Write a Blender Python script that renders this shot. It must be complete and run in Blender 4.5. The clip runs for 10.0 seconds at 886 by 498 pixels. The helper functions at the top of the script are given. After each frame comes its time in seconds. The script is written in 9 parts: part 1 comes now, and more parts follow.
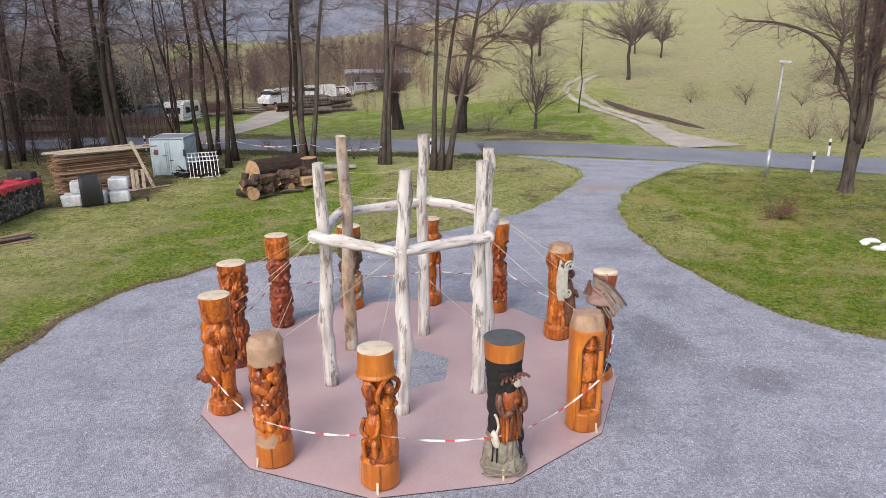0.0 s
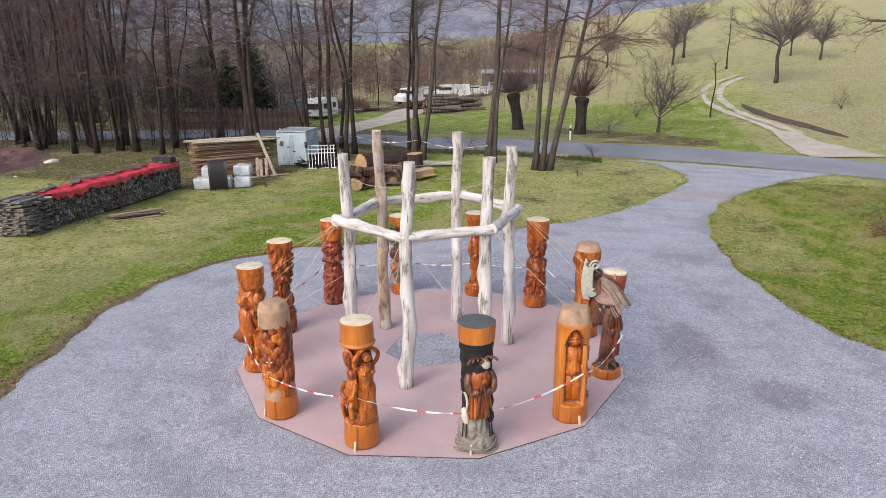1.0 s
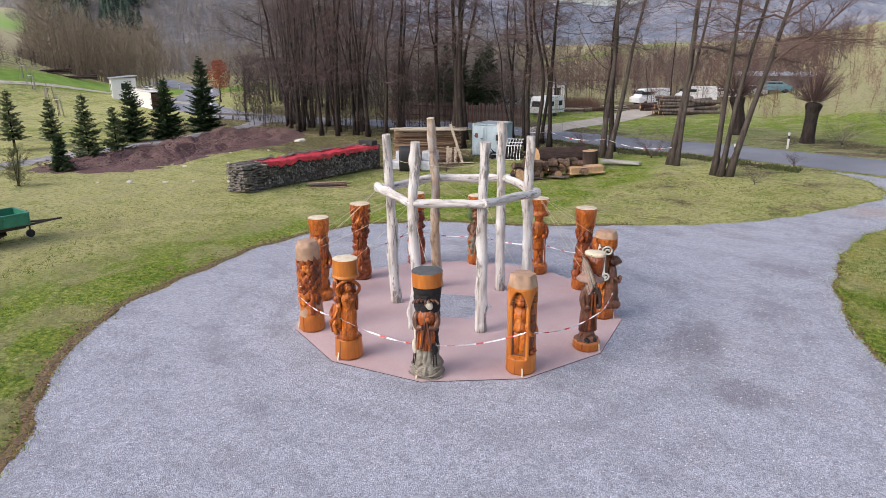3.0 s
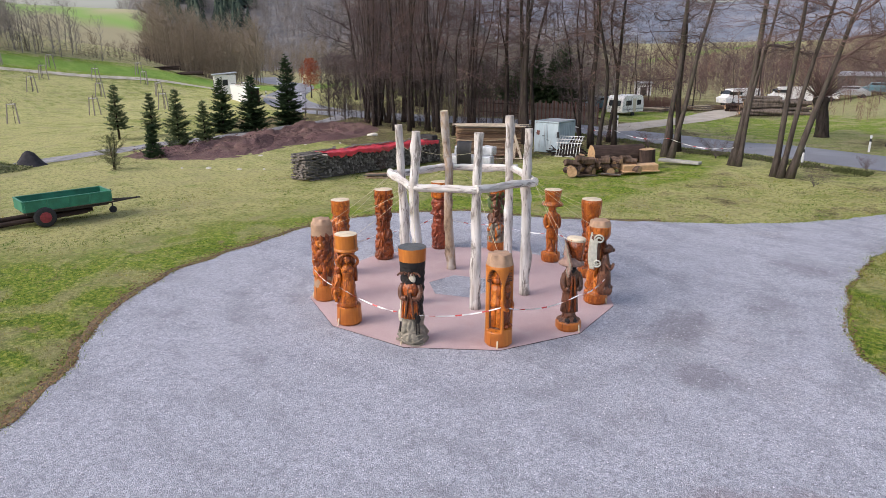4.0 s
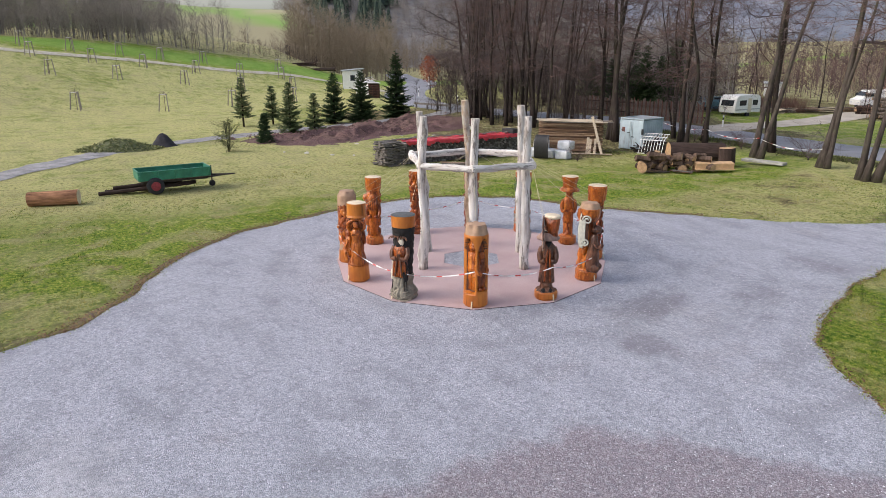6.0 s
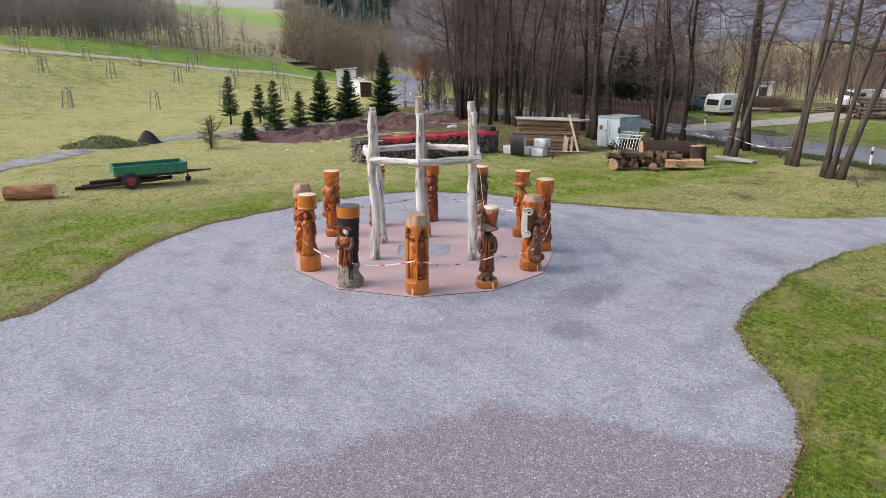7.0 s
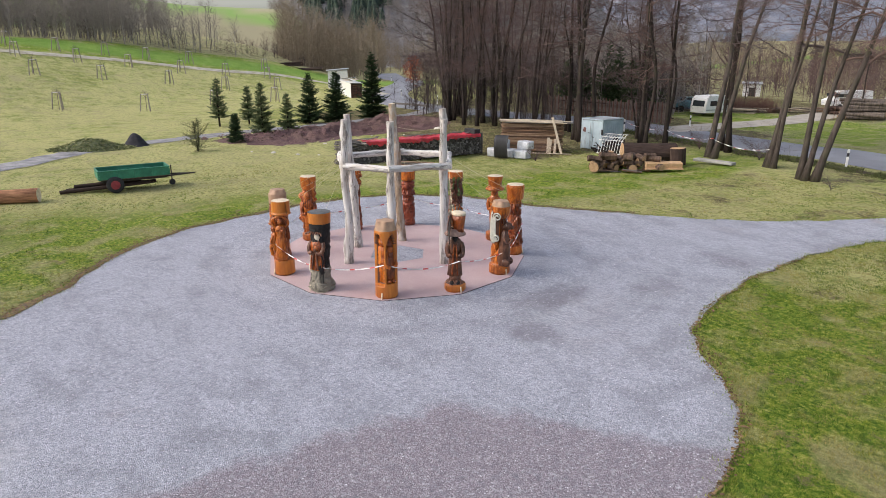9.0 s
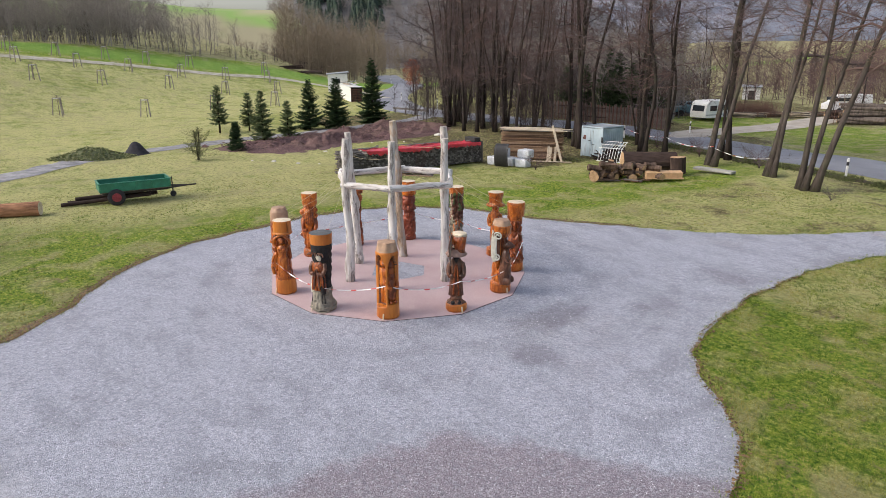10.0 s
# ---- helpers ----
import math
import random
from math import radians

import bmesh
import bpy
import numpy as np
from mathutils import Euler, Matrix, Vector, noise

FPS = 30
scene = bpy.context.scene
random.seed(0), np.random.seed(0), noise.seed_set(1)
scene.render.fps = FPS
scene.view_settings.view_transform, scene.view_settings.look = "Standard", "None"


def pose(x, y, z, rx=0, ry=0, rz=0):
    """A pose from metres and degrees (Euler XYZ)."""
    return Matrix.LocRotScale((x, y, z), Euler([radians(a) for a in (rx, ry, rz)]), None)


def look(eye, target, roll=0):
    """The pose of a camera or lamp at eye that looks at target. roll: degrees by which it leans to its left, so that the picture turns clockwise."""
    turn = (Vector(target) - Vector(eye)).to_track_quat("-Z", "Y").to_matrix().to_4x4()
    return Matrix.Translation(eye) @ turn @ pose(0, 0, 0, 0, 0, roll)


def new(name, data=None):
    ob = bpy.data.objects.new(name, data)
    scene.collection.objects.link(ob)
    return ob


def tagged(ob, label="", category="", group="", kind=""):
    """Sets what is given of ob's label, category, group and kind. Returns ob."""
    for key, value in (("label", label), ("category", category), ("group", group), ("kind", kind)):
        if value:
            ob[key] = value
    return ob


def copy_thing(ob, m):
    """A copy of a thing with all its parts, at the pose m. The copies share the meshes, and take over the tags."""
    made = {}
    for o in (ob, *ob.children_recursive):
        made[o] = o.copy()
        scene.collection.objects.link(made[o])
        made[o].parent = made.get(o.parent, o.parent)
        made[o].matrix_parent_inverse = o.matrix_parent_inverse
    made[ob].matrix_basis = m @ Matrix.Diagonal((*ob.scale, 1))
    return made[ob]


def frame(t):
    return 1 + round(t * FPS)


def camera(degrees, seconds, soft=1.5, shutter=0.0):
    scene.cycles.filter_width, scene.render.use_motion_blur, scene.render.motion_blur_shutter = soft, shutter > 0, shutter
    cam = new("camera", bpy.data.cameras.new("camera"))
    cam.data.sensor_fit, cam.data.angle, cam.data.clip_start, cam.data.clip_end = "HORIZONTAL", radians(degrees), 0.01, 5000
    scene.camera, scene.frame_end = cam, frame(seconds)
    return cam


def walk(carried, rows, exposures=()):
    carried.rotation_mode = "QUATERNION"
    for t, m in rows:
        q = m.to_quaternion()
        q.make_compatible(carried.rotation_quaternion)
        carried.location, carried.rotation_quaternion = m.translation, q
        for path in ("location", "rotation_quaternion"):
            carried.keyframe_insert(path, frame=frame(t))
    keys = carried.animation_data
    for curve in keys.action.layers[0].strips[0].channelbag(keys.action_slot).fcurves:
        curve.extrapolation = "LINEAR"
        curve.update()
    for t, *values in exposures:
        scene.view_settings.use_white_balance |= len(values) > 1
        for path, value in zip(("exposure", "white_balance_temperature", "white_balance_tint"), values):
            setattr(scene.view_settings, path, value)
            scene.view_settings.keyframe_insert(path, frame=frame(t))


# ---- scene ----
cam = camera(67.3, 10.0, soft=0.4)
METRES, EYE, TILT, LEAN, TURN = 17.54, 6.0, 0.0, 0.0, 0.0
ROWS = [
    (0.0, 0.0, 0.0, 0.0, -0.17, -16.61, 0.57),
    (0.5, 0.0644, -0.0175, 0.0011, 5.97, -16.55, 0.49),
    (1.0, 0.1352, -0.0328, 0.001, 12.44, -16.48, 0.42),
    (1.5, 0.2106, -0.0456, 0.0009, 18.91, -16.42, 0.29),
    (2.0, 0.2905, -0.053, 0.0012, 25.24, -16.39, 0.25),
    (2.5, 0.3723, -0.0516, 0.0012, 30.8, -16.37, 0.24),
    (4.0, 0.5913, -0.0278, -0.0014, 43.72, -16.45, 0.15),
    (4.5, 0.6526, -0.0167, -0.0021, 47.8, -16.5, 0.15),
    (5.0, 0.7085, -0.0026, -0.0034, 51.55, -16.52, 0.14),
    (6.5, 0.8415, 0.0538, -0.0085, 55.67, -16.58, -0.01),
    (7.0, 0.88, 0.0787, -0.0101, 55.54, -16.57, -0.08),
    (7.5, 0.9094, 0.0985, -0.0112, 55.33, -16.59, -0.15),
    (8.0, 0.9184, 0.1013, -0.0095, 55.24, -16.62, -0.13),
    (8.5, 0.921, 0.0997, -0.0038, 55.2, -16.64, -0.08),
    (9.0, 0.9211, 0.0988, 0.0055, 55.18, -16.67, -0.04),
    (9.5, 0.9184, 0.0992, 0.0197, 55.16, -16.68, 0.01),
    (10.0, 0.9157, 0.1006, 0.0352, 55.15, -16.69, 0.07),
]
walk(cam, [(t, pose(0, 0, EYE, TILT, LEAN, TURN) @ pose(METRES * x, METRES * y, METRES * z, 90 + pitch, roll, yaw)) for t, x, y, z, yaw, pitch, roll in ROWS],
     exposures=[(0.0, -0.1, 6380, 14), (0.8, -0.03, 6350, 14), (2.5, 0.0, 6300, 15), (5.0, 0.0, 6400, 14), (7.0, 0.0, 6450, 12), (10.0, 0.0, 6500, 12)])

# ---- world and light: bright overcast afternoon ----
SUN_AZ, SUN_EL = radians(205), radians(40)
world = bpy.data.worlds.new("sky")
scene.world = world
world.use_nodes = True
wn = world.node_tree
sky = wn.nodes.new("ShaderNodeTexSky")
sky.sky_type, sky.sun_disc = "NISHITA", False
sky.sun_elevation, sky.sun_rotation = SUN_EL, SUN_AZ
sky.air_density, sky.dust_density, sky.ozone_density = 1.0, 4.0, 1.0
cloud = wn.nodes.new("ShaderNodeHueSaturation")
cloud.inputs["Saturation"].default_value = 0.72
wn.links.new(sky.outputs[0], cloud.inputs["Color"])
wn.links.new(cloud.outputs[0], wn.nodes["Background"].inputs[0])
wn.nodes["Background"].inputs[1].default_value = 0.235
sun = new("sun", bpy.data.lights.new("sun", "SUN"))
sun.data.energy, sun.data.angle, sun.data.color = 0.75, radians(40), (1.0, 0.95, 0.88)
sun.matrix_world = look((0, 0, 60), (60 * math.cos(SUN_EL) * -math.sin(SUN_AZ) , 60 * math.cos(SUN_EL) * -math.cos(SUN_AZ), 60 - 60 * math.sin(SUN_EL)))


# ---- materials ----
class Mat:
    """A node material under construction."""

    def __init__(self, name, rough=0.8, metal=0.0, space="Object"):
        self.m = bpy.data.materials.new(name)
        self.m.use_nodes = True
        self.t = self.m.node_tree
        self.b = self.t.nodes["Principled BSDF"]
        self.b.inputs["Roughness"].default_value = rough
        self.b.inputs["Metallic"].default_value = metal
        if space == "World":
            self.co = self.t.nodes.new("ShaderNodeNewGeometry").outputs["Position"]
        else:
            self.co = self.t.nodes.new("ShaderNodeTexCoord").outputs["Object"]

    def put(self, sock, value):
        if isinstance(value, bpy.types.NodeSocket):
            self.t.links.new(value, sock)
        elif isinstance(value, tuple) and len(value) == 3 and sock.type == "RGBA":
            sock.default_value = (*value, 1)
        else:
            sock.default_value = value

    def scaled(self, s):
        n = self.t.nodes.new("ShaderNodeMapping")
        self.t.links.new(self.co, n.inputs[0])
        n.inputs["Scale"].default_value = s
        return n.outputs[0]

    def noise(self, scale, detail=4.0, stretch=None, rough=0.55, distort=0.0):
        n = self.t.nodes.new("ShaderNodeTexNoise")
        self.t.links.new(self.scaled(stretch) if stretch else self.co, n.inputs["Vector"])
        n.inputs["Scale"].default_value, n.inputs["Detail"].default_value = scale, detail
        n.inputs["Roughness"].default_value, n.inputs["Distortion"].default_value = rough, distort
        return n.outputs["Fac"]

    def cells(self, scale, what="Color", stretch=None, feature="F1"):
        n = self.t.nodes.new("ShaderNodeTexVoronoi")
        n.feature = feature
        self.t.links.new(self.scaled(stretch) if stretch else self.co, n.inputs["Vector"])
        n.inputs["Scale"].default_value = scale
        return n.outputs[what]

    def ramp(self, fac, *stops):
        n = self.t.nodes.new("ShaderNodeValToRGB")
        self.put(n.inputs[0], fac)
        el = n.color_ramp.elements
        while len(el) < len(stops):
            el.new(0.5)
        for e, (p, c) in zip(el, stops):
            e.position = p
            e.color = (c, c, c, 1) if isinstance(c, (int, float)) else (*c, 1)
        return n.outputs[0]

    def mix(self, fac, a, b, how="MIX"):
        n = self.t.nodes.new("ShaderNodeMix")
        n.data_type, n.blend_type = "RGBA", how
        self.put(n.inputs[0], fac)
        self.put(n.inputs[6], a)
        self.put(n.inputs[7], b)
        return n.outputs[2]

    def math(self, op, a, b=0.0):
        n = self.t.nodes.new("ShaderNodeMath")
        n.operation = op
        self.put(n.inputs[0], a)
        self.put(n.inputs[1], b)
        return n.outputs[0]

    def axis(self, i):
        n = self.t.nodes.new("ShaderNodeSeparateXYZ")
        self.t.links.new(self.co, n.inputs[0])
        return n.outputs[i]

    def attribute(self, name):
        n = self.t.nodes.new("ShaderNodeAttribute")
        n.attribute_name = name
        s = self.t.nodes.new("ShaderNodeSeparateColor")
        self.t.links.new(n.outputs["Color"], s.inputs[0])
        return [*s.outputs, n.outputs["Alpha"]]

    def chance(self):
        return self.t.nodes.new("ShaderNodeObjectInfo").outputs["Random"]

    def island(self):
        return self.t.nodes.new("ShaderNodeNewGeometry").outputs["Random Per Island"]

    def done(self, color, bump=None, strength=0.4, depth=0.01, rough=None):
        self.put(self.b.inputs["Base Color"], color)
        if bump is not None:
            n = self.t.nodes.new("ShaderNodeBump")
            n.inputs["Strength"].default_value, n.inputs["Distance"].default_value = strength, depth
            self.put(n.inputs["Height"], bump)
            self.t.links.new(n.outputs[0], self.b.inputs["Normal"])
        if rough is not None:
            self.put(self.b.inputs["Roughness"], rough)
        return self.m


def plain(name, color, rough=0.7, metal=0.0, vary=0.18, scale=6.0, depth=0.004):
    m = Mat(name, rough, metal)
    n = m.noise(scale, 6.0)
    dark = tuple(c * (1 - vary) for c in color)
    light = tuple(min(1, c * (1 + vary)) for c in color)
    fine = m.noise(scale * 9, 3.0)
    return m.done(m.mix(m.ramp(fine, (0.35, 0.0), (0.7, 0.35)), m.ramp(n, (0.3, dark), (0.7, light)), dark), fine, 0.3, depth)


def ground_material():
    m = Mat("meadow_grass", 0.95, space="World")
    m.b.inputs["Specular IOR Level"].default_value = 0.1
    soil, dry, lush, tan = m.attribute("cover")
    big, mid, fine = m.noise(0.12, 5.0), m.noise(0.9, 6.0), m.noise(14.0, 5.0, rough=0.7)
    blades = m.noise(55.0, 3.0, rough=0.8)
    green = m.mix(m.ramp(mid, (0.35, 0.0), (0.68, 1.0)), (0.222, 0.255, 0.072), (0.375, 0.365, 0.135))
    straw = m.mix(fine, (0.44, 0.395, 0.185), (0.60, 0.545, 0.29))
    patch = m.math("ADD", m.math("MULTIPLY", m.math("SUBTRACT", m.math("ADD", big, mid), 0.98), 2.6), dry)
    base = m.mix(m.ramp(patch, (0.25, 0.0), (1.0, 0.85)), green, straw)
    base = m.mix(m.ramp(m.math("MULTIPLY", lush, m.math("ADD", mid, 0.5)), (0.2, 0.0), (0.9, 1.0)), base, m.mix(m.ramp(m.noise(2.6, 5.0, rough=0.7), (0.38, 0.0), (0.62, 1.0)), (0.095, 0.18, 0.035), (0.24, 0.275, 0.075)))
    base = m.mix(m.ramp(m.noise(1.7, 7.0, rough=0.7), (0.56, 0.0), (0.70, 0.4)), base, (0.225, 0.19, 0.115))
    base = m.mix(m.ramp(m.noise(0.035, 6.0, rough=0.65), (0.50, 0.0), (0.66, 0.4)), base, (0.46, 0.40, 0.22))
    tan_mask = m.math("MULTIPLY", tan, m.math("ADD", m.math("MULTIPLY", m.math("ADD", big, mid), 0.9), 0.1))
    base = m.mix(m.ramp(tan_mask, (0.15, 0.0), (0.75, 0.9)), base, m.mix(m.ramp(fine, (0.35, 0.0), (0.65, 1.0)), (0.29, 0.24, 0.155), (0.46, 0.40, 0.28)))
    litter = m.mix(m.ramp(fine, (0.3, 0.0), (0.7, 1.0)), (0.045, 0.031, 0.023), (0.165, 0.115, 0.082))
    mask = m.math("ADD", soil, m.math("MULTIPLY", m.math("SUBTRACT", m.math("ADD", mid, fine), 1.0), 0.9))
    base = m.mix(m.ramp(mask, (0.42, 0.0), (0.62, 1.0)), base, litter)
    clump = m.noise(5.5, 5.0, rough=0.75)
    base = m.mix(m.ramp(clump, (0.36, 0.75), (0.50, 0.0)), base, (0.075, 0.105, 0.02))
    base = m.mix(m.ramp(clump, (0.52, 0.0), (0.64, 0.8)), base, (0.50, 0.47, 0.19))
    base = m.mix(m.ramp(blades, (0.30, 0.28), (0.50, 0.0)), base, (0.07, 0.085, 0.02))
    base = m.mix(m.ramp(m.noise(38.0, 2.0), (0.62, 0.0), (0.75, 0.45)), base, (0.45, 0.42, 0.20))
    turf = m.noise(8.0, 7.0, rough=0.8)
    mott = m.ramp(turf, (0.36, (0.032, 0.078, 0.008)), (0.46, (0.115, 0.205, 0.022)), (0.55, (0.29, 0.335, 0.048)), (0.66, (0.54, 0.49, 0.16)))
    mott = m.mix(m.ramp(m.noise(0.55, 6.0, rough=0.65, distort=0.8), (0.48, 0.0), (0.60, 0.7)), mott, m.ramp(turf, (0.36, (0.15, 0.135, 0.055)), (0.48, (0.38, 0.34, 0.155)), (0.64, (0.62, 0.55, 0.32))))
    mott = m.mix(m.ramp(m.noise(1.4, 7.0, rough=0.75), (0.565, 0.0), (0.64, 0.85)), mott, m.mix(fine, (0.14, 0.095, 0.055), (0.36, 0.28, 0.18)))
    mott = m.mix(m.ramp(m.noise(2.6, 6.0, rough=0.75), (0.54, 0.0), (0.62, 0.75)), mott, m.mix(fine, (0.022, 0.062, 0.006), (0.10, 0.18, 0.02)))
    base = m.mix(m.math("MULTIPLY", m.ramp(lush, (0.2, 0.0), (0.5, 0.9)), m.ramp(soil, (0.3, 1.0), (0.5, 0.0))), base, mott)
    base = m.mix(m.ramp(m.noise(0.55, 7.0, rough=0.7, distort=0.5), (0.50, 0.0), (0.64, 0.55)), base, m.mix(fine, (0.20, 0.165, 0.095), (0.47, 0.41, 0.25)))
    base = m.mix(m.ramp(m.noise(0.75, 6.0, rough=0.7), (0.55, 0.0), (0.68, 0.5)), base, m.mix(fine, (0.055, 0.12, 0.02), (0.21, 0.30, 0.06)))
    base = m.mix(1.0, base, (1.13, 1.18, 1.08), "MULTIPLY")
    crop = m.ramp(m.noise(0.4, 6.0, rough=0.7), (0.35, (0.16, 0.29, 0.05)), (0.65, (0.27, 0.39, 0.085)))
    base = m.mix(m.math("MINIMUM", m.math("MAXIMUM", m.math("SUBTRACT", lush, 1.0), 0.0), 1.0), base, crop)
    return m.done(base, m.math("ADD", m.math("ADD", fine, blades), turf), 1.0, 0.06)


def gravel_material():
    m = Mat("grey_gravel", 0.9, space="World")
    x, y = m.axis(0), m.axis(1)
    stones = m.cells(64.0, "Color")
    tone = m.t.nodes.new("ShaderNodeRGBToBW")
    m.t.links.new(stones, tone.inputs[0])
    dist = m.cells(64.0, "Distance")
    big, mid = m.noise(0.25, 5.0, distort=0.6), m.noise(1.6, 5.0, stretch=(1.0, 0.5, 1.0))
    grey = m.ramp(tone.outputs[0], (0.08, (0.205, 0.213, 0.248)), (0.5, (0.378, 0.392, 0.45)), (0.92, (0.61, 0.628, 0.70)))
    brown = m.ramp(tone.outputs[0], (0.08, (0.12, 0.108, 0.118)), (0.5, (0.285, 0.268, 0.285)), (0.92, (0.56, 0.54, 0.56)))
    worn = m.ramp(m.math("ADD", m.math("MULTIPLY", big, 0.7), m.math("MULTIPLY", mid, 0.4)), (0.60, 0.0), (0.74, 0.55))
    base = m.mix(worn, grey, brown)
    base = m.mix(m.ramp(m.noise(0.9, 6.0, stretch=(0.6, 1.3, 1.0), rough=0.65), (0.48, 0.0), (0.68, 0.45)), base, (0.19, 0.195, 0.225))
    base = m.mix(m.ramp(m.noise(2.3, 4.0), (0.55, 0.0), (0.75, 0.30)), base, (0.50, 0.515, 0.58))
    base = m.mix(m.ramp(m.noise(0.42, 7.0, stretch=(1.3, 0.7, 1.0), rough=0.6, distort=1.2), (0.54, 0.0), (0.66, 0.30)), base, (0.20, 0.20, 0.225))
    rx, ry = m.math("ADD", x, 0.7), m.math("SUBTRACT", y, 11.8)
    ring = m.math("SQRT", m.math("ADD", m.math("MULTIPLY", rx, rx), m.math("MULTIPLY", ry, ry)))
    wave = m.math("SINE", m.math("ADD", m.math("MULTIPLY", ring, 4.2), m.math("MULTIPLY", m.noise(0.5, 3.0), 5.0)))
    arcs = m.math("MULTIPLY", m.ramp(wave, (0.2, 0.0), (0.9, 1.0)), m.ramp(m.noise(0.35, 4.0), (0.46, 0.0), (0.60, 0.38)))
    base = m.mix(arcs, base, (0.20, 0.205, 0.23))
    # damp reddish earth in the yard south-east of the ring
    west = m.math("SUBTRACT", m.math("SUBTRACT", x, 6.75), m.math("MULTIPLY", y, 0.06))
    north = m.math("SUBTRACT", m.math("MULTIPLY", m.math("SUBTRACT", x, 7.3), 0.59), m.math("MULTIPLY", m.math("SUBTRACT", y, 8.0), 0.81))
    edge = m.math("ADD", m.math("MINIMUM", west, north), m.math("MULTIPLY", m.math("SUBTRACT", m.noise(1.3, 6.0, rough=0.65), 0.5), 1.5))

    def damp(cx, cy, rx, ry, strength):
        """A stain with a ragged outline round a spot of the yard."""
        u = m.math("DIVIDE", m.math("SUBTRACT", x, cx), rx)
        v = m.math("DIVIDE", m.math("SUBTRACT", y, cy), ry)
        q = m.math("SUBTRACT", 1.0, m.math("SQRT", m.math("ADD", m.math("MULTIPLY", u, u), m.math("MULTIPLY", v, v))))
        q = m.math("ADD", q, m.math("MULTIPLY", m.math("SUBTRACT", m.noise(1.1, 6.0, rough=0.7), 0.5), 2.4))
        return m.ramp(q, (0.15, 0.0), (0.75, strength))
    for spot in ((4.6, 13.4, 0.9, 2.0, 0.62), (5.9, 11.3, 0.9, 0.9, 0.6), (5.6, 16.0, 0.8, 1.4, 0.4), (5.3, 19.8, 1.5, 1.4, 0.5), (6.6, 24.0, 0.7, 2.4, 0.4)):
        base = m.mix(damp(*spot), base, (0.165, 0.155, 0.18))
    base = m.mix(damp(7.0, 29.6, 2.2, 1.7, 0.6), base, (0.40, 0.31, 0.26))
    base = m.mix(damp(4.6, 0.8, 2.4, 1.1, 0.45), base, (0.52, 0.52, 0.55))
    earth = m.ramp(tone.outputs[0], (0.08, (0.125, 0.105, 0.12)), (0.5, (0.25, 0.216, 0.242)), (0.92, (0.46, 0.415, 0.455)))
    base = m.mix(m.ramp(edge, (0.0, 0.0), (0.42, 0.95)), base, earth)
    coarse = m.t.nodes.new("ShaderNodeRGBToBW")
    m.t.links.new(m.cells(26.0, "Color"), coarse.inputs[0])
    base = m.mix(m.ramp(coarse.outputs[0], (0.06, 0.55), (0.26, 0.0)), base, (0.13, 0.135, 0.16))
    base = m.mix(m.ramp(coarse.outputs[0], (0.72, 0.0), (0.9, 0.38)), base, (0.66, 0.675, 0.73))
    base = m.mix(m.ramp(m.noise(7.0, 5.0, rough=0.75), (0.36, 0.45), (0.5, 0.0)), base, (0.19, 0.195, 0.225))
    speck = m.ramp(m.noise(95.0, 2.0, rough=0.8), (0.66, 0.0), (0.74, 0.35))
    base = m.mix(speck, base, (0.76, 0.77, 0.80))
    return m.done(base, m.math("SUBTRACT", 1.0, dist), 0.9, 0.02)


def asphalt_material():
    m = Mat("worn_asphalt", 0.75, space="World")
    big, fine = m.noise(0.35, 5.0), m.noise(60.0, 3.0)
    c = m.ramp(big, (0.3, (0.20, 0.205, 0.225)), (0.7, (0.29, 0.295, 0.32)))
    return m.done(m.mix(m.ramp(fine, (0.35, 0.35), (0.6, 0.0)), c, (0.10, 0.10, 0.11)), fine, 0.5, 0.01)


def bark_material(name, dark, light, moss=0.0):
    m = Mat(name, 0.9)
    m.b.inputs["Specular IOR Level"].default_value = 0.15
    n = m.noise(7.0, 6.0, stretch=(1, 1, 0.18))
    c = m.ramp(n, (0.3, dark), (0.72, light))
    c = m.mix(m.ramp(m.noise(0.7, 4.0), (0.45, 0.0), (0.75, 0.5)), c, tuple(1.15 * a + 0.012 for a in light))
    if moss:
        c = m.mix(m.ramp(m.noise(1.8, 4.0), (0.5, 0.0), (0.7, moss)), c, (0.09, 0.11, 0.04))
    return m.done(c, n, 0.8, 0.03)


def twig_material(name, a, b):
    m = Mat(name, 0.9)
    m.b.inputs["Specular IOR Level"].default_value = 0.15
    return m.done(m.mix(m.island(), a, b))


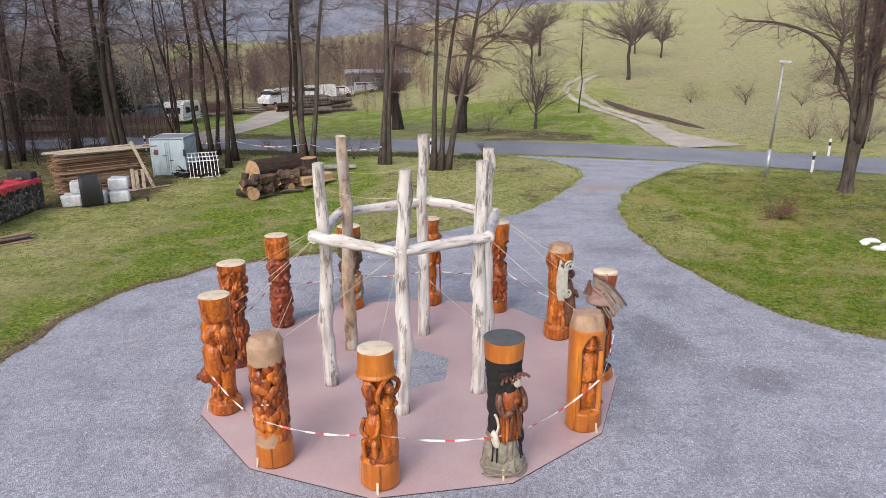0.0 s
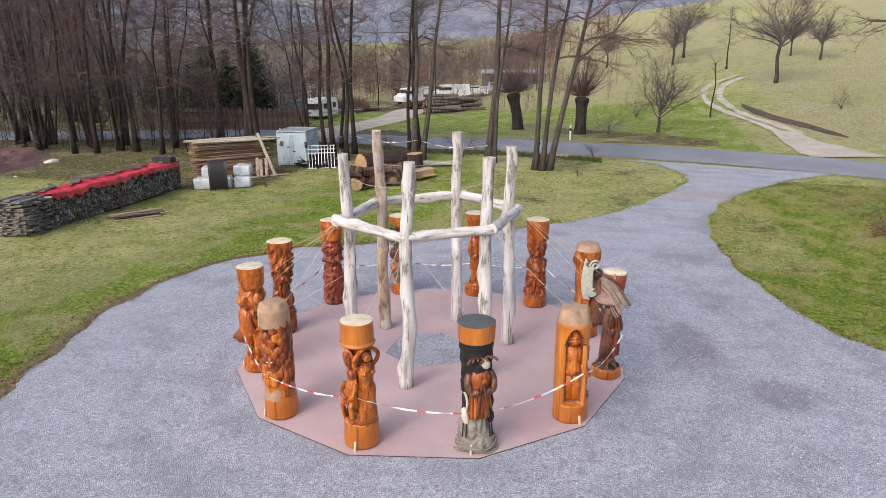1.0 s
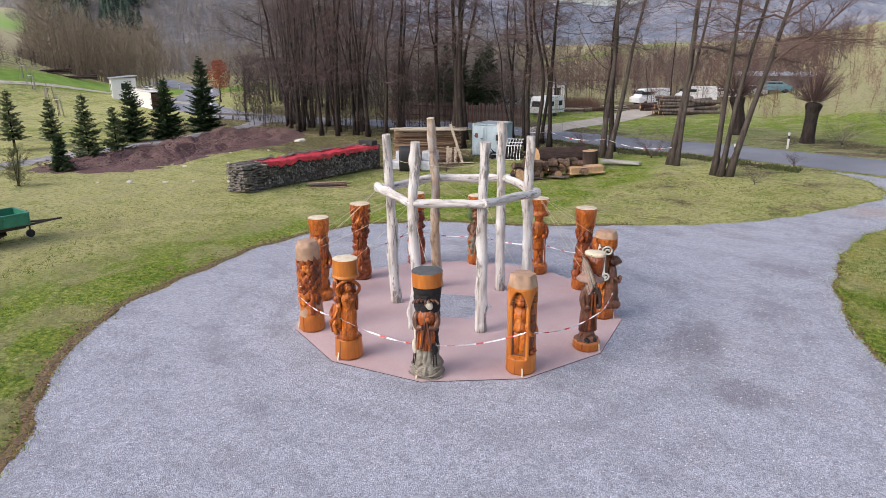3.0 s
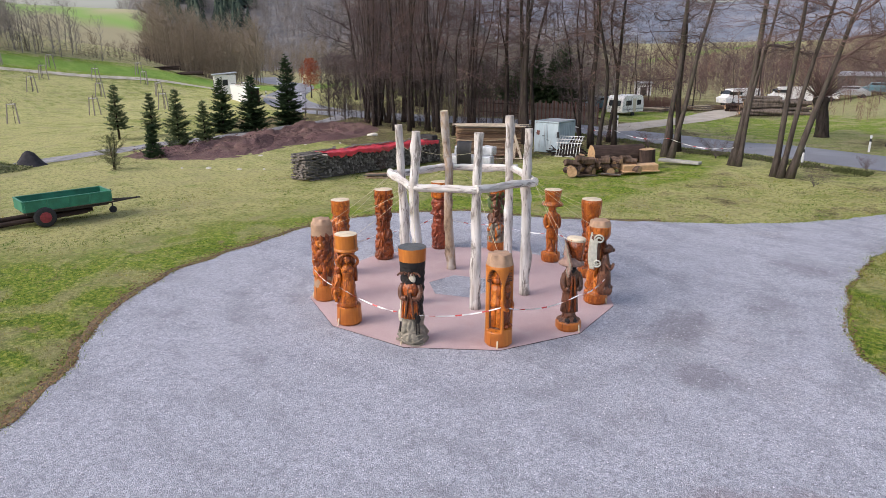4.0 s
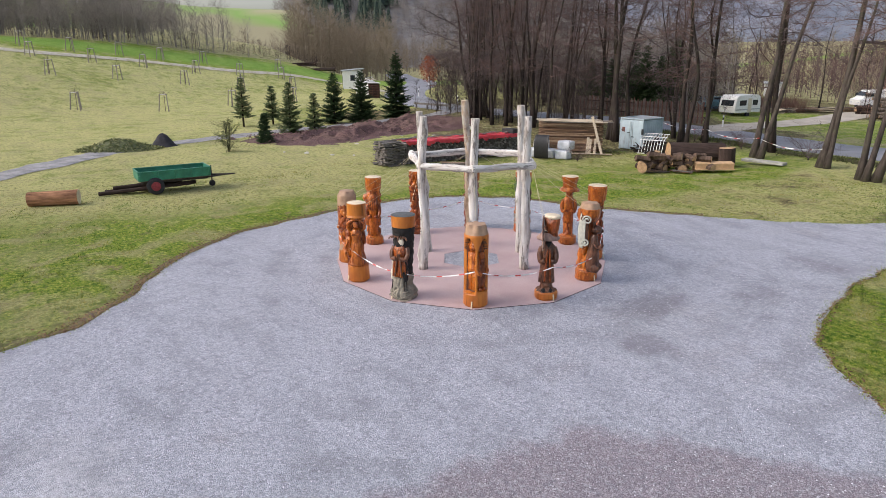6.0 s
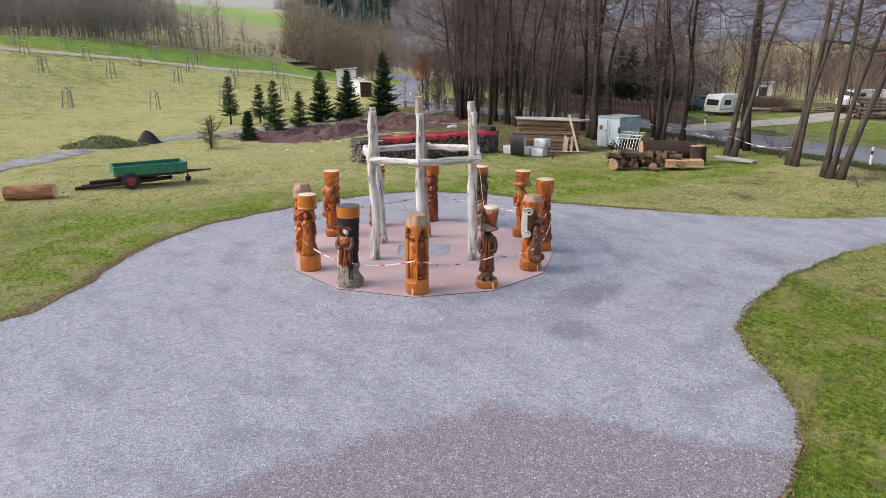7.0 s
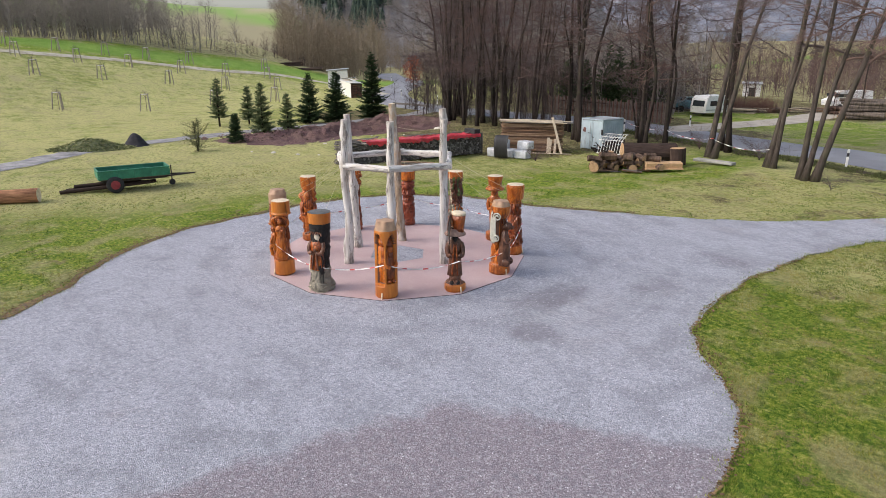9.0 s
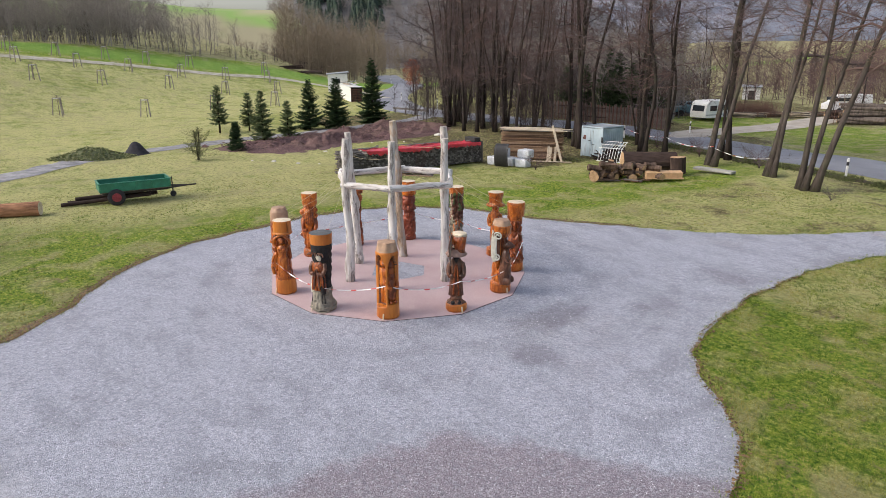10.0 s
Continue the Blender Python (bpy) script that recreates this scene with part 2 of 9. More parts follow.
def debarked_material():
    m = Mat("debarked_weathered_wood", 0.75)
    grain = m.noise(9.0, 6.0, stretch=(1, 1, 0.12), distort=0.5)
    big = m.noise(1.6, 4.0, stretch=(1, 1, 0.5))
    c = m.ramp(grain, (0.30, (0.30, 0.27, 0.25)), (0.46, (0.58, 0.555, 0.525)), (0.72, (0.78, 0.76, 0.735)))
    c = m.mix(m.ramp(big, (0.46, 0.0), (0.66, 0.75)), c, (0.38, 0.30, 0.235))
    streak = m.noise(6.0, 5.0, stretch=(1, 1, 0.22), rough=0.7)
    c = m.mix(m.ramp(streak, (0.53, 0.0), (0.62, 0.9)), c, (0.17, 0.145, 0.125))
    c = m.mix(m.ramp(m.noise(2.2, 6.0, stretch=(1, 1, 0.35), rough=0.75), (0.55, 0.0), (0.66, 0.7)), c, (0.27, 0.25, 0.24))
    crack = m.noise(26.0, 3.0, stretch=(1, 1, 0.05))
    c = m.mix(m.ramp(crack, (0.62, 0.0), (0.68, 0.8)), c, (0.10, 0.075, 0.06))
    return m.done(c, grain, 0.5, 0.012)


def carved_material(name, dark, mid, light, gloss=0.38):
    m = Mat(name, gloss)
    grain = m.noise(10.0, 6.0, stretch=(1, 1, 0.14), distort=0.4)
    big = m.noise(2.6, 4.0, stretch=(1, 1, 0.7))
    c = m.ramp(grain, (0.22, dark), (0.5, mid), (0.8, light))
    c = m.mix(m.ramp(big, (0.42, 0.0), (0.66, 0.75)), c, dark)
    stain = m.noise(11.0, 5.0, rough=0.7, distort=0.8)
    c = m.mix(m.ramp(stain, (0.53, 0.0), (0.64, 0.7)), c, tuple(0.55 * a for a in dark))
    c = m.mix(m.ramp(m.noise(13.0, 4.0, rough=0.7), (0.58, 0.0), (0.70, 0.55)), c, tuple(min(1, 1.25 * a) for a in light))
    crack = m.noise(16.0, 3.0, stretch=(1, 1, 0.06))
    c = m.mix(m.ramp(crack, (0.66, 0.0), (0.70, 0.8)), c, tuple(0.25 * a for a in dark))
    chisel = m.cells(17.0, "Distance", stretch=(1, 1, 0.45))
    return m.done(c, m.math("ADD", grain, chisel), 0.8, 0.022)


def cut_wood_material(name, a, b):
    m = Mat(name, 0.7)
    w = m.t.nodes.new("ShaderNodeTexWave")
    w.wave_type, w.rings_direction = "RINGS", "Z"
    m.t.links.new(m.co, w.inputs[0])
    w.inputs["Scale"].default_value, w.inputs["Distortion"].default_value = 22.0, 1.2
    w.inputs["Detail"].default_value = 3.0
    c = m.mix(m.math("MULTIPLY", w.outputs["Fac"], 0.45), a, b)
    c = m.mix(m.ramp(m.noise(5.0, 5.0), (0.45, 0.0), (0.7, 0.6)), c, tuple(0.6 * v for v in b))
    return m.done(c, w.outputs["Fac"], 0.2, 0.004)


GRASS, GRAVEL, ASPHALT = ground_material(), gravel_material(), asphalt_material()
BARK = bark_material("alder_bark", (0.016, 0.012, 0.011), (0.060, 0.047, 0.042), 0.2)
BARK_MID = bark_material("grey_brown_alder_bark", (0.030, 0.024, 0.021), (0.115, 0.095, 0.083), 0.3)
TWIG = twig_material("alder_twigs", (0.072, 0.057, 0.057), (0.165, 0.13, 0.127))
TWIG_WARM = twig_material("warm_alder_twigs", (0.085, 0.056, 0.053), (0.185, 0.125, 0.115))
TWIG_ROSE = twig_material("rosy_alder_twigs", (0.11, 0.072, 0.064), (0.21, 0.142, 0.124))
TWIG_DARK = twig_material("dark_undergrowth_twigs", (0.038, 0.029, 0.028), (0.095, 0.073, 0.068))
# paler than the near twigs: distance haze is put into this colour
TWIG_HAZED = twig_material("hazed_far_twigs", (0.17, 0.15, 0.138), (0.32, 0.285, 0.26))
TWIG_RED = twig_material("reddish_twigs", (0.17, 0.095, 0.075), (0.26, 0.16, 0.12))
TWIG_TAN = twig_material("tan_twigs", (0.155, 0.122, 0.09), (0.30, 0.245, 0.18))
WHITE_WOOD = debarked_material()
HONEY = carved_material("honey_varnished_wood", (0.12, 0.023, 0.004), (0.54, 0.138, 0.014), (0.78, 0.285, 0.04), 0.3)
CHESTNUT = carved_material("chestnut_varnished_wood", (0.055, 0.012, 0.004), (0.31, 0.066, 0.011), (0.52, 0.145, 0.025), 0.3)
REDWOOD = carved_material("red_varnished_wood", (0.09, 0.018, 0.009), (0.28, 0.055, 0.02), (0.40, 0.10, 0.035))
UMBER = carved_material("umber_stained_wood", (0.04, 0.017, 0.010), (0.165, 0.065, 0.033), (0.28, 0.125, 0.065))
AMBER = Mat("smooth_amber_varnished_wood", 0.32)
AMBER = AMBER.done(AMBER.mix(AMBER.ramp(AMBER.noise(14.0, 4.0, stretch=(1, 1, 0.05)), (0.60, 0.0), (0.68, 0.7)),
                             AMBER.mix(AMBER.ramp(AMBER.noise(1.8, 4.0, stretch=(1, 1, 0.6)), (0.42, 0.0), (0.66, 0.8)), AMBER.ramp(AMBER.noise(9.0, 5.0, stretch=(1, 1, 0.10)), (0.3, (0.42, 0.120, 0.014)), (0.7, (0.68, 0.245, 0.034))), (0.30, 0.078, 0.012)), (0.07, 0.02, 0.006)),
                   AMBER.noise(12.0, 4.0, stretch=(1, 1, 0.2)), 0.35, 0.006)
CHARRED = plain("charred_wood", (0.014, 0.012, 0.011), 0.85, 0, 0.4, 12.0)
GREYWOOD = plain("grey_stained_wood", (0.24, 0.215, 0.165), 0.7, 0, 0.35, 9.0)
CREAM = plain("cream_paint_on_wood", (0.62, 0.56, 0.44), 0.55, 0, 0.15, 12.0)
TAIL_PAINT = plain("greenish_white_paint_on_wood", (0.50, 0.51, 0.44), 0.55, 0, 0.2, 14.0)
DULL_BROWN = plain("dull_pinkish_brown_wood", (0.30, 0.19, 0.15), 0.6, 0, 0.3, 9.0)
MOSSY = plain("green_painted_wood", (0.075, 0.12, 0.035), 0.6, 0, 0.4, 10.0)
TAN_TOP = plain("weathered_cut_wood", (0.40, 0.255, 0.16), 0.6, 0, 0.22, 7.0, 0.004)
PALE_TOP = cut_wood_material("pale_cut_wood", (0.72, 0.62, 0.46), (0.58, 0.46, 0.30))
DARK_TOP = cut_wood_material("damp_dark_cut_wood", (0.10, 0.105, 0.105), (0.05, 0.055, 0.058))


# ---- geometry helpers ----
class Geo:
    """Vertices, faces and material slots of one mesh under construction."""

    def __init__(self):
        self.v, self.f, self.s = [], [], []

    def add(self, verts, faces, slot=0):
        k = len(self.v)
        self.v.extend(tuple(p) for p in verts)
        self.f.extend(tuple(i + k for i in f) for f in faces)
        self.s.extend([slot] * len(faces))

    def tube(self, pts, radii, n=8, slot=0, caps=True, point=False):
        pts = [Vector(p) for p in pts]
        k = len(self.v)
        side = None
        rings = len(pts) - 1 if point else len(pts)
        for i in range(rings):
            way = (pts[min(i + 1, len(pts) - 1)] - pts[max(i - 1, 0)]).normalized()
            if side is None:
                side = way.orthogonal().normalized()
            side = (side - way * side.dot(way)).normalized()
            up = way.cross(side)
            r = radii[i]
            for j in range(n):
                a = 2 * math.pi * j / n
                self.v.append(tuple(pts[i] + r * (math.cos(a) * side + math.sin(a) * up)))
        for i in range(rings - 1):
            for j in range(n):
                a, b = k + i * n + j, k + i * n + (j + 1) % n
                self.f.append((a, b, b + n, a + n))
                self.s.append(slot)
        if point:
            self.v.append(tuple(pts[-1]))
            tip, last = len(self.v) - 1, k + (rings - 1) * n
            for j in range(n):
                self.f.append((last + j, last + (j + 1) % n, tip))
                self.s.append(slot)
        elif caps:
            self.f.append(tuple(k + (rings - 1) * n + j for j in range(n)))
            self.s.append(slot)
        if caps:
            self.f.append(tuple(k + n - 1 - j for j in range(n)))
            self.s.append(slot)

    def block(self, size, m, slot=0, c=0.01):
        """A box with chamfered edges, its middle at the pose m."""
        h = [s / 2 for s in size]
        c = min(c, *(a * 0.45 for a in h))
        corners = [(x, y, z) for x in (-1, 1) for y in (-1, 1) for z in (-1, 1)]
        idx, verts = {}, []
        for q in corners:
            for a in range(3):
                idx[q, a] = len(verts)
                verts.append(Vector([q[i] * (h[i] if i == a else h[i] - c) for i in range(3)]))
        faces = []
        for a in range(3):
            o, p = [i for i in range(3) if i != a]
            for s in (-1, 1):
                loop = []
                for u, w in ((-1, -1), (1, -1), (1, 1), (-1, 1)):
                    q = [0, 0, 0]
                    q[a], q[o], q[p] = s, u, w
                    loop.append(idx[tuple(q), a])
                faces.append(loop)
            for u in (-1, 1):
                for w in (-1, 1):
                    q0, q1 = [0, 0, 0], [0, 0, 0]
                    q0[o], q0[p], q0[a] = u, w, -1
                    q1[o], q1[p], q1[a] = u, w, 1
                    faces.append([idx[tuple(q0), o], idx[tuple(q0), p], idx[tuple(q1), p], idx[tuple(q1), o]])
        for q in corners:
            faces.append([idx[q, 0], idx[q, 1], idx[q, 2]])
        good = []
        for f in faces:
            mid = sum((verts[i] for i in f), Vector()) / len(f)
            nor = (verts[f[1]] - verts[f[0]]).cross(verts[f[2]] - verts[f[1]])
            good.append(f if nor.dot(mid) > 0 else f[::-1])
        self.add([m @ v for v in verts], good, slot)

    def lathe(self, profile, n=24, slot=0, m=Matrix()):
        """Rings of (radius, height) about z, closed at both ends."""
        k = len(self.v)
        for r, z in profile:
            for j in range(n):
                a = 2 * math.pi * j / n
                self.v.append(tuple(m @ Vector((r * math.cos(a), r * math.sin(a), z))))
        for i in range(len(profile) - 1):
            for j in range(n):
                a, b = k + i * n + j, k + i * n + (j + 1) % n
                self.f.append((a, b, b + n, a + n))
                self.s.append(slot)
        self.f.append(tuple(k + n - 1 - j for j in range(n)))
        self.f.append(tuple(k + (len(profile) - 1) * n + j for j in range(n)))
        self.s.extend((slot, slot))

    def mesh(self, name, mats, smooth=False):
        me = bpy.data.meshes.new(name)
        me.from_pydata(self.v, [], self.f)
        for mt in mats if isinstance(mats, (list, tuple)) else [mats]:
            me.materials.append(mt)
        me.polygons.foreach_set("material_index", self.s)
        if smooth:
            me.polygons.foreach_set("use_smooth", [True] * len(self.f))
        me.update()
        return me


def part(name, geo, mats, parent=None, label="", smooth=False):
    """Links a Geo (or a finished mesh) as one mesh object under a thing or a part."""
    ob = new(name, geo.mesh(name, mats, smooth) if isinstance(geo, Geo) else geo)
    ob.parent = parent
    return tagged(ob, label)


def thing(name, label, category, group="", kind="", at=None):
    ob = new(name)
    ob.empty_display_size = 0.2
    if at is not None:
        ob.matrix_world = at
    return tagged(ob, label, category, group, kind)


def smooth01(a, b, x):
    t = min(1.0, max(0.0, (x - a) / (b - a)))
    return t * t * (3 - 2 * t)


def spline(pts, steps=6, closed=False):
    """Points along a smooth curve through pts."""
    out, n = [], len(pts)
    pts = [Vector(p) for p in pts]
    for i in range(n if closed else n - 1):
        p = [pts[(i + k) % n] if closed else pts[min(max(i + k, 0), n - 1)] for k in (-1, 0, 1, 2)]
        for s in range(steps):
            t = s / steps
            out.append(0.5 * (2 * p[1] + (p[2] - p[0]) * t + (2 * p[0] - 5 * p[1] + 4 * p[2] - p[3]) * t * t + (3 * p[1] - p[0] - 3 * p[2] + p[3]) * t ** 3))
    if not closed:
        out.append(pts[-1])
    return out


def sagging(a, b, sag, n=12):
    a, b = Vector(a), Vector(b)
    return [a.lerp(b, i / n) - Vector((0, 0, 4 * sag * (i / n) * (1 - i / n))) for i in range(n + 1)]


# ---- the lie of the land ----
def land(x, y):
    """Height of the ground: flat yard, a meadow rising to the west, a hill beyond the road to the north-east."""
    z = 0.0
    up = 0.20 - 0.24 * (x + 63) - 0.125 * (y - 9)
    if up > -6:
        rise = max(0.0, up) if abs(up) > 2 else (up + 2) ** 2 / 8
        z += (rise if rise < 7.5 else 7.5 + 4.5 * (1 - math.exp(-(rise - 7.5) / 14))) * smooth01(72, 44, y)
    z -= 0.2 * smooth01(-3, -8, x) * smooth01(18, 26, y) * smooth01(75, 60, y) * smooth01(-25, -19, x)
    s = 0.32 * x + 0.947 * y - 46.5
    if s > 0:
        v = 0.947 * x - 0.32 * y
        w = smooth01(-0.62, -0.12, v / (s + 60))
        s0, k = 40 - 40 * w, 0.055 + 0.06 * w
        r = max(0.0, s - s0)
        r = r * r / (r + 8)
        z += k * (r if r < 190 else 190 + (r - 190) * 0.15)
    far = math.hypot(x, y)
    if far > 60:
        z += smooth01(60, 160, far) * 1.4 * noise.noise((x * 0.021, y * 0.021, 3.0))
    return z


def axis_steps(inner, step, grow, reach, middle):
    half, d = [i * step for i in range(int(inner / step) + 1)], step
    while half[-1] < reach:
        d *= grow
        half.append(half[-1] + d)
    return [middle - h for h in reversed(half[1:])] + [middle + h for h in half]


YARD_LEFT = [(-1.2, -14), (-0.9, -4), (-1.5, 0.9), (-2.7, 2.5), (-4.5, 3.8), (-6.8, 6.0), (-8.4, 9.7), (-9.0, 13.3), (-8.3, 16.5), (-6.7, 18.3), (-3.8, 19.7), (-1.5, 21.2),
             (1.1, 23.1), (3.1, 25.0), (5.2, 28.5), (7.0, 33.0), (6.4, 36.5), (4.2, 39.3)]
YARD_RIGHT = [(14.6, 36.0), (11.4, 33.4), (8.4, 29.1), (6.9, 25.3), (6.5, 21.1), (7.0, 17.2), (8.0, 14.5), (9.5, 12.9), (10.8, 11.7), (11.5, 10.2), (12.8, 7.6), (17.0, 4.5), (26, 1.0), (34, -3), (34, -14)]


def near_line(x, y, pts):
    best = 1e9
    for (ax, ay), (bx, by) in zip(pts, pts[1:]):
        dx, dy = bx - ax, by - ay
        t = max(0.0, min(1.0, ((x - ax) * dx + (y - ay) * dy) / (dx * dx + dy * dy)))
        best = min(best, math.hypot(x - ax - t * dx, y - ay - t * dy))
    return best


def cover(x, y):
    """Bare soil and leaf litter, dry grass and lush grass, each 0 to 1."""
    s = 0.32 * x + 0.947 * y - 41.8
    soil = 0.0
    if x < -17 and -20 < s <= -8:
        soil = 0.62 * smooth01(-20, -16, s) * smooth01(-15, -18, x) * smooth01(-45, -38, x)
    if -16 < s < 30:
        # the alder belt along the near side of the road
        soil = max(soil, 0.0) + smooth01(-14, -9, s - 0.10 * (x + 20)) * smooth01(-7, -15, x) * smooth01(-62, -48, x) * 0.92
    if x < -12 and y > 25 and s < 3:
        soil = max(soil, 0.95 * smooth01(25.5, 29.5, y) * smooth01(-11.0, -15.5, x) * smooth01(-52, -44, x))
    if 0 < s < 14:
        soil = max(soil, 0.42 * smooth01(-16, -6, x) * smooth01(10, 4, x))
    if x > 9 and y > 20 and s < -6:
        soil = max(soil, 0.52 * smooth01(9, 14, x + 0.3 * (y - 24)))
    if x < 12 and y < 24:
        d = near_line(x, y, YARD_LEFT)
        soil = max(soil, 0.62 * smooth01(0.75, 0.15, d) if y < 21 else 0)
    dry = 0.25 + 0.62 * smooth01(-7, -15, x) * smooth01(27, 19, y)
    if s > 3:
        v = 0.947 * x - 0.32 * y
        dry = 0.45 + 0.5 * smooth01(-20, 20, v + 0.3 * s) * (0.5 + 0.5 * noise.noise((x * 0.03, y * 0.05, 1)))
        dry += 0.3 * smooth01(60, 100, s) * (0.3 + noise.noise((x * 0.012, y * 0.012, 7)))
        soil = max(soil, 0.40 * smooth01(8, 30, v + 0.4 * s) * smooth01(60, 25, s) * (0.75 + 0.6 * noise.noise((x * 0.06, y * 0.09, 4))))
        # dry tan slope beside the track
        dry = max(dry, 1.15 * smooth01(0, 6, x - 14.5 - 0.05 * (y - 55)) * smooth01(7, 14, s) * smooth01(62, 40, s))
    if x < -55:
        dry = 0.86 + 0.5 * noise.noise((x * 0.05, y * 0.03, 5))
    lush = 0.12 if -60 < x < -9 and y < 22 else 0.0
    if x > 5 and y < 30:
        lush = 0.55
    if -24 < x < 8 and y < 36:
        lush = max(0.0, 0.42 + 0.30 * noise.noise((x * 0.22, y * 0.22, 21)) + 0.2 * smooth01(-16, -8, x)) * smooth01(-17, -7, x - 0.25 * (y - 12))
        soil = max(soil, 0.22 + 0.30 * noise.noise((x * 0.3, y * 0.3, 31)))
    if -14 < x < 9 and 19 < y < 42 and s < -3:
        worn = smooth01(-5, -2.5, x + 1.2 * noise.noise((x * 0.3, y * 0.3, 41)))
        lush = lush * (1 - worn) + 0.12 * worn + 0.35 * (1 - worn) * smooth01(-12, -9, x)
        dry = dry * (1 - worn) + worn * (0.85 + 0.5 * noise.noise((x * 0.25, y * 0.25, 43)))
        soil = max(soil, worn * (0.40 + 0.25 * noise.noise((x * 0.35, y * 0.35, 45))))
    if s > 4 and x < 13 and s < 24:
        lush = 0.6
    if s >= 24:
        lush = 0.20 + 0.2 * noise.noise((x * 0.04, y * 0.04, 17))
    if x < -85:
        lush, dry = lush + (2.0 - lush) * smooth01(-88.2, -89.8, x - 0.07 * max(0, y - 20)), 0.3
    if x < -97.5:
        soil, dry, lush = 0.46, 0.6, 0.0
    if 4 < s < 17 and -27 < x < -4:      # green corner between road and yard
        soil *= 0.3
    if 0 < x < 11 and 45 < y < 56:      # damp earth under the willows
        soil = max(soil, 0.95 * smooth01(2.3, 0.9, near_line(x, y, [(0.5, 53.0), (3.5, 51.2), (6.4, 49.3), (10.0, 47.4)]) + 0.8 * noise.noise((x * 0.5, y * 0.5, 51))))
    tan = 0.0
    if s > 3:
        tan = 0.48 + 0.22 * smooth01(15, 30, s) + 0.55 * noise.noise((x * 0.035, y * 0.045, 11))
        tan = max(tan, 1.0 * smooth01(0, 5, x - 14.5 - 0.05 * (y - 55)) * smooth01(6, 12, s) * smooth01(60, 38, s))
        tan = max(tan, 0.75 * smooth01(72, 80, y) * smooth01(14, 4, x))
        if x < -6 and s > 14:
            soil = max(soil, 0.46 * smooth01(-6, -14, x) * smooth01(14, 24, s))
        if s < 14 and -5 < x < 11:
            soil = max(soil, 0.48 * smooth01(3, 5, s) * smooth01(13, 8, s) * smooth01(-5, -1, x) * smooth01(11, 7, x))
    if x < -97.5:
        tan = 1.0
    return soil, dry, lush, tan


def ground_sheet():
    xs = axis_steps(34, 0.55, 1.07, 1500, -6.0)
    ys = axis_steps(30, 0.55, 1.07, 1500, 18.0)
    verts, cols = [], []
    for y in ys:
        for x in xs:
            verts.append((x, y, land(x, y) + 0.015 * noise.noise((x * 0.8, y * 0.8, 0.0)) - 0.012))
            cols.extend(cover(x, y))
    nx = len(xs)
    faces = [(j * nx + i, j * nx + i + 1, (j + 1) * nx + i + 1, (j + 1) * nx + i) for j in range(len(ys) - 1) for i in range(nx - 1)]
    me = bpy.data.meshes.new("ground")
    me.from_pydata(verts, [], faces)
    layer = me.attributes.new("cover", "FLOAT_COLOR", "POINT")
    layer.data.foreach_set("color", cols)
    me.materials.append(GRASS)
    me.polygons.foreach_set("use_smooth", [True] * len(faces))
    return tagged(new("ground", me), "patchy winter meadow grass with dry and bare spots", "grass", kind="structure")


def flat_sheet(name, outline, z, material, label, category, thick=0.05):
    """A sheet with a closed outline of (x, y), laid at the height z."""
    bm = bmesh.new()
    ring = [bm.verts.new((p[0], p[1], z)) for p in outline]
    edges = [bm.edges.new((ring[i], ring[(i + 1) % len(ring)])) for i in range(len(ring))]
    bmesh.ops.triangle_fill(bm, use_beauty=True, use_dissolve=False, edges=edges)
    for f in bm.faces:
        if f.normal.z < 0:
            f.normal_flip()
    low = [bm.verts.new((p[0], p[1], z - thick)) for p in outline]
    for i in range(len(ring)):
        j = (i + 1) % len(ring)
        bm.faces.new((ring[i], low[i], low[j], ring[j]))
    me = bpy.data.meshes.new(name)
    bm.to_mesh(me)
    bm.free()
    me.materials.append(material)
    return tagged(new(name, me), label, category, kind="structure")


def ribbon(name, centre, width, lift, material, label, category, across=4, wobble=0.03, crown_height=0.04, taper=0.0, ragged=0.0):
    """A road or track along centre points, lying on the land."""
    verts, faces = [], []
    for i, p in enumerate(centre):
        way = (centre[min(i + 1, len(centre) - 1)] - centre[max(i - 1, 0)]).normalized()
        wide = width if not isinstance(width, tuple) else width[1] + (width[0] - width[1]) * (1 - i / (len(centre) - 1)) ** 2
        w = wide * (1 + wobble * noise.noise((p.x * 0.35, p.y * 0.35, lift)))
        if taper:
            w *= 0.12 + 0.88 * smooth01(0, taper, i / len(centre)) * smooth01(1, 1 - taper, i / len(centre))
        for k in range(across + 1):
            u = (k / across - 0.5) * w
            if ragged and k in (0, across):
                u += ragged * (noise.noise((p.x * 0.6, p.y * 0.6, k)) + 0.4 * noise.noise((p.x * 1.7, p.y * 1.7, k)))
            x, y = p.x - way.y * u, p.y + way.x * u
            crown = crown_height * (1 - (2 * k / across - 1) ** 2) * (min(1.0, w / wide))
            verts.append((x, y, land(x, y) + lift + crown))
    n = across + 1
    for i in range(len(centre) - 1):
        for k in range(across):
            faces.append((i * n + k, (i + 1) * n + k, (i + 1) * n + k + 1, i * n + k + 1)[::-1])
    me = bpy.data.meshes.new(name)
    me.from_pydata(verts, [], faces)
    me.materials.append(material)
    me.update()
    return tagged(new(name, me), label, category, kind="structure")


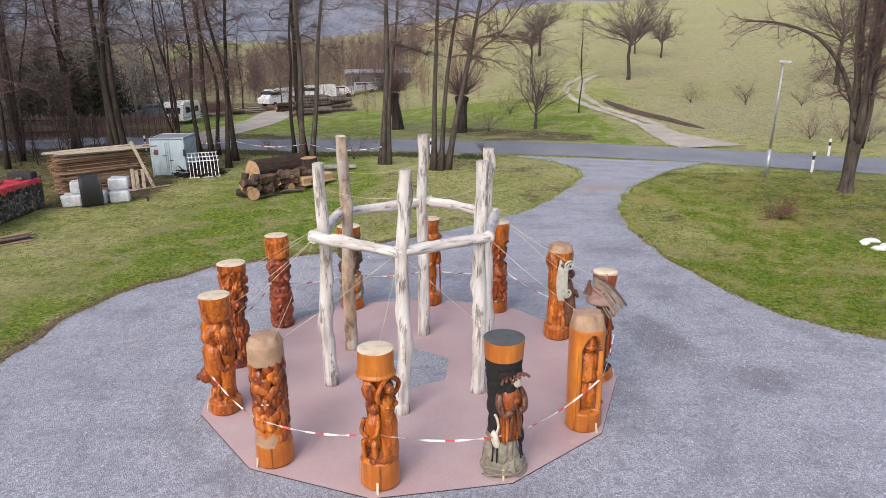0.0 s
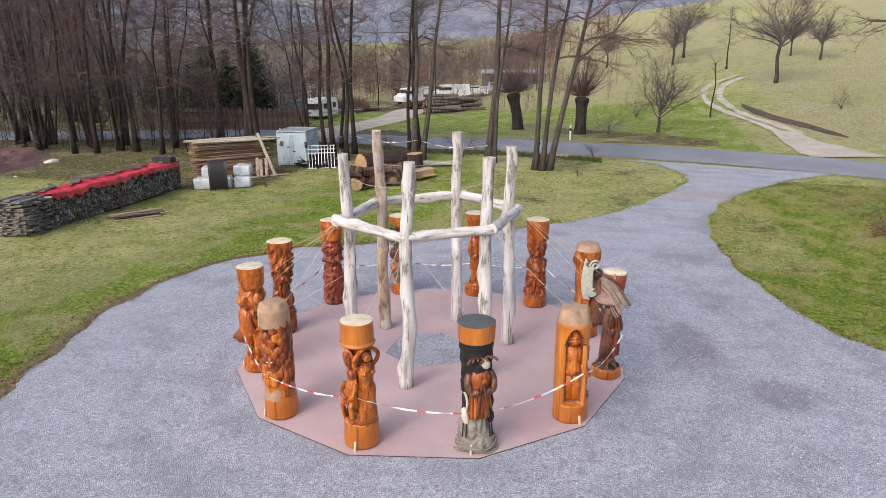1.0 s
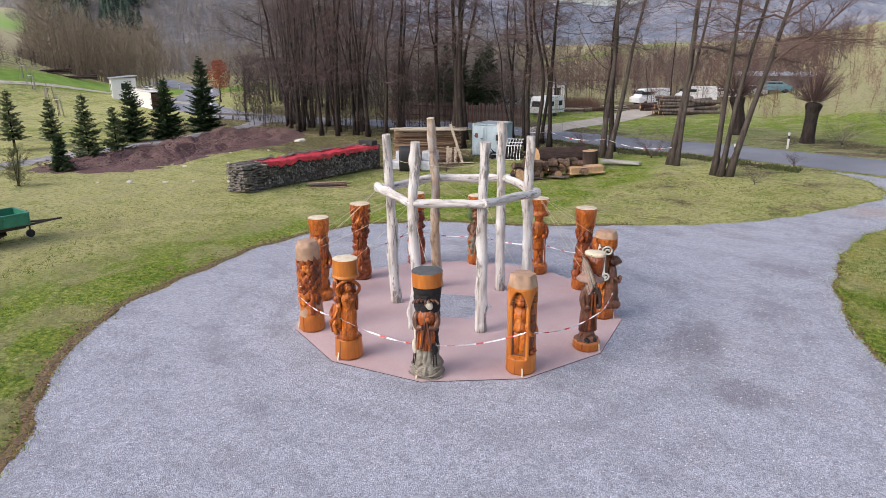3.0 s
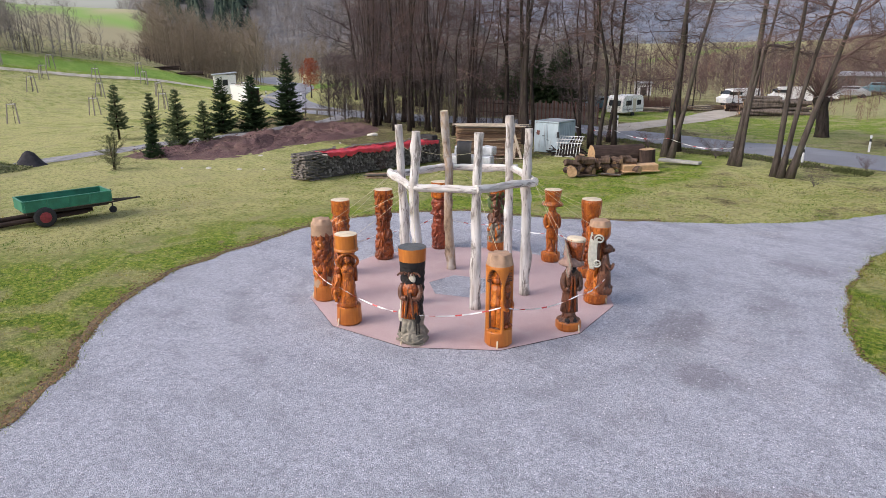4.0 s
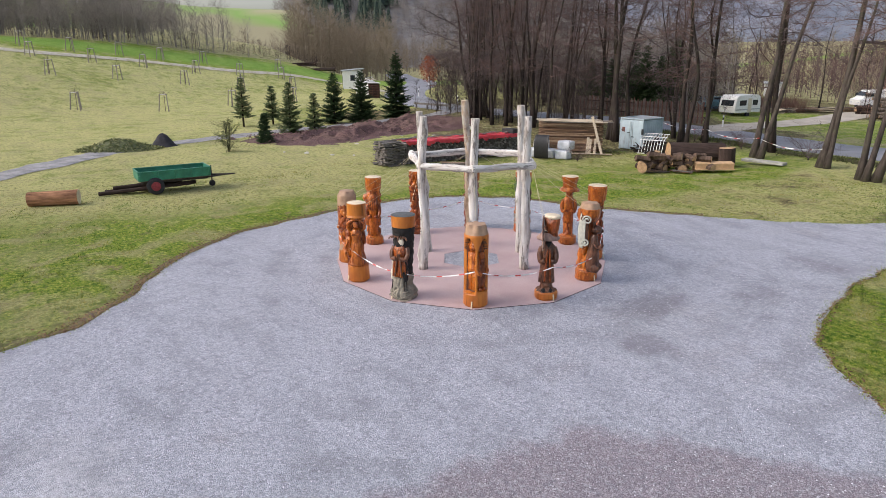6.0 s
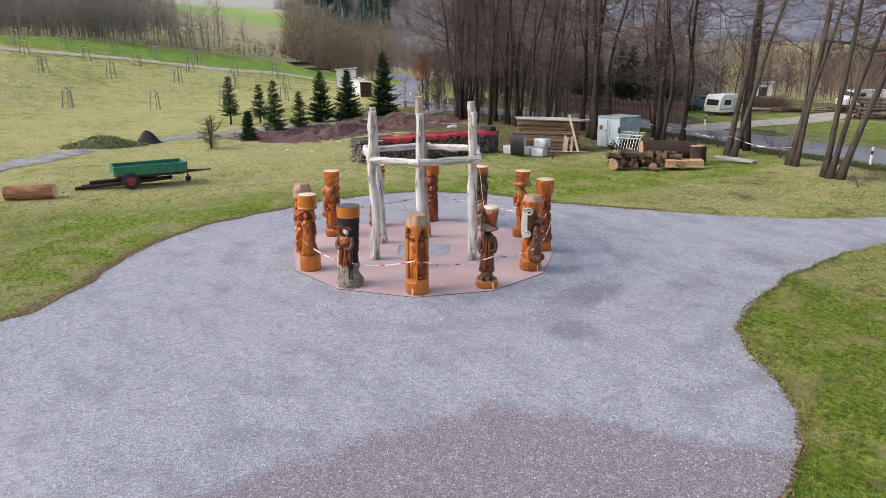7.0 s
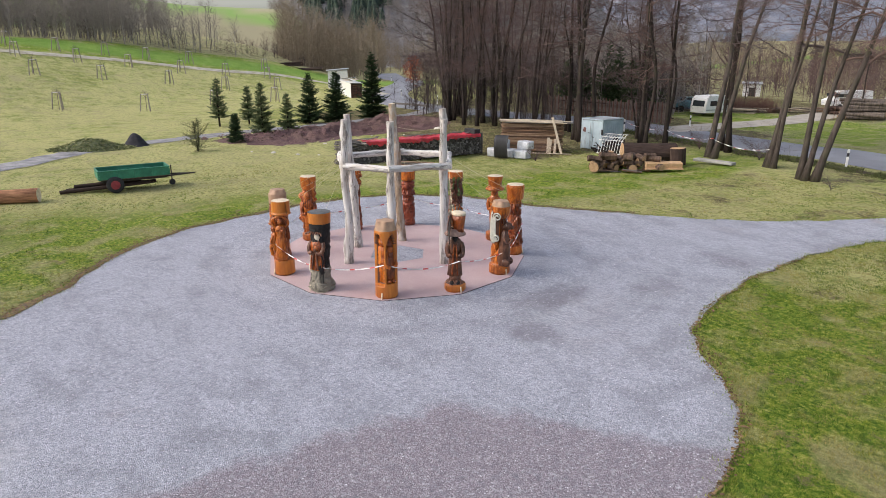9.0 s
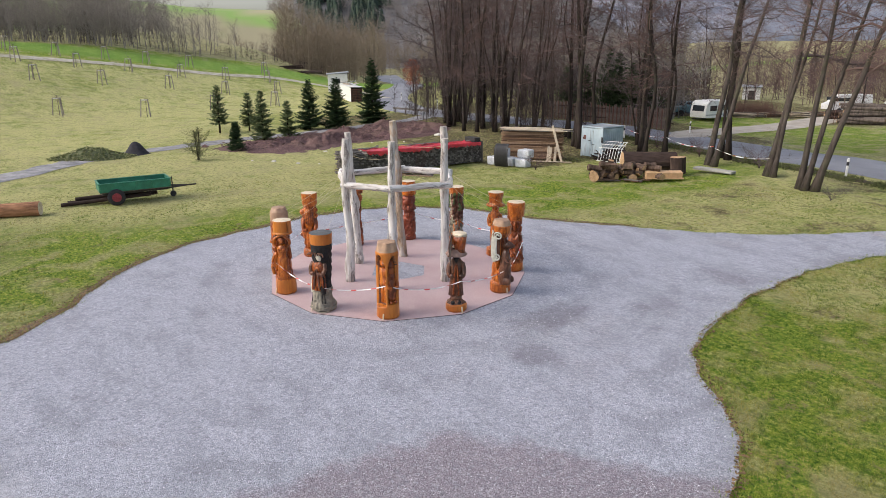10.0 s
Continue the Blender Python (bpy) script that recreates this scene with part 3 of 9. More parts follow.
ground_sheet()
yard_outline = [p + Vector((noise.noise((p.x, p.y, 0)), noise.noise((p.x, p.y, 9)), 0)) * 0.22 for p in
                spline([(x, y, 0) for x, y in YARD_LEFT], 10) + spline([(x, y, 0) for x, y in YARD_RIGHT], 10)]
flat_sheet("gravel_yard", yard_outline, 0.012, GRAVEL, "grey crushed gravel yard and drive with damp brown patches", "gravel")
ROAD = spline([(70, 13, 0), (48, 23.5, 0), (24, 34, 0), (11, 40.6, 0), (0.3, 43.6, 0), (-12, 46.6, 0), (-23, 47.6, 0), (-36, 44.5, 0), (-48, 43.0, 0), (-60, 46.5, 0), (-72, 53.5, 0), (-86, 65, 0), (-97, 72, 0), (-113, 78, 0), (-140, 92, 0)], 8)
ribbon("road", ROAD, 5.6, 0.015, ASPHALT, "narrow worn grey asphalt country road", "road", 6)

# ---- the ring of carved columns ----
RING = Vector((-0.70, 11.80, 0))
DECK = Vector((-0.62, 11.68, 0))


def ball(g, m, slot=0, n=14, k=9):
    """An ellipsoid: the unit ball under the pose and scale m."""
    pts = [Vector((0, 0, -1))]
    for i in range(1, k):
        a = math.pi * (i / k - 0.5)
        pts += [Vector((math.cos(a) * math.cos(2 * math.pi * j / n), math.cos(a) * math.sin(2 * math.pi * j / n), math.sin(a))) for j in range(n)]
    pts.append(Vector((0, 0, 1)))
    faces = [(0, 1 + (j + 1) % n, 1 + j) for j in range(n)]
    for i in range(k - 2):
        for j in range(n):
            a, b = 1 + i * n + j, 1 + i * n + (j + 1) % n
            faces.append((a, b, b + n, a + n))
    last = 1 + (k - 2) * n
    faces += [(last + j, last + (j + 1) % n, len(pts) - 1) for j in range(n)]
    pts = [p * (1 + 0.20 * noise.noise(p * 2.1 + m.translation * 5)) for p in pts]
    g.add([m @ p for p in pts], faces, slot)


def at_angle(deg, r, z, sx, sy, sz, tilt=0):
    """Pose for a ball on a column's side: sx outward, sy sideways, sz upright."""
    a = radians(deg)
    return Matrix.Translation((r * math.cos(a), r * math.sin(a), z)) @ Matrix.Rotation(a, 4, "Z") @ Matrix.Rotation(radians(tilt), 4, "X") @ Matrix.Diagonal((sx, sy, sz, 1))


def angle_gap(a, b):
    return (a - b + 180) % 360 - 180


def carved_column(label, xy, height, radius, mats, profile=None, lumps=(), bands=(), bosses=(), niches=(), paint=(), bevel=0.0, extra=None, seed=0, lean=(0, 0), nt=84, nz=120):
    """One carved tree trunk. lumps: (z0, z1, scale, depth); bands: (z, half height, depth); bosses: (angle, z, half angle, half height, depth);
    niches: (angle, z0, z1, half angle, depth); paint: (slot, test of angle and height)."""
    g = Geo()
    grid = []
    for i in range(nz + 1):
        z = height * i / nz
        grid.append(z)
        for j in range(nt):
            deg = 360 * j / nt
            a = radians(deg)
            r = radius * (1 + 0.035 * noise.noise((math.cos(a) * 1.1 + seed, math.sin(a) * 1.1, z * 0.8)))
            if profile:
                for (za, ra), (zb, rb) in zip(profile, profile[1:]):
                    if za <= z <= zb:
                        r *= ra + (rb - ra) * smooth01(za, zb, z)
                        break
            for z0, z1, sc, depth in lumps:
                w = smooth01(z0, z0 + 0.05, z) * smooth01(z1, z1 - 0.05, z)
                if w > 0:
                    p = Vector((math.cos(a) * radius * sc + seed * 3.7, math.sin(a) * radius * sc, z * sc * 0.62))
                    p += Vector((0.5, 0.5, 0.4)) * noise.noise(p * 0.8)
                    d = noise.voronoi(p)[0]
                    cut = min(1.0, (d[1] - d[0]) * 2.6)
                    fold = abs(noise.noise(p * 2.7))
                    r += w * depth * 1.45 * (cut * 0.85 + 0.40 * fold - 0.75)
            for zb, hb, depth in bands:
                r += depth * math.exp(-((z - zb) / hb) ** 4)
            for ab, z0, z1, wa, depth in niches:
                u = abs(angle_gap(deg, ab)) / wa
                top = z1 - (z1 - z0) * 0.2 * u * u
                if u < 1.15 and z0 - 0.02 < z < top + 0.02:
                    r -= depth * smooth01(1.12, 0.92, u) * smooth01(z0 - 0.02, z0 + 0.03, z) * smooth01(top + 0.02, top - 0.03, z)
            raised = 0.0
            for ab, zb, wa, hb, depth in bosses:
                q = (angle_gap(deg, ab) / wa) ** 2 + ((z - zb) / hb) ** 2
                if q < 1:
                    raised = max(raised, depth * (1 - q) ** 0.4)
            if raised:
                r += raised * (1 + 0.10 * noise.noise((a * 9 + seed, z * 11, 0)) + 0.12 * noise.noise((a * 22, z * 7, seed)))
            if z < 0.03:
                r *= 0.90
            if bevel and z > height - bevel:
                r *= 1 - 0.36 * (z - height + bevel) / bevel * (0.75 + 0.25 * math.cos(6 * a))
            t = z / height
            g.v.append((r * math.cos(a) + lean[0] * t, r * math.sin(a) + lean[1] * t, z))
    for i in range(nz):
        z = 0.5 * (grid[i] + grid[i + 1])
        for j in range(nt):
            k, l = i * nt + j, i * nt + (j + 1) % nt
            g.f.append((k, l, l + nt, k + nt))
            slot = 0
            deg = 360 * (j + 0.5) / nt
            for s, test in paint:
                if test(deg, z):
                    slot = s
            g.s.append(slot)
    rim = [Vector(v) for v in g.v[nz * nt:(nz + 1) * nt]]
    mid = sum(rim, Vector()) / nt
    inner = [mid.lerp(p, 0.93) + Vector((0, 0, 0.006)) for p in rim]
    faces = [(j, (j + 1) % nt, nt + (j + 1) % nt, nt + j) for j in range(nt)] + [(nt + j, nt + (j + 1) % nt, 2 * nt) for j in range(nt)]
    g.add(rim + inner + [mid + Vector((0, 0, 0.008))], faces, 1)
    g.f.append(tuple(range(nt - 1, -1, -1)))
    g.s.append(0)
    if extra:
        extra(g)
    ob = new("carved_column", g.mesh("carved_column", mats, True))
    ob.location = (xy[0], xy[1], PLATE)
    return tagged(ob, label, "carved column", "columns in a ring")


def rounded(g, m, path, slot, n=10, flat=0.75):
    """A soft limb or body: rings of (out, side, up, radius) in the frame m, flattened outward."""
    k = len(g.v)
    for o, s, u, r in path:
        for j in range(n):
            a = 2 * math.pi * j / n
            q = r * (1 + 0.10 * noise.noise((math.cos(a) * 2 + u * 9, math.sin(a) * 2, u * 6 + s * 4)))
            g.v.append(tuple(m @ Vector((o + q * flat * math.cos(a), s + q * math.sin(a), u))))
    for i in range(len(path) - 1):
        up = path[i + 1][2] >= path[i][2]
        for j in range(n):
            a, b = k + i * n + j, k + i * n + (j + 1) % n
            f = (a, b, b + n, a + n)
            g.f.append(f if up else f[::-1])
            g.s.append(slot)
    last = k + (len(path) - 1) * n
    up = path[-1][2] >= path[0][2]
    low, high = tuple(k + j for j in range(n)), tuple(last + j for j in range(n))
    g.f += [low[::-1] if up else low, high if up else high[::-1]]
    g.s += [slot, slot]


def limb_path(g, m, pts, r, slot):
    g.tube(spline([m @ Vector(p) for p in pts], 4), [r] * (4 * (len(pts) - 1) + 1), 8, slot)


def figure_frame(deg, r, z, s=1.0):
    a = radians(deg)
    return Matrix.Translation((r * math.cos(a), r * math.sin(a), z)) @ Matrix.Rotation(a, 4, "Z") @ Matrix.Scale(s, 4)


PLATE = 0.085


def platform():
    """Low twelve-sided deck with a six-sided opening in the middle."""
    bm = bmesh.new()
    outer = [(DECK.x + 3.88 * math.cos(radians(24 + 30 * i)), DECK.y + 3.88 * math.sin(radians(24 + 30 * i))) for i in range(12)]
    hole = [(-0.72 + 0.90 * math.cos(radians(25 + 60 * i)), 11.78 + 0.90 * math.sin(radians(25 + 60 * i))) for i in range(6)]

    def loop(pts, z):
        return [bm.verts.new((x, y, z)) for x, y in pts]
    to, ti, lo, li = loop(outer, PLATE), loop(hole, PLATE), loop(outer, -0.03), loop(hole, -0.03)
    edges = [bm.edges.new((r[i], r[(i + 1) % len(r)])) for r in (to, ti) for i in range(len(r))]
    bmesh.ops.triangle_fill(bm, use_beauty=True, edges=edges)
    for f in bm.faces:
        if f.normal.z < 0:
            f.normal_flip()
    for a, b, flip, slot in ((to, lo, False, 1), (ti, li, True, 0)):
        for i in range(len(a)):
            q = (a[i], b[i], b[(i + 1) % len(a)], a[(i + 1) % len(a)])
            bm.faces.new(q[::-1] if flip else q).material_index = slot
    me = bpy.data.meshes.new("platform")
    bm.to_mesh(me)
    bm.free()
    m = Mat("dusty_pink_deck", 0.75, space="World")
    big, fine = m.noise(0.7, 6.0), m.noise(45.0, 4.0)
    c = m.ramp(big, (0.3, (0.465, 0.335, 0.332)), (0.7, (0.575, 0.445, 0.445)))
    c = m.mix(m.ramp(fine, (0.4, 0.3), (0.65, 0.0)), c, (0.28, 0.19, 0.185))
    c = m.mix(m.ramp(m.noise(3.0, 6.0), (0.58, 0.0), (0.75, 0.5)), c, (0.53, 0.43, 0.42))
    me.materials.append(m.done(c, fine, 0.3, 0.004))
    # the outer side faces are darker than the deck's top
    me.materials.append(plain("dark_edge_board", (0.07, 0.048, 0.046), 0.8, 0, 0.4, 5.0))
    tagged(new("platform", me), "low twelve-sided dusty pink deck with a six-sided opening", "platform", kind="structure")


platform()


def gravel_bank():
    """Gravel raked up against the deck's edge."""
    g = Geo()
    n = 240
    rings = ((0.0, 0.070), (0.10, 0.066), (0.30, 0.046), (0.60, 0.024), (0.95, 0.006))
    for i in range(n):
        a = 2 * math.pi * i / n
        u = (math.degrees(a) - 24) % 30 - 15
        edge = 3.88 * math.cos(radians(15)) / math.cos(radians(u))
        for d, z in rings:
            r = edge + 0.004 + d * (1 + 0.35 * noise.noise((math.cos(a) * 5, math.sin(a) * 5, 1)))
            g.v.append((DECK.x + r * math.cos(a), DECK.y + r * math.sin(a), z + 0.006 * noise.noise((a * 40, d * 9, 0))))
    m = len(rings)
    for i in range(n):
        j = (i + 1) % n
        for k in range(m - 1):
            g.f.append((i * m + k, i * m + k + 1, j * m + k + 1, j * m + k))
            g.s.append(0)
    tagged(part("gravel_bank", g, GRAVEL, smooth=True), "grey gravel raked against the deck's edge", "gravel", kind="structure")
    flat_sheet("gravel_bed", [(-0.72 + 0.905 * math.cos(radians(25 + 60 * i)), 11.78 + 0.905 * math.sin(radians(25 + 60 * i))) for i in range(6)], 0.079, GRAVEL, "grey gravel filling the deck's six-sided opening", "gravel")


gravel_bank()


def leaf_plate(g, deg, z, r, wide, long, turn, slot):
    """One carved leaf lying on a column's side: a pointed plate with a raised midrib and bent-down edges."""
    m = figure_frame(deg, r, z) @ Matrix.Rotation(radians(turn), 4, "X")
    rib = [(0.030, 0, 0.5 * long), (0.052, 0, 0.18 * long), (0.050, 0, -0.15 * long), (0.022, 0, -0.5 * long)]
    rim = [(0.022, 0.42 * wide, 0.22 * long), (0.020, 0.5 * wide, -0.08 * long), (0.016, 0.26 * wide, -0.34 * long)]
    pts = [Vector(q) for q in rib] + [Vector(q) for q in rim] + [Vector((o, -u, w)) for o, u, w in rim]
    low = [Vector((-0.05, q.y * 0.9, q.z * 0.9)) for q in (pts[0], pts[4], pts[5], pts[6], pts[3], pts[9], pts[8], pts[7])]
    faces = [(0, 1, 4), (1, 2, 5, 4), (2, 3, 6, 5), (1, 0, 7), (2, 1, 7, 8), (3, 2, 8, 9)]
    ring = [0, 4, 5, 6, 3, 9, 8, 7]
    faces += [(ring[k], 10 + k, 10 + (k + 1) % 8, ring[(k + 1) % 8]) for k in range(8)]
    faces = [f[::-1] for f in faces[:6]] + faces[6:]
    g.add([m @ q for q in pts + low], faces, slot)


def columns():
    # leaf-faced column with a bevelled weathered top
    def foliage(g):
        rnd = random.Random(71)
        for row in range(9):
            n = 9
            for k in range(n):
                deg = 360 * (k + 0.5 * (row % 2)) / n + rnd.uniform(-9, 9)
                leaf_plate(g, deg, 1.62 - 0.115 * row + rnd.uniform(-0.03, 0.03), 0.222, rnd.uniform(0.15, 0.21), rnd.uniform(0.20, 0.28), rnd.uniform(-38, 38), 0 if rnd.random() < 0.55 else 2)
        face = figure_frame(272, 0.22, 1.06)
        ball(g, face @ Matrix.Translation((0.03, 0, 0.02)) @ Matrix.Diagonal((0.07, 0.085, 0.11, 1)), 2, 14, 9)
        ball(g, face @ Matrix.Translation((0.08, 0, -0.01)) @ Matrix.Diagonal((0.045, 0.028, 0.05, 1)), 0, 10, 7)
        for u in (-1, 1):
            ball(g, face @ Matrix.Translation((0.085, 0.036 * u, 0.035)) @ Matrix.Diagonal((0.018, 0.024, 0.012, 1)), 3, 8, 5)
        m = figure_frame(325, 0.20, 0.52)
        rounded(g, m, [(0.05, 0, -0.10, 0.05), (0.07, 0, 0.05, 0.065), (0.05, 0.01, 0.28, 0.05), (0.04, 0.0, 0.42, 0.035)], 2, 12)
    carved_column("varnished carved column of overlapping leaves with a bevelled weathered top", (-2.57, 8.77), 2.05, 0.262, [HONEY, TAN_TOP, CHESTNUT, CREAM, UMBER, AMBER],
                  profile=[(0, 1.08), (0.33, 1.06), (0.40, 1.0), (0.66, 0.94), (0.72, 0.82), (1.6, 0.82), (1.66, 1.0), (2.0, 0.98)], lumps=[(0.70, 1.66, 6.5, 0.05)], bevel=0.12,
                  paint=[(4, lambda a, z: 0.7 < z < 1.66), (1, lambda a, z: z > 1.64), (1, lambda a, z: 0.36 < z < 0.68 and noise.noise((a * 0.03, z * 4, 1)) > 0.0), (5, lambda a, z: z < 0.36)], extra=foliage, seed=1)

    # woman with raised arms, a companion and flowers beside her
    def dancer(g):
        m = figure_frame(325, 0.14, 0.46) @ Matrix.Diagonal((1.3, 1.3, 0.90, 1))
        rounded(g, m, [(0.02, 0, 0.0, 0.135), (0.03, 0.0, 0.14, 0.13), (0.03, 0, 0.40, 0.115), (0.03, 0, 0.54, 0.125), (0.03, 0, 0.64, 0.115), (0.02, 0, 0.76, 0.085), (0.03, 0, 0.90, 0.11), (0.02, 0, 1.0, 0.118), (0.01, 0, 1.06, 0.075), (0.01, 0, 1.10, 0.042)], 0, 20)
        for u in (-1, 1):
            ball(g, m @ Matrix.Translation((0.085, 0.05 * u, 0.93)) @ Matrix.Diagonal((0.042, 0.045, 0.045, 1)), 0, 10, 6)
            limb_path(g, m, [(0.02, 0.105 * u, 1.0), (0.04, 0.165 * u, 1.10), (0.05, 0.165 * u, 1.22), (0.05, 0.08 * u, 1.33), (0.04, 0.0, 1.355)], 0.034, 0)
            limb_path(g, m, [(0.0, 0.07 * u, 1.24), (-0.01, 0.10 * u, 1.10), (-0.05, 0.14 * u, 0.9), (-0.08, 0.14 * u, 0.6)], 0.040, 2)
        ball(g, m @ Matrix.Translation((0.05, 0, 1.185)) @ Matrix.Diagonal((0.062, 0.056, 0.085, 1)), 0, 14, 9)
        ball(g, m @ Matrix.Translation((0.015, 0, 1.24)) @ Matrix.Diagonal((0.075, 0.085, 0.075, 1)), 2, 12, 8)
        # oval looking-glass over a crouching companion
        q = figure_frame(248, 0.18, 0.60) @ Matrix.Diagonal((1.1, 1.15, 1.0, 1))
        ball(g, q @ Matrix.Translation((0.03, 0.0, 0.92)) @ Matrix.Rotation(radians(8), 4, "X") @ Matrix.Diagonal((0.045, 0.10, 0.15, 1)), 0, 18, 10)
        ball(g, q @ Matrix.Translation((0.06, 0.0, 0.92)) @ Matrix.Rotation(radians(8), 4, "X") @ Matrix.Diagonal((0.03, 0.07, 0.115, 1)), 2, 18, 10)
        ball(g, q @ Matrix.Translation((0.05, 0.06, 0.70)) @ Matrix.Diagonal((0.07, 0.07, 0.09, 1)), 2, 12, 8)
        rounded(g, q, [(0.02, 0.03, 0.10, 0.085), (0.05, 0.02, 0.28, 0.10), (0.04, 0.03, 0.48, 0.10), (0.03, 0.05, 0.62, 0.06)], 0, 14)
        for u in (-1, 1):
            limb_path(g, q, [(0.06, 0.03 + 0.09 * u, 0.54), (0.12, 0.02 + 0.10 * u, 0.38), (0.13, 0.03 + 0.02 * u, 0.30)], 0.032, 0)
            limb_path(g, q, [(0.06, 0.02 + 0.06 * u, 0.20), (0.14, 0.02 + 0.07 * u, 0.22), (0.11, 0.02 + 0.06 * u, -0.02)], 0.040, 0)
        for deg, z, turn in ((262, 0.62, 10), (282, 0.58, -25), (246, 0.56, 30), (272, 0.50, 0), (296, 0.56, 20), (256, 0.46, -20), (288, 0.46, 35), (232, 0.60, 0)):
            leaf_plate(g, deg, z, 0.225, 0.13, 0.17, turn, 2)
    carved_column("honey varnished carved column with a woman's figure, arms raised", (-0.93, 8.22), 2.08, 0.25, [HONEY, PALE_TOP, CHESTNUT, AMBER],
                  profile=[(0, 1.10), (0.03, 1.14), (0.42, 1.10), (0.48, 0.86), (1.0, 0.68), (1.66, 0.74), (1.72, 1.0), (2.1, 0.98)], lumps=[(0.46, 1.66, 4.5, 0.03)], bands=[(1.73, 0.025, 0.022)],
                  paint=[(2, lambda a, z: 0.46 < z < 1.68), (3, lambda a, z: z < 0.42 or z > 1.70)], extra=dancer, seed=2, nt=96, nz=120)

    # robed figure before a charred panel, on a grey rock foot
    def robed(g):
        m = figure_frame(301, 0.105, 0.62) @ Matrix.Diagonal((1.0, 1.12, 0.95, 1))
        rounded(g, m, [(0.05, 0, -0.05, 0.17), (0.06, 0, 0.1, 0.165), (0.05, 0.0, 0.35, 0.15), (0.05, 0.0, 0.5, 0.165), (0.05, 0, 0.66, 0.175), (0.04, 0, 0.76, 0.13), (0.04, 0, 0.80, 0.06)], 6, 18)
        for s in (-1, 1):
            limb_path(g, m, [(0.05, 0.15 * s, 0.72), (0.10, 0.19 * s, 0.58), (0.16, 0.15 * s, 0.44), (0.19, 0.05 * s, 0.46)], 0.055, 5)
            limb_path(g, m, [(0.10, 0.07 * s, 0.76), (0.17, 0.02 * s, 0.56), (0.185, 0.05 * s, 0.3), (0.19, 0.08 * s, 0.0)], 0.026, 5)
        for k in range(7):
            limb_path(g, m, [(0.10, -0.12 + 0.04 * k, 0.40), (0.155 - 0.008 * abs(k - 3), -0.14 + 0.045 * k, 0.2), (0.17 - 0.008 * abs(k - 3), -0.15 + 0.05 * k, -0.04)], 0.022, 0 if k % 3 else 6)
        ball(g, m @ Matrix.Translation((0.15, 0.02, 0.58)) @ Matrix.Diagonal((0.04, 0.07, 0.085, 1)), 0, 14, 8)
        ball(g, m @ Matrix.Translation((0.08, 0.03, 0.90)) @ Matrix.Diagonal((0.085, 0.075, 0.115, 1)), 5, 14, 9)
        ball(g, m @ Matrix.Translation((0.125, 0.05, 0.89)) @ Matrix.Rotation(0.25, 4, "X") @ Matrix.Diagonal((0.055, 0.066, 0.105, 1)), 4, 14, 9)
        for k in range(7):
            limb_path(g, m, [(0.06, -0.02 + 0.01 * k, 1.0), (0.15, -0.17 + 0.055 * k, 1.0 + 0.012 * (k % 2)), (0.19, -0.22 + 0.072 * k, 0.95 + 0.02 * (k % 3))], 0.021, 5)
        # a pale crane on one side, a dark one on the other
        for deg, body in ((243, 4), (334, 2)):
            c = figure_frame(deg, 0.25, 0.40)
            ball(g, c @ Matrix.Translation((0.02, 0, 0.20)) @ Matrix.Rotation(radians(12), 4, "X") @ Matrix.Diagonal((0.06, 0.065, 0.14, 1)), body, 12, 8)
            limb_path(g, c, [(0.02, 0.02, 0.30), (0.03, 0.05, 0.42), (0.02, 0.02, 0.54), (0.03, -0.01, 0.60)], 0.020, body)
            for u in (-1, 1):
                g.tube([c @ Vector((0.02, 0.03 * u, 0.10)), c @ Vector((0.05, 0.035 * u, -0.16))], [0.013, 0.011], 6, 2)
        for k in range(7):
            h = 0.06 + 0.055 * k
            r = 0.37 - 0.028 * k
            limb_path(g, Matrix(), [(r * math.cos(radians(a)), r * math.sin(radians(a)), h + 0.05 * math.sin(radians(3 * a + 70 * k))) for a in range(215, 375, 20)], 0.016, 3)
    carved_column("carved column with a robed pale-faced figure before charred wood on a grey foot", (0.84, 8.55), 2.07, 0.265, [HONEY, DARK_TOP, CHARRED, GREYWOOD, CREAM, UMBER, CHESTNUT, AMBER],
                  profile=[(0, 1.26), (0.10, 1.22), (0.45, 0.90), (0.75, 0.78), (1.2, 0.90), (1.77, 1.0), (1.80, 1.05), (2.1, 1.10)], lumps=[(0.04, 0.62, 4.0, 0.05), (0.65, 1.70, 6.0, 0.02)],
                  bosses=[(262, 0.40, 22, 0.2, 0.04), (310, 0.34, 26, 0.2, 0.05), (285, 0.15, 50, 0.10, 0.03)],
                  paint=[(2, lambda a, z: 0.62 < z <= 1.79), (3, lambda a, z: z <= 0.62), (7, lambda a, z: z > 1.79)], extra=robed, seed=3, nt=120, nz=150)

    # two niches: a jointed toy figure in one, a bearded dwarf beside a brick wall in the other
    def niche_figures(g):
        m = figure_frame(281, 0.10, 0.38) @ Matrix.Diagonal((0.9, 1.28, 0.98, 1))
        for s in (-1, 1):
            rounded(g, m, [(0.02, 0.045 * s, 0.02, 0.05), (0.02, 0.045 * s, 0.25, 0.042), (0.02, 0.048 * s, 0.28, 0.05), (0.02, 0.05 * s, 0.50, 0.046)], 0, 10)
            rounded(g, m, [(0.03, 0.135 * s, 0.42, 0.03), (0.03, 0.135 * s, 0.60, 0.034), (0.03, 0.13 * s, 0.63, 0.042), (0.02, 0.125 * s, 0.86, 0.038), (0.02, 0.11 * s, 0.93, 0.045)], 0, 10)
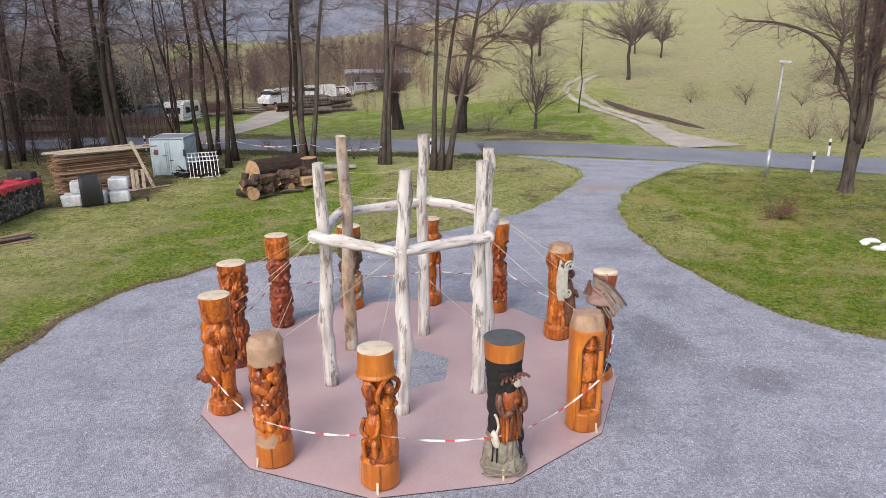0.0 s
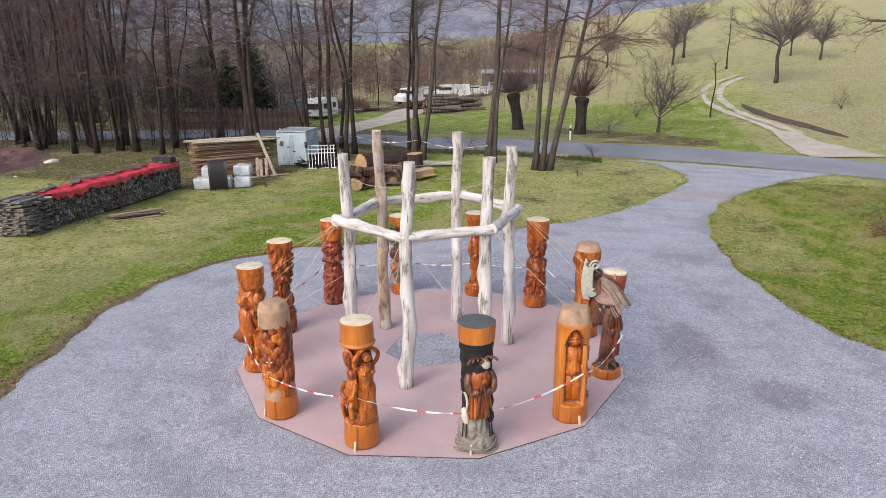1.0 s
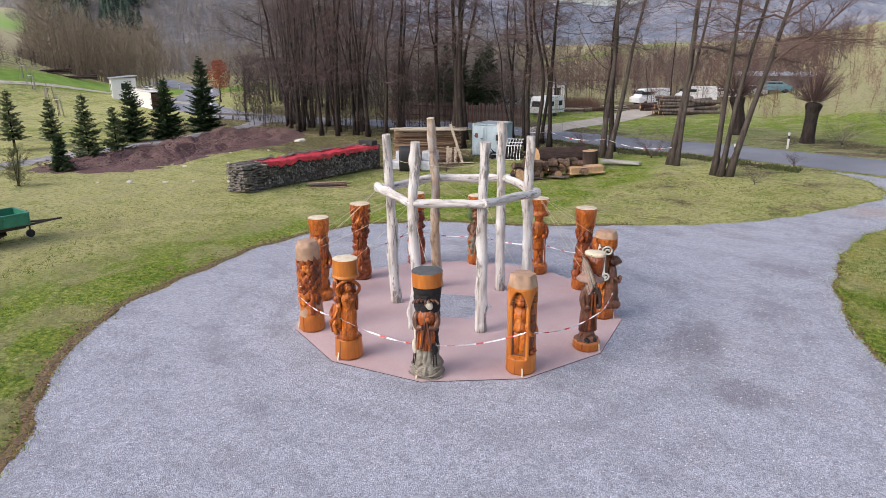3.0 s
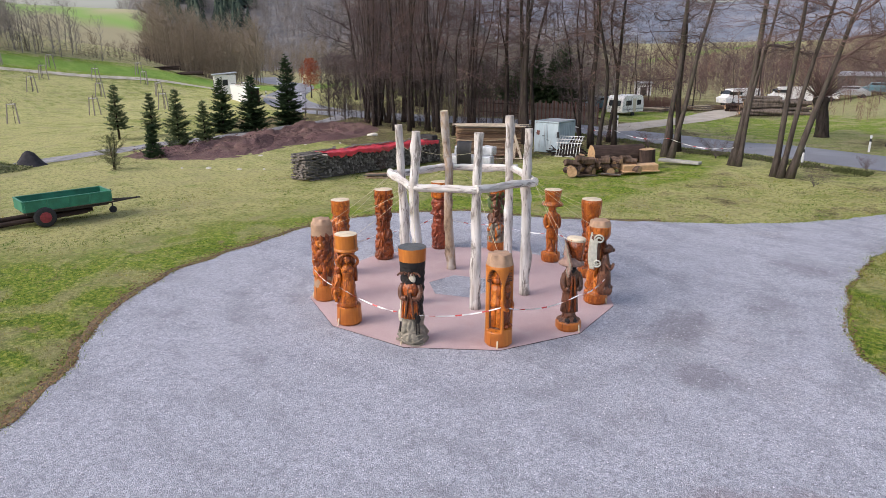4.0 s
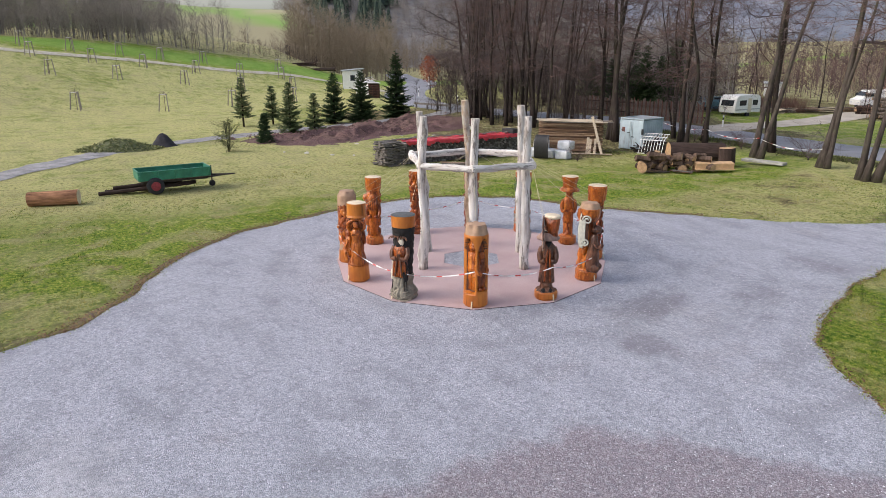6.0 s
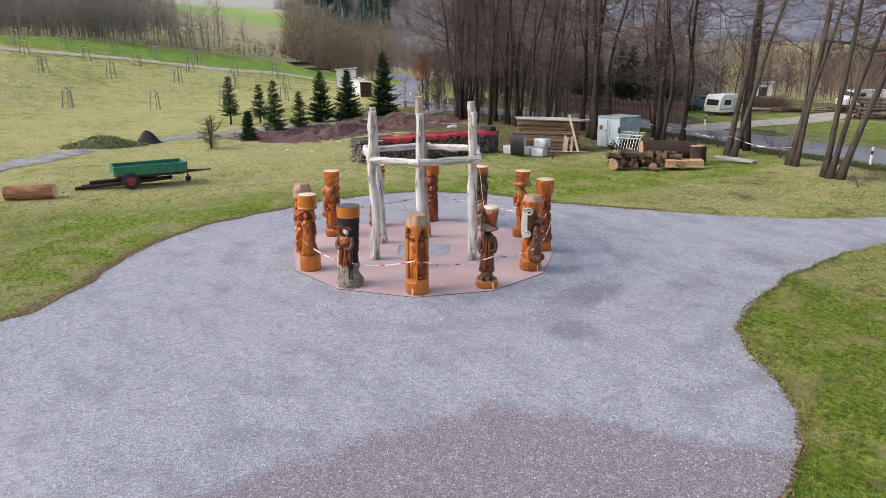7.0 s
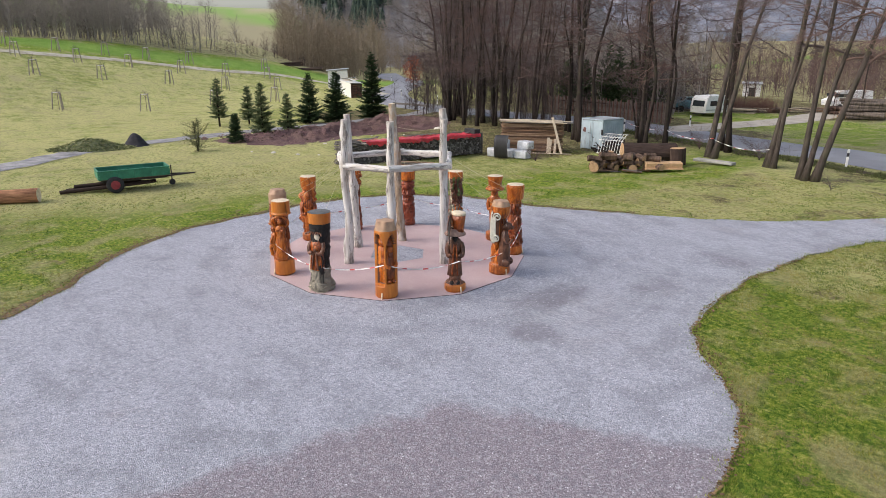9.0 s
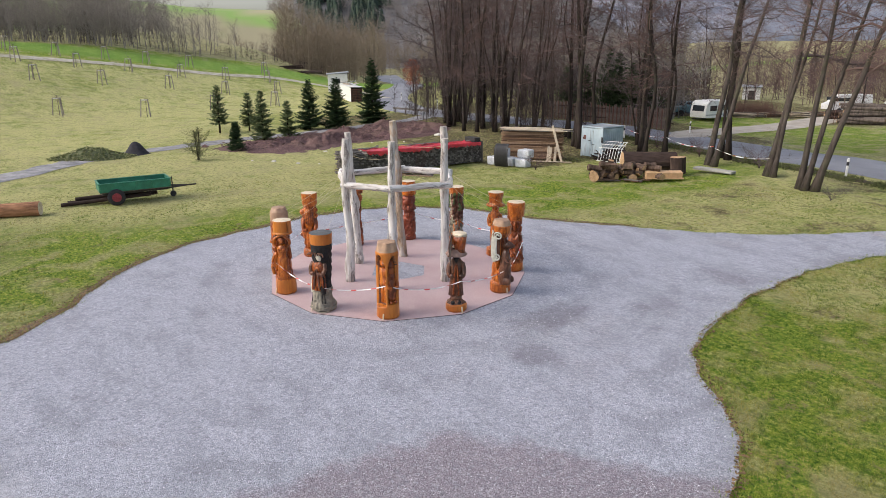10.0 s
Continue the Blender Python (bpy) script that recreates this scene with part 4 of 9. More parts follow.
            limb_path(g, m, [(0.05, 0.085 * s, 0.55), (0.055, 0.088 * s, 0.8), (0.05, 0.08 * s, 1.12)], 0.011, 2)
        rounded(g, m, [(0.03, 0, 0.48, 0.10), (0.04, 0, 0.60, 0.105), (0.03, 0, 0.62, 0.092), (0.04, 0, 0.80, 0.10), (0.03, 0, 0.95, 0.105), (0.02, 0, 0.99, 0.05)], 0, 14)
        rounded(g, m, [(0.03, 0, 1.0, 0.055), (0.04, 0, 1.06, 0.08), (0.04, 0, 1.13, 0.08)], 0, 14)
        rounded(g, m, [(0.03, 0, 1.13, 0.10), (0.03, 0, 1.16, 0.10), (0.03, 0, 1.165, 0.078), (0.03, 0, 1.26, 0.075)], 0, 14)
        q = figure_frame(4, 0.10, 0.42) @ Matrix.Diagonal((1.1, 1.05, 1.0, 1))
        rounded(g, q, [(0.03, 0, 0.0, 0.12), (0.04, 0, 0.15, 0.13), (0.05, 0, 0.42, 0.14), (0.04, 0, 0.60, 0.125), (0.03, 0, 0.72, 0.08)], 2, 16)
        ball(g, q @ Matrix.Translation((0.07, -0.01, 0.84)) @ Matrix.Diagonal((0.09, 0.09, 0.11, 1)), 0, 14, 9)
        rounded(g, q, [(0.10, -0.01, 0.58, 0.02), (0.11, -0.01, 0.66, 0.055), (0.10, -0.01, 0.78, 0.075)], 2, 12)
        rounded(g, q, [(0.04, 0, 0.92, 0.11), (0.03, 0, 1.0, 0.09), (0.02, 0.01, 1.14, 0.04)], 2, 14)
        for s in (-1, 1):
            limb_path(g, q, [(0.05, 0.12 * s, 0.62), (0.11, 0.15 * s, 0.46), (0.16, 0.06 * s, 0.40)], 0.043, 0)
            ball(g, q @ Matrix.Translation((0.10, 0.06 * s, 0.03)) @ Matrix.Diagonal((0.08, 0.055, 0.05, 1)), 2, 10, 6)
    carved_column("thick honey varnished column with figures carved in two arched niches", (2.26, 9.66), 1.98, 0.285, [HONEY, TAN_TOP, CHESTNUT, UMBER, AMBER],
                  profile=[(0, 1.02), (0.5, 1.0), (1.5, 1.0), (2.1, 1.02)], niches=[(281, 0.34, 1.68, 37, 0.16), (5, 0.40, 1.66, 30, 0.16)], bevel=0.26,
                  paint=[(4, lambda a, z: True), (3, lambda a, z: 0.36 < z < 1.68 - 0.26 * (angle_gap(a, 281) / 37) ** 2 and abs(angle_gap(a, 281)) < 37), (3, lambda a, z: 0.42 < z < 1.66 - 0.25 * (angle_gap(a, 5) / 30) ** 2 and abs(angle_gap(a, 5)) < 30), (1, lambda a, z: z > 1.76)], extra=niche_figures, seed=4, nt=132, nz=150)

    # coated man under a tall hat with broad plumes
    def wanderer(g):
        m = figure_frame(324, 0.02, 0.20)
        for s in (-1, 1):
            rounded(g, m, [(0.05, 0.075 * s, 0.0, 0.07), (0.03, 0.07 * s, 0.06, 0.06), (0.02, 0.07 * s, 0.3, 0.075)], 2, 10)
            ball(g, m @ Matrix.Translation((0.11, 0.08 * s, 0.03)) @ Matrix.Diagonal((0.11, 0.06, 0.05, 1)), 3, 10, 6)
            limb_path(g, m, [(0.02, 0.15 * s, 1.10), (0.05, 0.20 * s, 0.92), (0.11, 0.17 * s, 0.76), (0.16, 0.08 * s, 0.80)], 0.06, 2)
            limb_path(g, m, [(0.14, 0.02 * s, 1.08), (0.17, 0.05 * s, 0.7), (0.18, 0.07 * s, 0.26)], 0.024, 4)
        rounded(g, m, [(0.0, 0, 0.22, 0.20), (0.0, 0, 0.45, 0.185), (0.0, 0, 0.75, 0.155), (0.0, 0, 0.95, 0.17), (0.0, 0, 1.10, 0.185), (0.0, 0, 1.2, 0.11), (0.0, 0, 1.24, 0.06)], 2, 18)
        ball(g, m @ Matrix.Translation((0.03, 0, 1.34)) @ Matrix.Diagonal((0.12, 0.11, 0.13, 1)), 2, 14, 9)
        rounded(g, m, [(0.11, 0, 1.12, 0.02), (0.12, 0, 1.2, 0.06), (0.09, 0, 1.30, 0.08)], 3, 12)
        g.lathe([(0.12, 1.58), (0.27, 1.50), (0.28, 1.53), (0.19, 1.61), (0.15, 1.66)], 28, 6)
        # the long oval crown of the hat, cut flat on top
        h = figure_frame(350, 0.0, 0.0) @ Matrix.Translation((0.045, 0.07, 0))
        rounded(g, h, [(0, 0, 1.58, 0.125), (0, 0, 1.66, 0.135), (0, 0, 1.85, 0.155), (0, 0, 2.06, 0.168)], 4, 24, 1.30)
        rounded(g, h, [(0, 0, 2.02, 0.170), (0, 0, 2.075, 0.168), (0, 0, 2.083, 0.158)], 1, 24, 1.30)
        # one feather laid past the crown and down over the brim, a short fan behind
        w = figure_frame(316, 0.0, 0.0)
        rnd = random.Random(55)
        for k in range(12):
            o, e, f = -0.125 + rnd.uniform(-0.008, 0.008), rnd.uniform(-0.04, 0.03), rnd.uniform(-0.02, 0.02)
            limb_path(g, w, [(-0.12, o, 2.0 - 0.03 * k), (0.13 - 0.008 * k, o, 1.96 - 0.036 * k + f), (0.34 - 0.012 * k + e, o, 1.82 - 0.040 * k + f), (0.54 - 0.024 * k + e, o + 0.02, 1.60 - 0.030 * k)], rnd.uniform(0.014, 0.022), rnd.choice((2, 6, 6, 5)))
        b = figure_frame(152, 0.0, 0.0)
        for k in range(6):
            limb_path(g, b, [(0.08, 0.0, 1.58), (0.22, 0.01, 1.60 + 0.03 * k), (0.34 - 0.02 * k, 0.0, 1.62 + 0.05 * k)], 0.024, 2)
    carved_column("dark carved column of a coated wanderer with a tall feathered hat", (2.88, 11.35), 1.70, 0.25, [AMBER, PALE_TOP, UMBER, CHARRED, CHESTNUT, GREYWOOD, DULL_BROWN],
                  profile=[(0, 1.12), (0.17, 1.12), (0.21, 0.98), (0.30, 0.62), (0.6, 0.42), (1.1, 0.42), (1.5, 0.36), (1.62, 0.40), (1.70, 0.40)], lumps=[(0.17, 0.34, 6.5, 0.05)],
                  paint=[(2, lambda a, z: z > 0.2)], extra=wanderer, seed=5)

    # squirrel with a pale scrolled tail
    def squirrel(g):
        m = figure_frame(334, 0.13, 0.27) @ Matrix.Rotation(radians(55), 4, "Z") @ Matrix.Diagonal((1.2, 1.15, 1.08, 1))
        rounded(g, m, [(0.06, 0, 0.0, 0.13), (0.07, 0, 0.12, 0.165), (0.08, 0.0, 0.35, 0.155), (0.08, 0.01, 0.62, 0.13), (0.07, 0.02, 0.82, 0.10), (0.08, 0.03, 0.92, 0.07)], 4, 16, 0.9)
        ball(g, m @ Matrix.Translation((0.11, 0.05, 1.02)) @ Matrix.Diagonal((0.12, 0.10, 0.105, 1)), 4, 14, 9)
        ball(g, m @ Matrix.Translation((0.21, 0.10, 0.99)) @ Matrix.Diagonal((0.06, 0.05, 0.05, 1)), 4, 10, 7)
        for s in (-1, 1):
            g.tube([m @ Vector((0.07, 0.03 + 0.06 * s, 1.08)), m @ Vector((0.06, 0.03 + 0.08 * s, 1.24))], [0.035, 0.008], 6, 4)
            limb_path(g, m, [(0.12, 0.10 * s, 0.70), (0.20, 0.11 * s, 0.60), (0.25, 0.04 + 0.02 * s, 0.68)], 0.035, 4)
            ball(g, m @ Matrix.Translation((0.15, 0.11 * s, 0.10)) @ Matrix.Diagonal((0.12, 0.07, 0.11, 1)), 4, 12, 8)
        def skin(head, z, r=0.285):
            return Vector((r * math.cos(radians(head)), r * math.sin(radians(head)), z))
        for head, z0, size, spin in ((302, 1.66, 0.115, 1), (297, 1.07, 0.105, -1)):      # the two scrolls
            curl = [skin(head - math.degrees(size / 0.285) * (1 - 0.8 * t) * math.cos(9.5 * t), z0 + spin * size * (1 - 0.8 * t) * math.sin(9.5 * t), 0.300) for t in (j / 21 for j in range(22))]
            limb_path(g, Matrix(), curl, 0.021, 3)
        for k in range(5):      # the stem between them
            limb_path(g, Matrix(), [skin(281 + 3.5 * k, 1.68 - 0.02 * k), skin(273 + 4.6 * k, 1.48), skin(272 + 5.0 * k, 1.30), skin(277 + 4.2 * k, 1.13), skin(285 + 3.5 * k, 0.99)], 0.017, 3)
        for k in range(5):      # flame-like strands along its back
            limb_path(g, Matrix(), [skin(262 + 3 * k, 1.80 - 0.03 * k, 0.27), skin(253 + 4.5 * k, 1.52), skin(250 + 4.8 * k, 1.28), skin(254 + 5 * k, 1.06), skin(262 + 5.5 * k, 0.90, 0.265)], 0.016, 3)
    carved_column("orange carved column with an animal and a pale scrolled tail", (2.44, 13.21), 2.06, 0.262, [HONEY, TAN_TOP, CHESTNUT, TAIL_PAINT, UMBER],
                  profile=[(0, 1.10), (0.26, 1.10), (0.30, 0.85), (0.9, 0.5), (1.5, 0.6), (1.74, 1.0), (2.1, 1.05)], lumps=[(0.3, 0.9, 5.0, 0.03)], bevel=0.16, bosses=[(276, 1.22, 46, 0.52, 0.11), (210, 1.1, 60, 0.8, 0.10)],
                  paint=[(2, lambda a, z: 0.3 < z < 1.6 and abs(angle_gap(a, 5)) < 50), (4, lambda a, z: 0.95 < z < 1.76 and abs(angle_gap(a, 280)) < 32), (1, lambda a, z: z > 1.92)], extra=squirrel, seed=6)

    carved_column("dark orange carved column with long hanging strands and small faces", (1.24, 14.75), 2.15, 0.262, [HONEY, PALE_TOP, CHESTNUT],
                  profile=[(0, 1.05), (0.35, 1.02), (0.5, 0.9), (0.95, 0.9), (1.3, 0.72), (1.7, 0.95), (2.1, 1.05)], lumps=[(0.28, 0.78, 6.5, 0.08), (0.8, 1.75, 5.0, 0.06)],
                  bosses=[(300, 0.95, 26, 0.12, 0.10), (270, 1.35, 22, 0.12, 0.05), (330, 0.6, 22, 0.12, 0.06)],
                  paint=[(2, lambda a, z: 0.26 < z < 1.6)], seed=7, lean=(0.02, 0.0))

    def hatted(g):
        g.lathe([(0.15, 1.70), (0.30, 1.67), (0.31, 1.71), (0.21, 1.79), (0.20, 1.9)], 28, 0)
        m = figure_frame(312, 0.03, 0.26)
        for s in (-1, 1):
            rounded(g, m, [(0.02, 0.07 * s, 0.0, 0.06), (0.02, 0.07 * s, 0.25, 0.07), (0.01, 0.075 * s, 0.5, 0.085)], 0, 10)
            limb_path(g, m, [(0.02, 0.16 * s, 1.14), (0.05, 0.21 * s, 0.95), (0.10, 0.17 * s, 0.78), (0.16, 0.08 * s, 0.84)], 0.055, 0)
        rounded(g, m, [(0, 0, 0.42, 0.17), (0, 0, 0.7, 0.15), (0, 0, 0.9, 0.165), (0, 0, 1.14, 0.185), (0, 0, 1.24, 0.1), (0, 0, 1.27, 0.06)], 0, 16)
        ball(g, m @ Matrix.Translation((0.03, 0, 1.36)) @ Matrix.Diagonal((0.12, 0.105, 0.13, 1)), 0, 14, 9)
        limb_path(g, m, [(0.17, 0.15, 0.0), (0.17, 0.14, 0.6), (0.16, 0.13, 1.1)], 0.02, 2)
    carved_column("orange carved column of a standing figure under a brimmed hat", (-0.32, 15.25), 2.12, 0.25, [HONEY, PALE_TOP, CHESTNUT],
                  profile=[(0, 1.1), (0.24, 1.1), (0.28, 0.6), (0.62, 0.40), (1.1, 0.5), (1.45, 0.45), (1.6, 0.45), (1.74, 0.85), (1.9, 0.86), (2.06, 0.98)], lumps=[(0.3, 1.6, 6.0, 0.02)],
                  extra=hatted, paint=[(2, lambda a, z: 0.3 < z < 0.7)], seed=8)

    carved_column("dark carved column of lumpy faces with mossy green hair", (-2.20, 15.02), 2.02, 0.26, [HONEY, PALE_TOP, UMBER, MOSSY, GREYWOOD],
                  profile=[(0, 1.06), (0.3, 1.05), (0.45, 0.98), (1.7, 0.98), (1.8, 1.06), (2.1, 1.02)], lumps=[(0.28, 0.9, 5.5, 0.09), (0.85, 1.75, 5.0, 0.09)],
                  bosses=[(300, 1.35, 26, 0.14, 0.07), (300, 0.95, 24, 0.12, 0.06)],
                  paint=[(2, lambda a, z: 0.9 < z < 1.8), (4, lambda a, z: 0.28 < z <= 0.9 and noise.noise((a * 0.05, z * 4, 2)) > -0.1), (3, lambda a, z: 1.2 < z < 1.85 and noise.noise((a * 0.035, z * 1.4, 8)) > 0.12)], seed=9)

    carved_column("red-brown carved column of stacked turned segments", (-3.63, 13.98), 2.1, 0.25, [REDWOOD, PALE_TOP, CHESTNUT, HONEY],
                  profile=[(0, 1.02), (0.78, 0.98), (0.82, 0.86), (1.05, 0.84), (1.10, 0.98), (1.28, 0.84), (1.38, 1.06), (1.52, 0.98), (1.58, 0.8), (1.64, 1.05), (2.0, 1.06)],
                  lumps=[(0.06, 0.74, 5.5, 0.06), (0.8, 1.5, 6.5, 0.045)], bands=[(1.12, 0.03, 0.025), (0.8, 0.02, -0.03), (1.58, 0.02, -0.02)],
                  paint=[(3, lambda a, z: z > 1.6)], seed=10)

    carved_column("brown carved column of long wavy hair", (-4.06, 12.05), 2.09, 0.262, [CHESTNUT, PALE_TOP, HONEY],
                  profile=[(0, 1.05), (0.5, 0.95), (1.1, 0.72), (1.35, 0.88), (1.6, 1.02), (2.1, 1.02)], lumps=[(0.05, 1.15, 5.0, 0.06), (1.1, 1.98, 7.0, 0.07)],
                  bosses=[(310, 1.25, 20, 0.12, 0.05), (250, 1.0, 24, 0.2, 0.05)], paint=[(2, lambda a, z: z > 1.45 and noise.noise((a * 0.07, z * 1.2, 4)) > -0.05)], seed=11, lean=(0.03, 0))

    def bust(g):
        ball(g, at_angle(215, 0.26, 0.72, 0.12, 0.14, 0.14), 2)
        ball(g, at_angle(205, 0.36, 0.70, 0.07, 0.06, 0.06), 2)
        m = figure_frame(325, 0.10, 0.78)
        rounded(g, m, [(0.04, 0, -0.45, 0.12), (0.05, 0, -0.2, 0.13), (0.05, 0, 0.0, 0.15), (0.05, 0, 0.25, 0.17), (0.05, 0, 0.45, 0.18), (0.05, 0, 0.56, 0.10)], 0, 16)
        ball(g, m @ Matrix.Translation((0.08, 0, 0.70)) @ Matrix.Diagonal((0.12, 0.11, 0.14, 1)), 0, 14, 9)
        for s in (-1, 1):
            limb_path(g, m, [(0.06, 0.16 * s, 0.46), (0.11, 0.20 * s, 0.28), (0.17, 0.16 * s, 0.12), (0.20, 0.06 * s, 0.16)], 0.055, 2)
        for k in range(9):
            limb_path(g, m, [(0.08, 0.03 * (k - 4), 0.72), (0.16, 0.03 * (k - 4), 0.52), (0.16, 0.036 * (k - 4), 0.30 + 0.02 * abs(k - 4))], 0.024, 0 if k % 2 else 2)
        q = figure_frame(240, 0.12, 1.0)
        rounded(g, q, [(0.05, 0, -0.4, 0.13), (0.06, 0, -0.1, 0.16), (0.06, 0, 0.2, 0.17), (0.04, 0, 0.34, 0.09)], 0, 14)
        ball(g, q @ Matrix.Translation((0.09, 0, 0.46)) @ Matrix.Diagonal((0.12, 0.12, 0.13, 1)), 0, 12, 8)
    carved_column("orange carved column of a bearded bust on a slender stem", (-3.78, 10.28), 2.1, 0.25, [HONEY, PALE_TOP, CHESTNUT],
                  profile=[(0, 1.12), (0.20, 1.1), (0.26, 0.85), (0.55, 0.72), (0.9, 0.9), (1.25, 0.95), (1.5, 1.0), (1.68, 0.84), (1.76, 0.96), (2.1, 1.0)], lumps=[(0.22, 1.70, 5.5, 0.05)], bosses=[(250, 0.55, 26, 0.16, 0.06)],
                  paint=[(2, lambda a, z: 0.26 < z < 1.7 and noise.noise((a * 0.05, z * 4, 6)) > 0.0)], extra=bust, seed=12)


columns()


# ---- the frame of debarked trunks ----
POSTS = [  # foot, top
    ((-0.73, 10.12), (-0.56, 10.06), 4.27), ((0.60, 10.82), (0.66, 10.80), 4.27), ((0.86, 12.42), (0.87, 12.38), 4.25),
    ((-0.44, 13.40), (-0.36, 13.21), 4.42), ((-1.91, 12.68), (-1.86, 12.33), 4.51), ((-2.09, 11.15), (-2.04, 10.88), 4.25)]
CORNERS = [(-0.69, 10.03, 2.97), (0.76, 10.70, 3.0), (1.00, 12.47, 3.0), (-0.28, 13.36, 3.03), (-1.96, 12.74, 3.0), (-2.14, 10.68, 3.03)]


def pole(g, a, b, ra, rb, seed, bend=0.05, n=14, segs=22, slot=0, top=None, knots=5):
    """A debarked trunk from a to b, bent and knotty, with a flared foot."""
    a, b = Vector(a), Vector(b)
    rnd = random.Random(seed)
    way = (b - a).normalized()
    side = way.orthogonal().normalized()
    up = way.cross(side)
    marks = [(rnd.random(), rnd.random() * 2 * math.pi, rnd.uniform(0.2, 0.45)) for _ in range(knots)]
    k = len(g.v)
    for i in range(segs + 1):
        t = i / segs
        c = a.lerp(b, t) + (side * noise.noise((seed, t * 2.2, 0)) + up * noise.noise((seed, t * 2.2, 7))) * bend * 4 * t * (1 - t) * 1.9
        r = ra + (rb - ra) * t
        for j in range(n):
            th = 2 * math.pi * j / n
            q = r * (1 + 0.15 * noise.noise((math.cos(th) * 1.4 + seed, math.sin(th) * 1.4, t * 7)) + 0.07 * noise.noise((math.cos(th) * 3 + seed, math.sin(th) * 3, t * 16)))
            for tk, ak, d in marks:
                e = ((t - tk) * segs / 1.6) ** 2 + (angle_gap(math.degrees(th), math.degrees(ak)) / 32) ** 2
                q += r * d * math.exp(-e)
            g.v.append(tuple(c + (side * math.cos(th) + up * math.sin(th)) * q))
    for i in range(segs):
        for j in range(n):
            p, q = k + i * n + j, k + i * n + (j + 1) % n
            g.f.append((p, q, q + n, p + n))
            g.s.append(slot)
    g.add([g.v[k + j] for j in range(n)], [tuple(range(n - 1, -1, -1))], slot if top is None else top)
    g.add([g.v[k + segs * n + j] for j in range(n)], [tuple(range(n))], slot if top is None else top)


def frame_of_trunks():
    frame_ob = thing("trunk_frame", "six white debarked trunks in a ring, tied by beams", "wooden frame", at=pose(RING.x, RING.y, PLATE))
    back = frame_ob.matrix_world.inverted()
    t = Mat("tan_debarked_wood", 0.8)
    mott = t.noise(5.0, 6.0, stretch=(1, 1, 0.4), rough=0.7)
    tan = t.done(t.mix(t.ramp(t.noise(3.0, 5.0, stretch=(1, 1, 0.3), rough=0.7), (0.48, 0.0), (0.6, 0.8)), t.ramp(mott, (0.34, (0.10, 0.068, 0.05)), (0.5, (0.38, 0.27, 0.18)), (0.66, (0.52, 0.43, 0.33))), (0.46, 0.43, 0.40)), mott, 0.6, 0.015)
    def stand(ob, a, b):
        """Turns an upright trunk so that it runs from a to b."""
        ob.matrix_parent_inverse = Matrix()
        ob.matrix_local = back @ Matrix.Translation(a) @ (b - a).to_track_quat("Z", "Y").to_matrix().to_4x4()

    for i, ((fx, fy), (tx, ty), tz) in enumerate(POSTS):
        g = Geo()
        a, b = Vector((fx, fy, PLATE - 0.03)), Vector((tx, ty, tz))
        ln = (b - a).length
        pole(g, (0, 0, 0), (0, 0, ln), 0.126, 0.094, 20 + i, 0.05, n=20, segs=44, top=1, knots=12)
        g.tube([(0, 0, 0), (0, 0, 0.12), (0, 0, 0.34)], [0.142, 0.136, 0.118], 14, 0)
        stand(part("post", g, [tan if i == 4 else WHITE_WOOD, PALE_TOP if i == 4 else WHITE_WOOD], frame_ob, "tan debarked trunk with bark remnants" if i == 4 else "", True), a, b)
    for i in range(6):
        g = Geo()
        a, b = Vector(CORNERS[i]), Vector(CORNERS[(i + 1) % 6])
        d = (b - a).normalized()
        a, b = a - d * 0.07 + Vector((0, 0, 0.03 * (i % 2))), b + d * 0.07 + Vector((0, 0, 0.03 * ((i + 1) % 2) - 0.03))
        pole(g, (0, 0, 0), (0, 0, (b - a).length), 0.096, 0.088, 40 + i, 0.03, n=16, segs=20, knots=3)
        stand(part("beam", g, WHITE_WOOD, frame_ob, "", True), a, b)


frame_of_trunks()
COLUMN_SPOTS = [(-2.57, 8.77), (-0.93, 8.22), (0.84, 8.55), (2.26, 9.66), (2.88, 11.35), (2.44, 13.21), (1.24, 14.75), (-0.32, 15.25), (-2.20, 15.02), (-3.63, 13.98), (-4.06, 12.05), (-3.78, 10.28)]
ROPE = plain("cream_twine", (0.62, 0.55, 0.36), 0.8, 0, 0.2, 30.0)
TAPE_WHITE = plain("white_barrier_tape", (0.80, 0.80, 0.80), 0.35, 0, 0.05, 10.0)
TAPE_RED = plain("red_barrier_tape", (0.60, 0.07, 0.06), 0.35, 0, 0.1, 10.0)


def twine(a, b, sag):
    g = Geo()
    pts = sagging(a, b, sag, 10)
    g.tube(pts, [0.0036] * len(pts), 5)
    tagged(part("twine", g, ROPE, smooth=True), "thin cream twine tied from the rail to a column", "string", "twine round the ring")


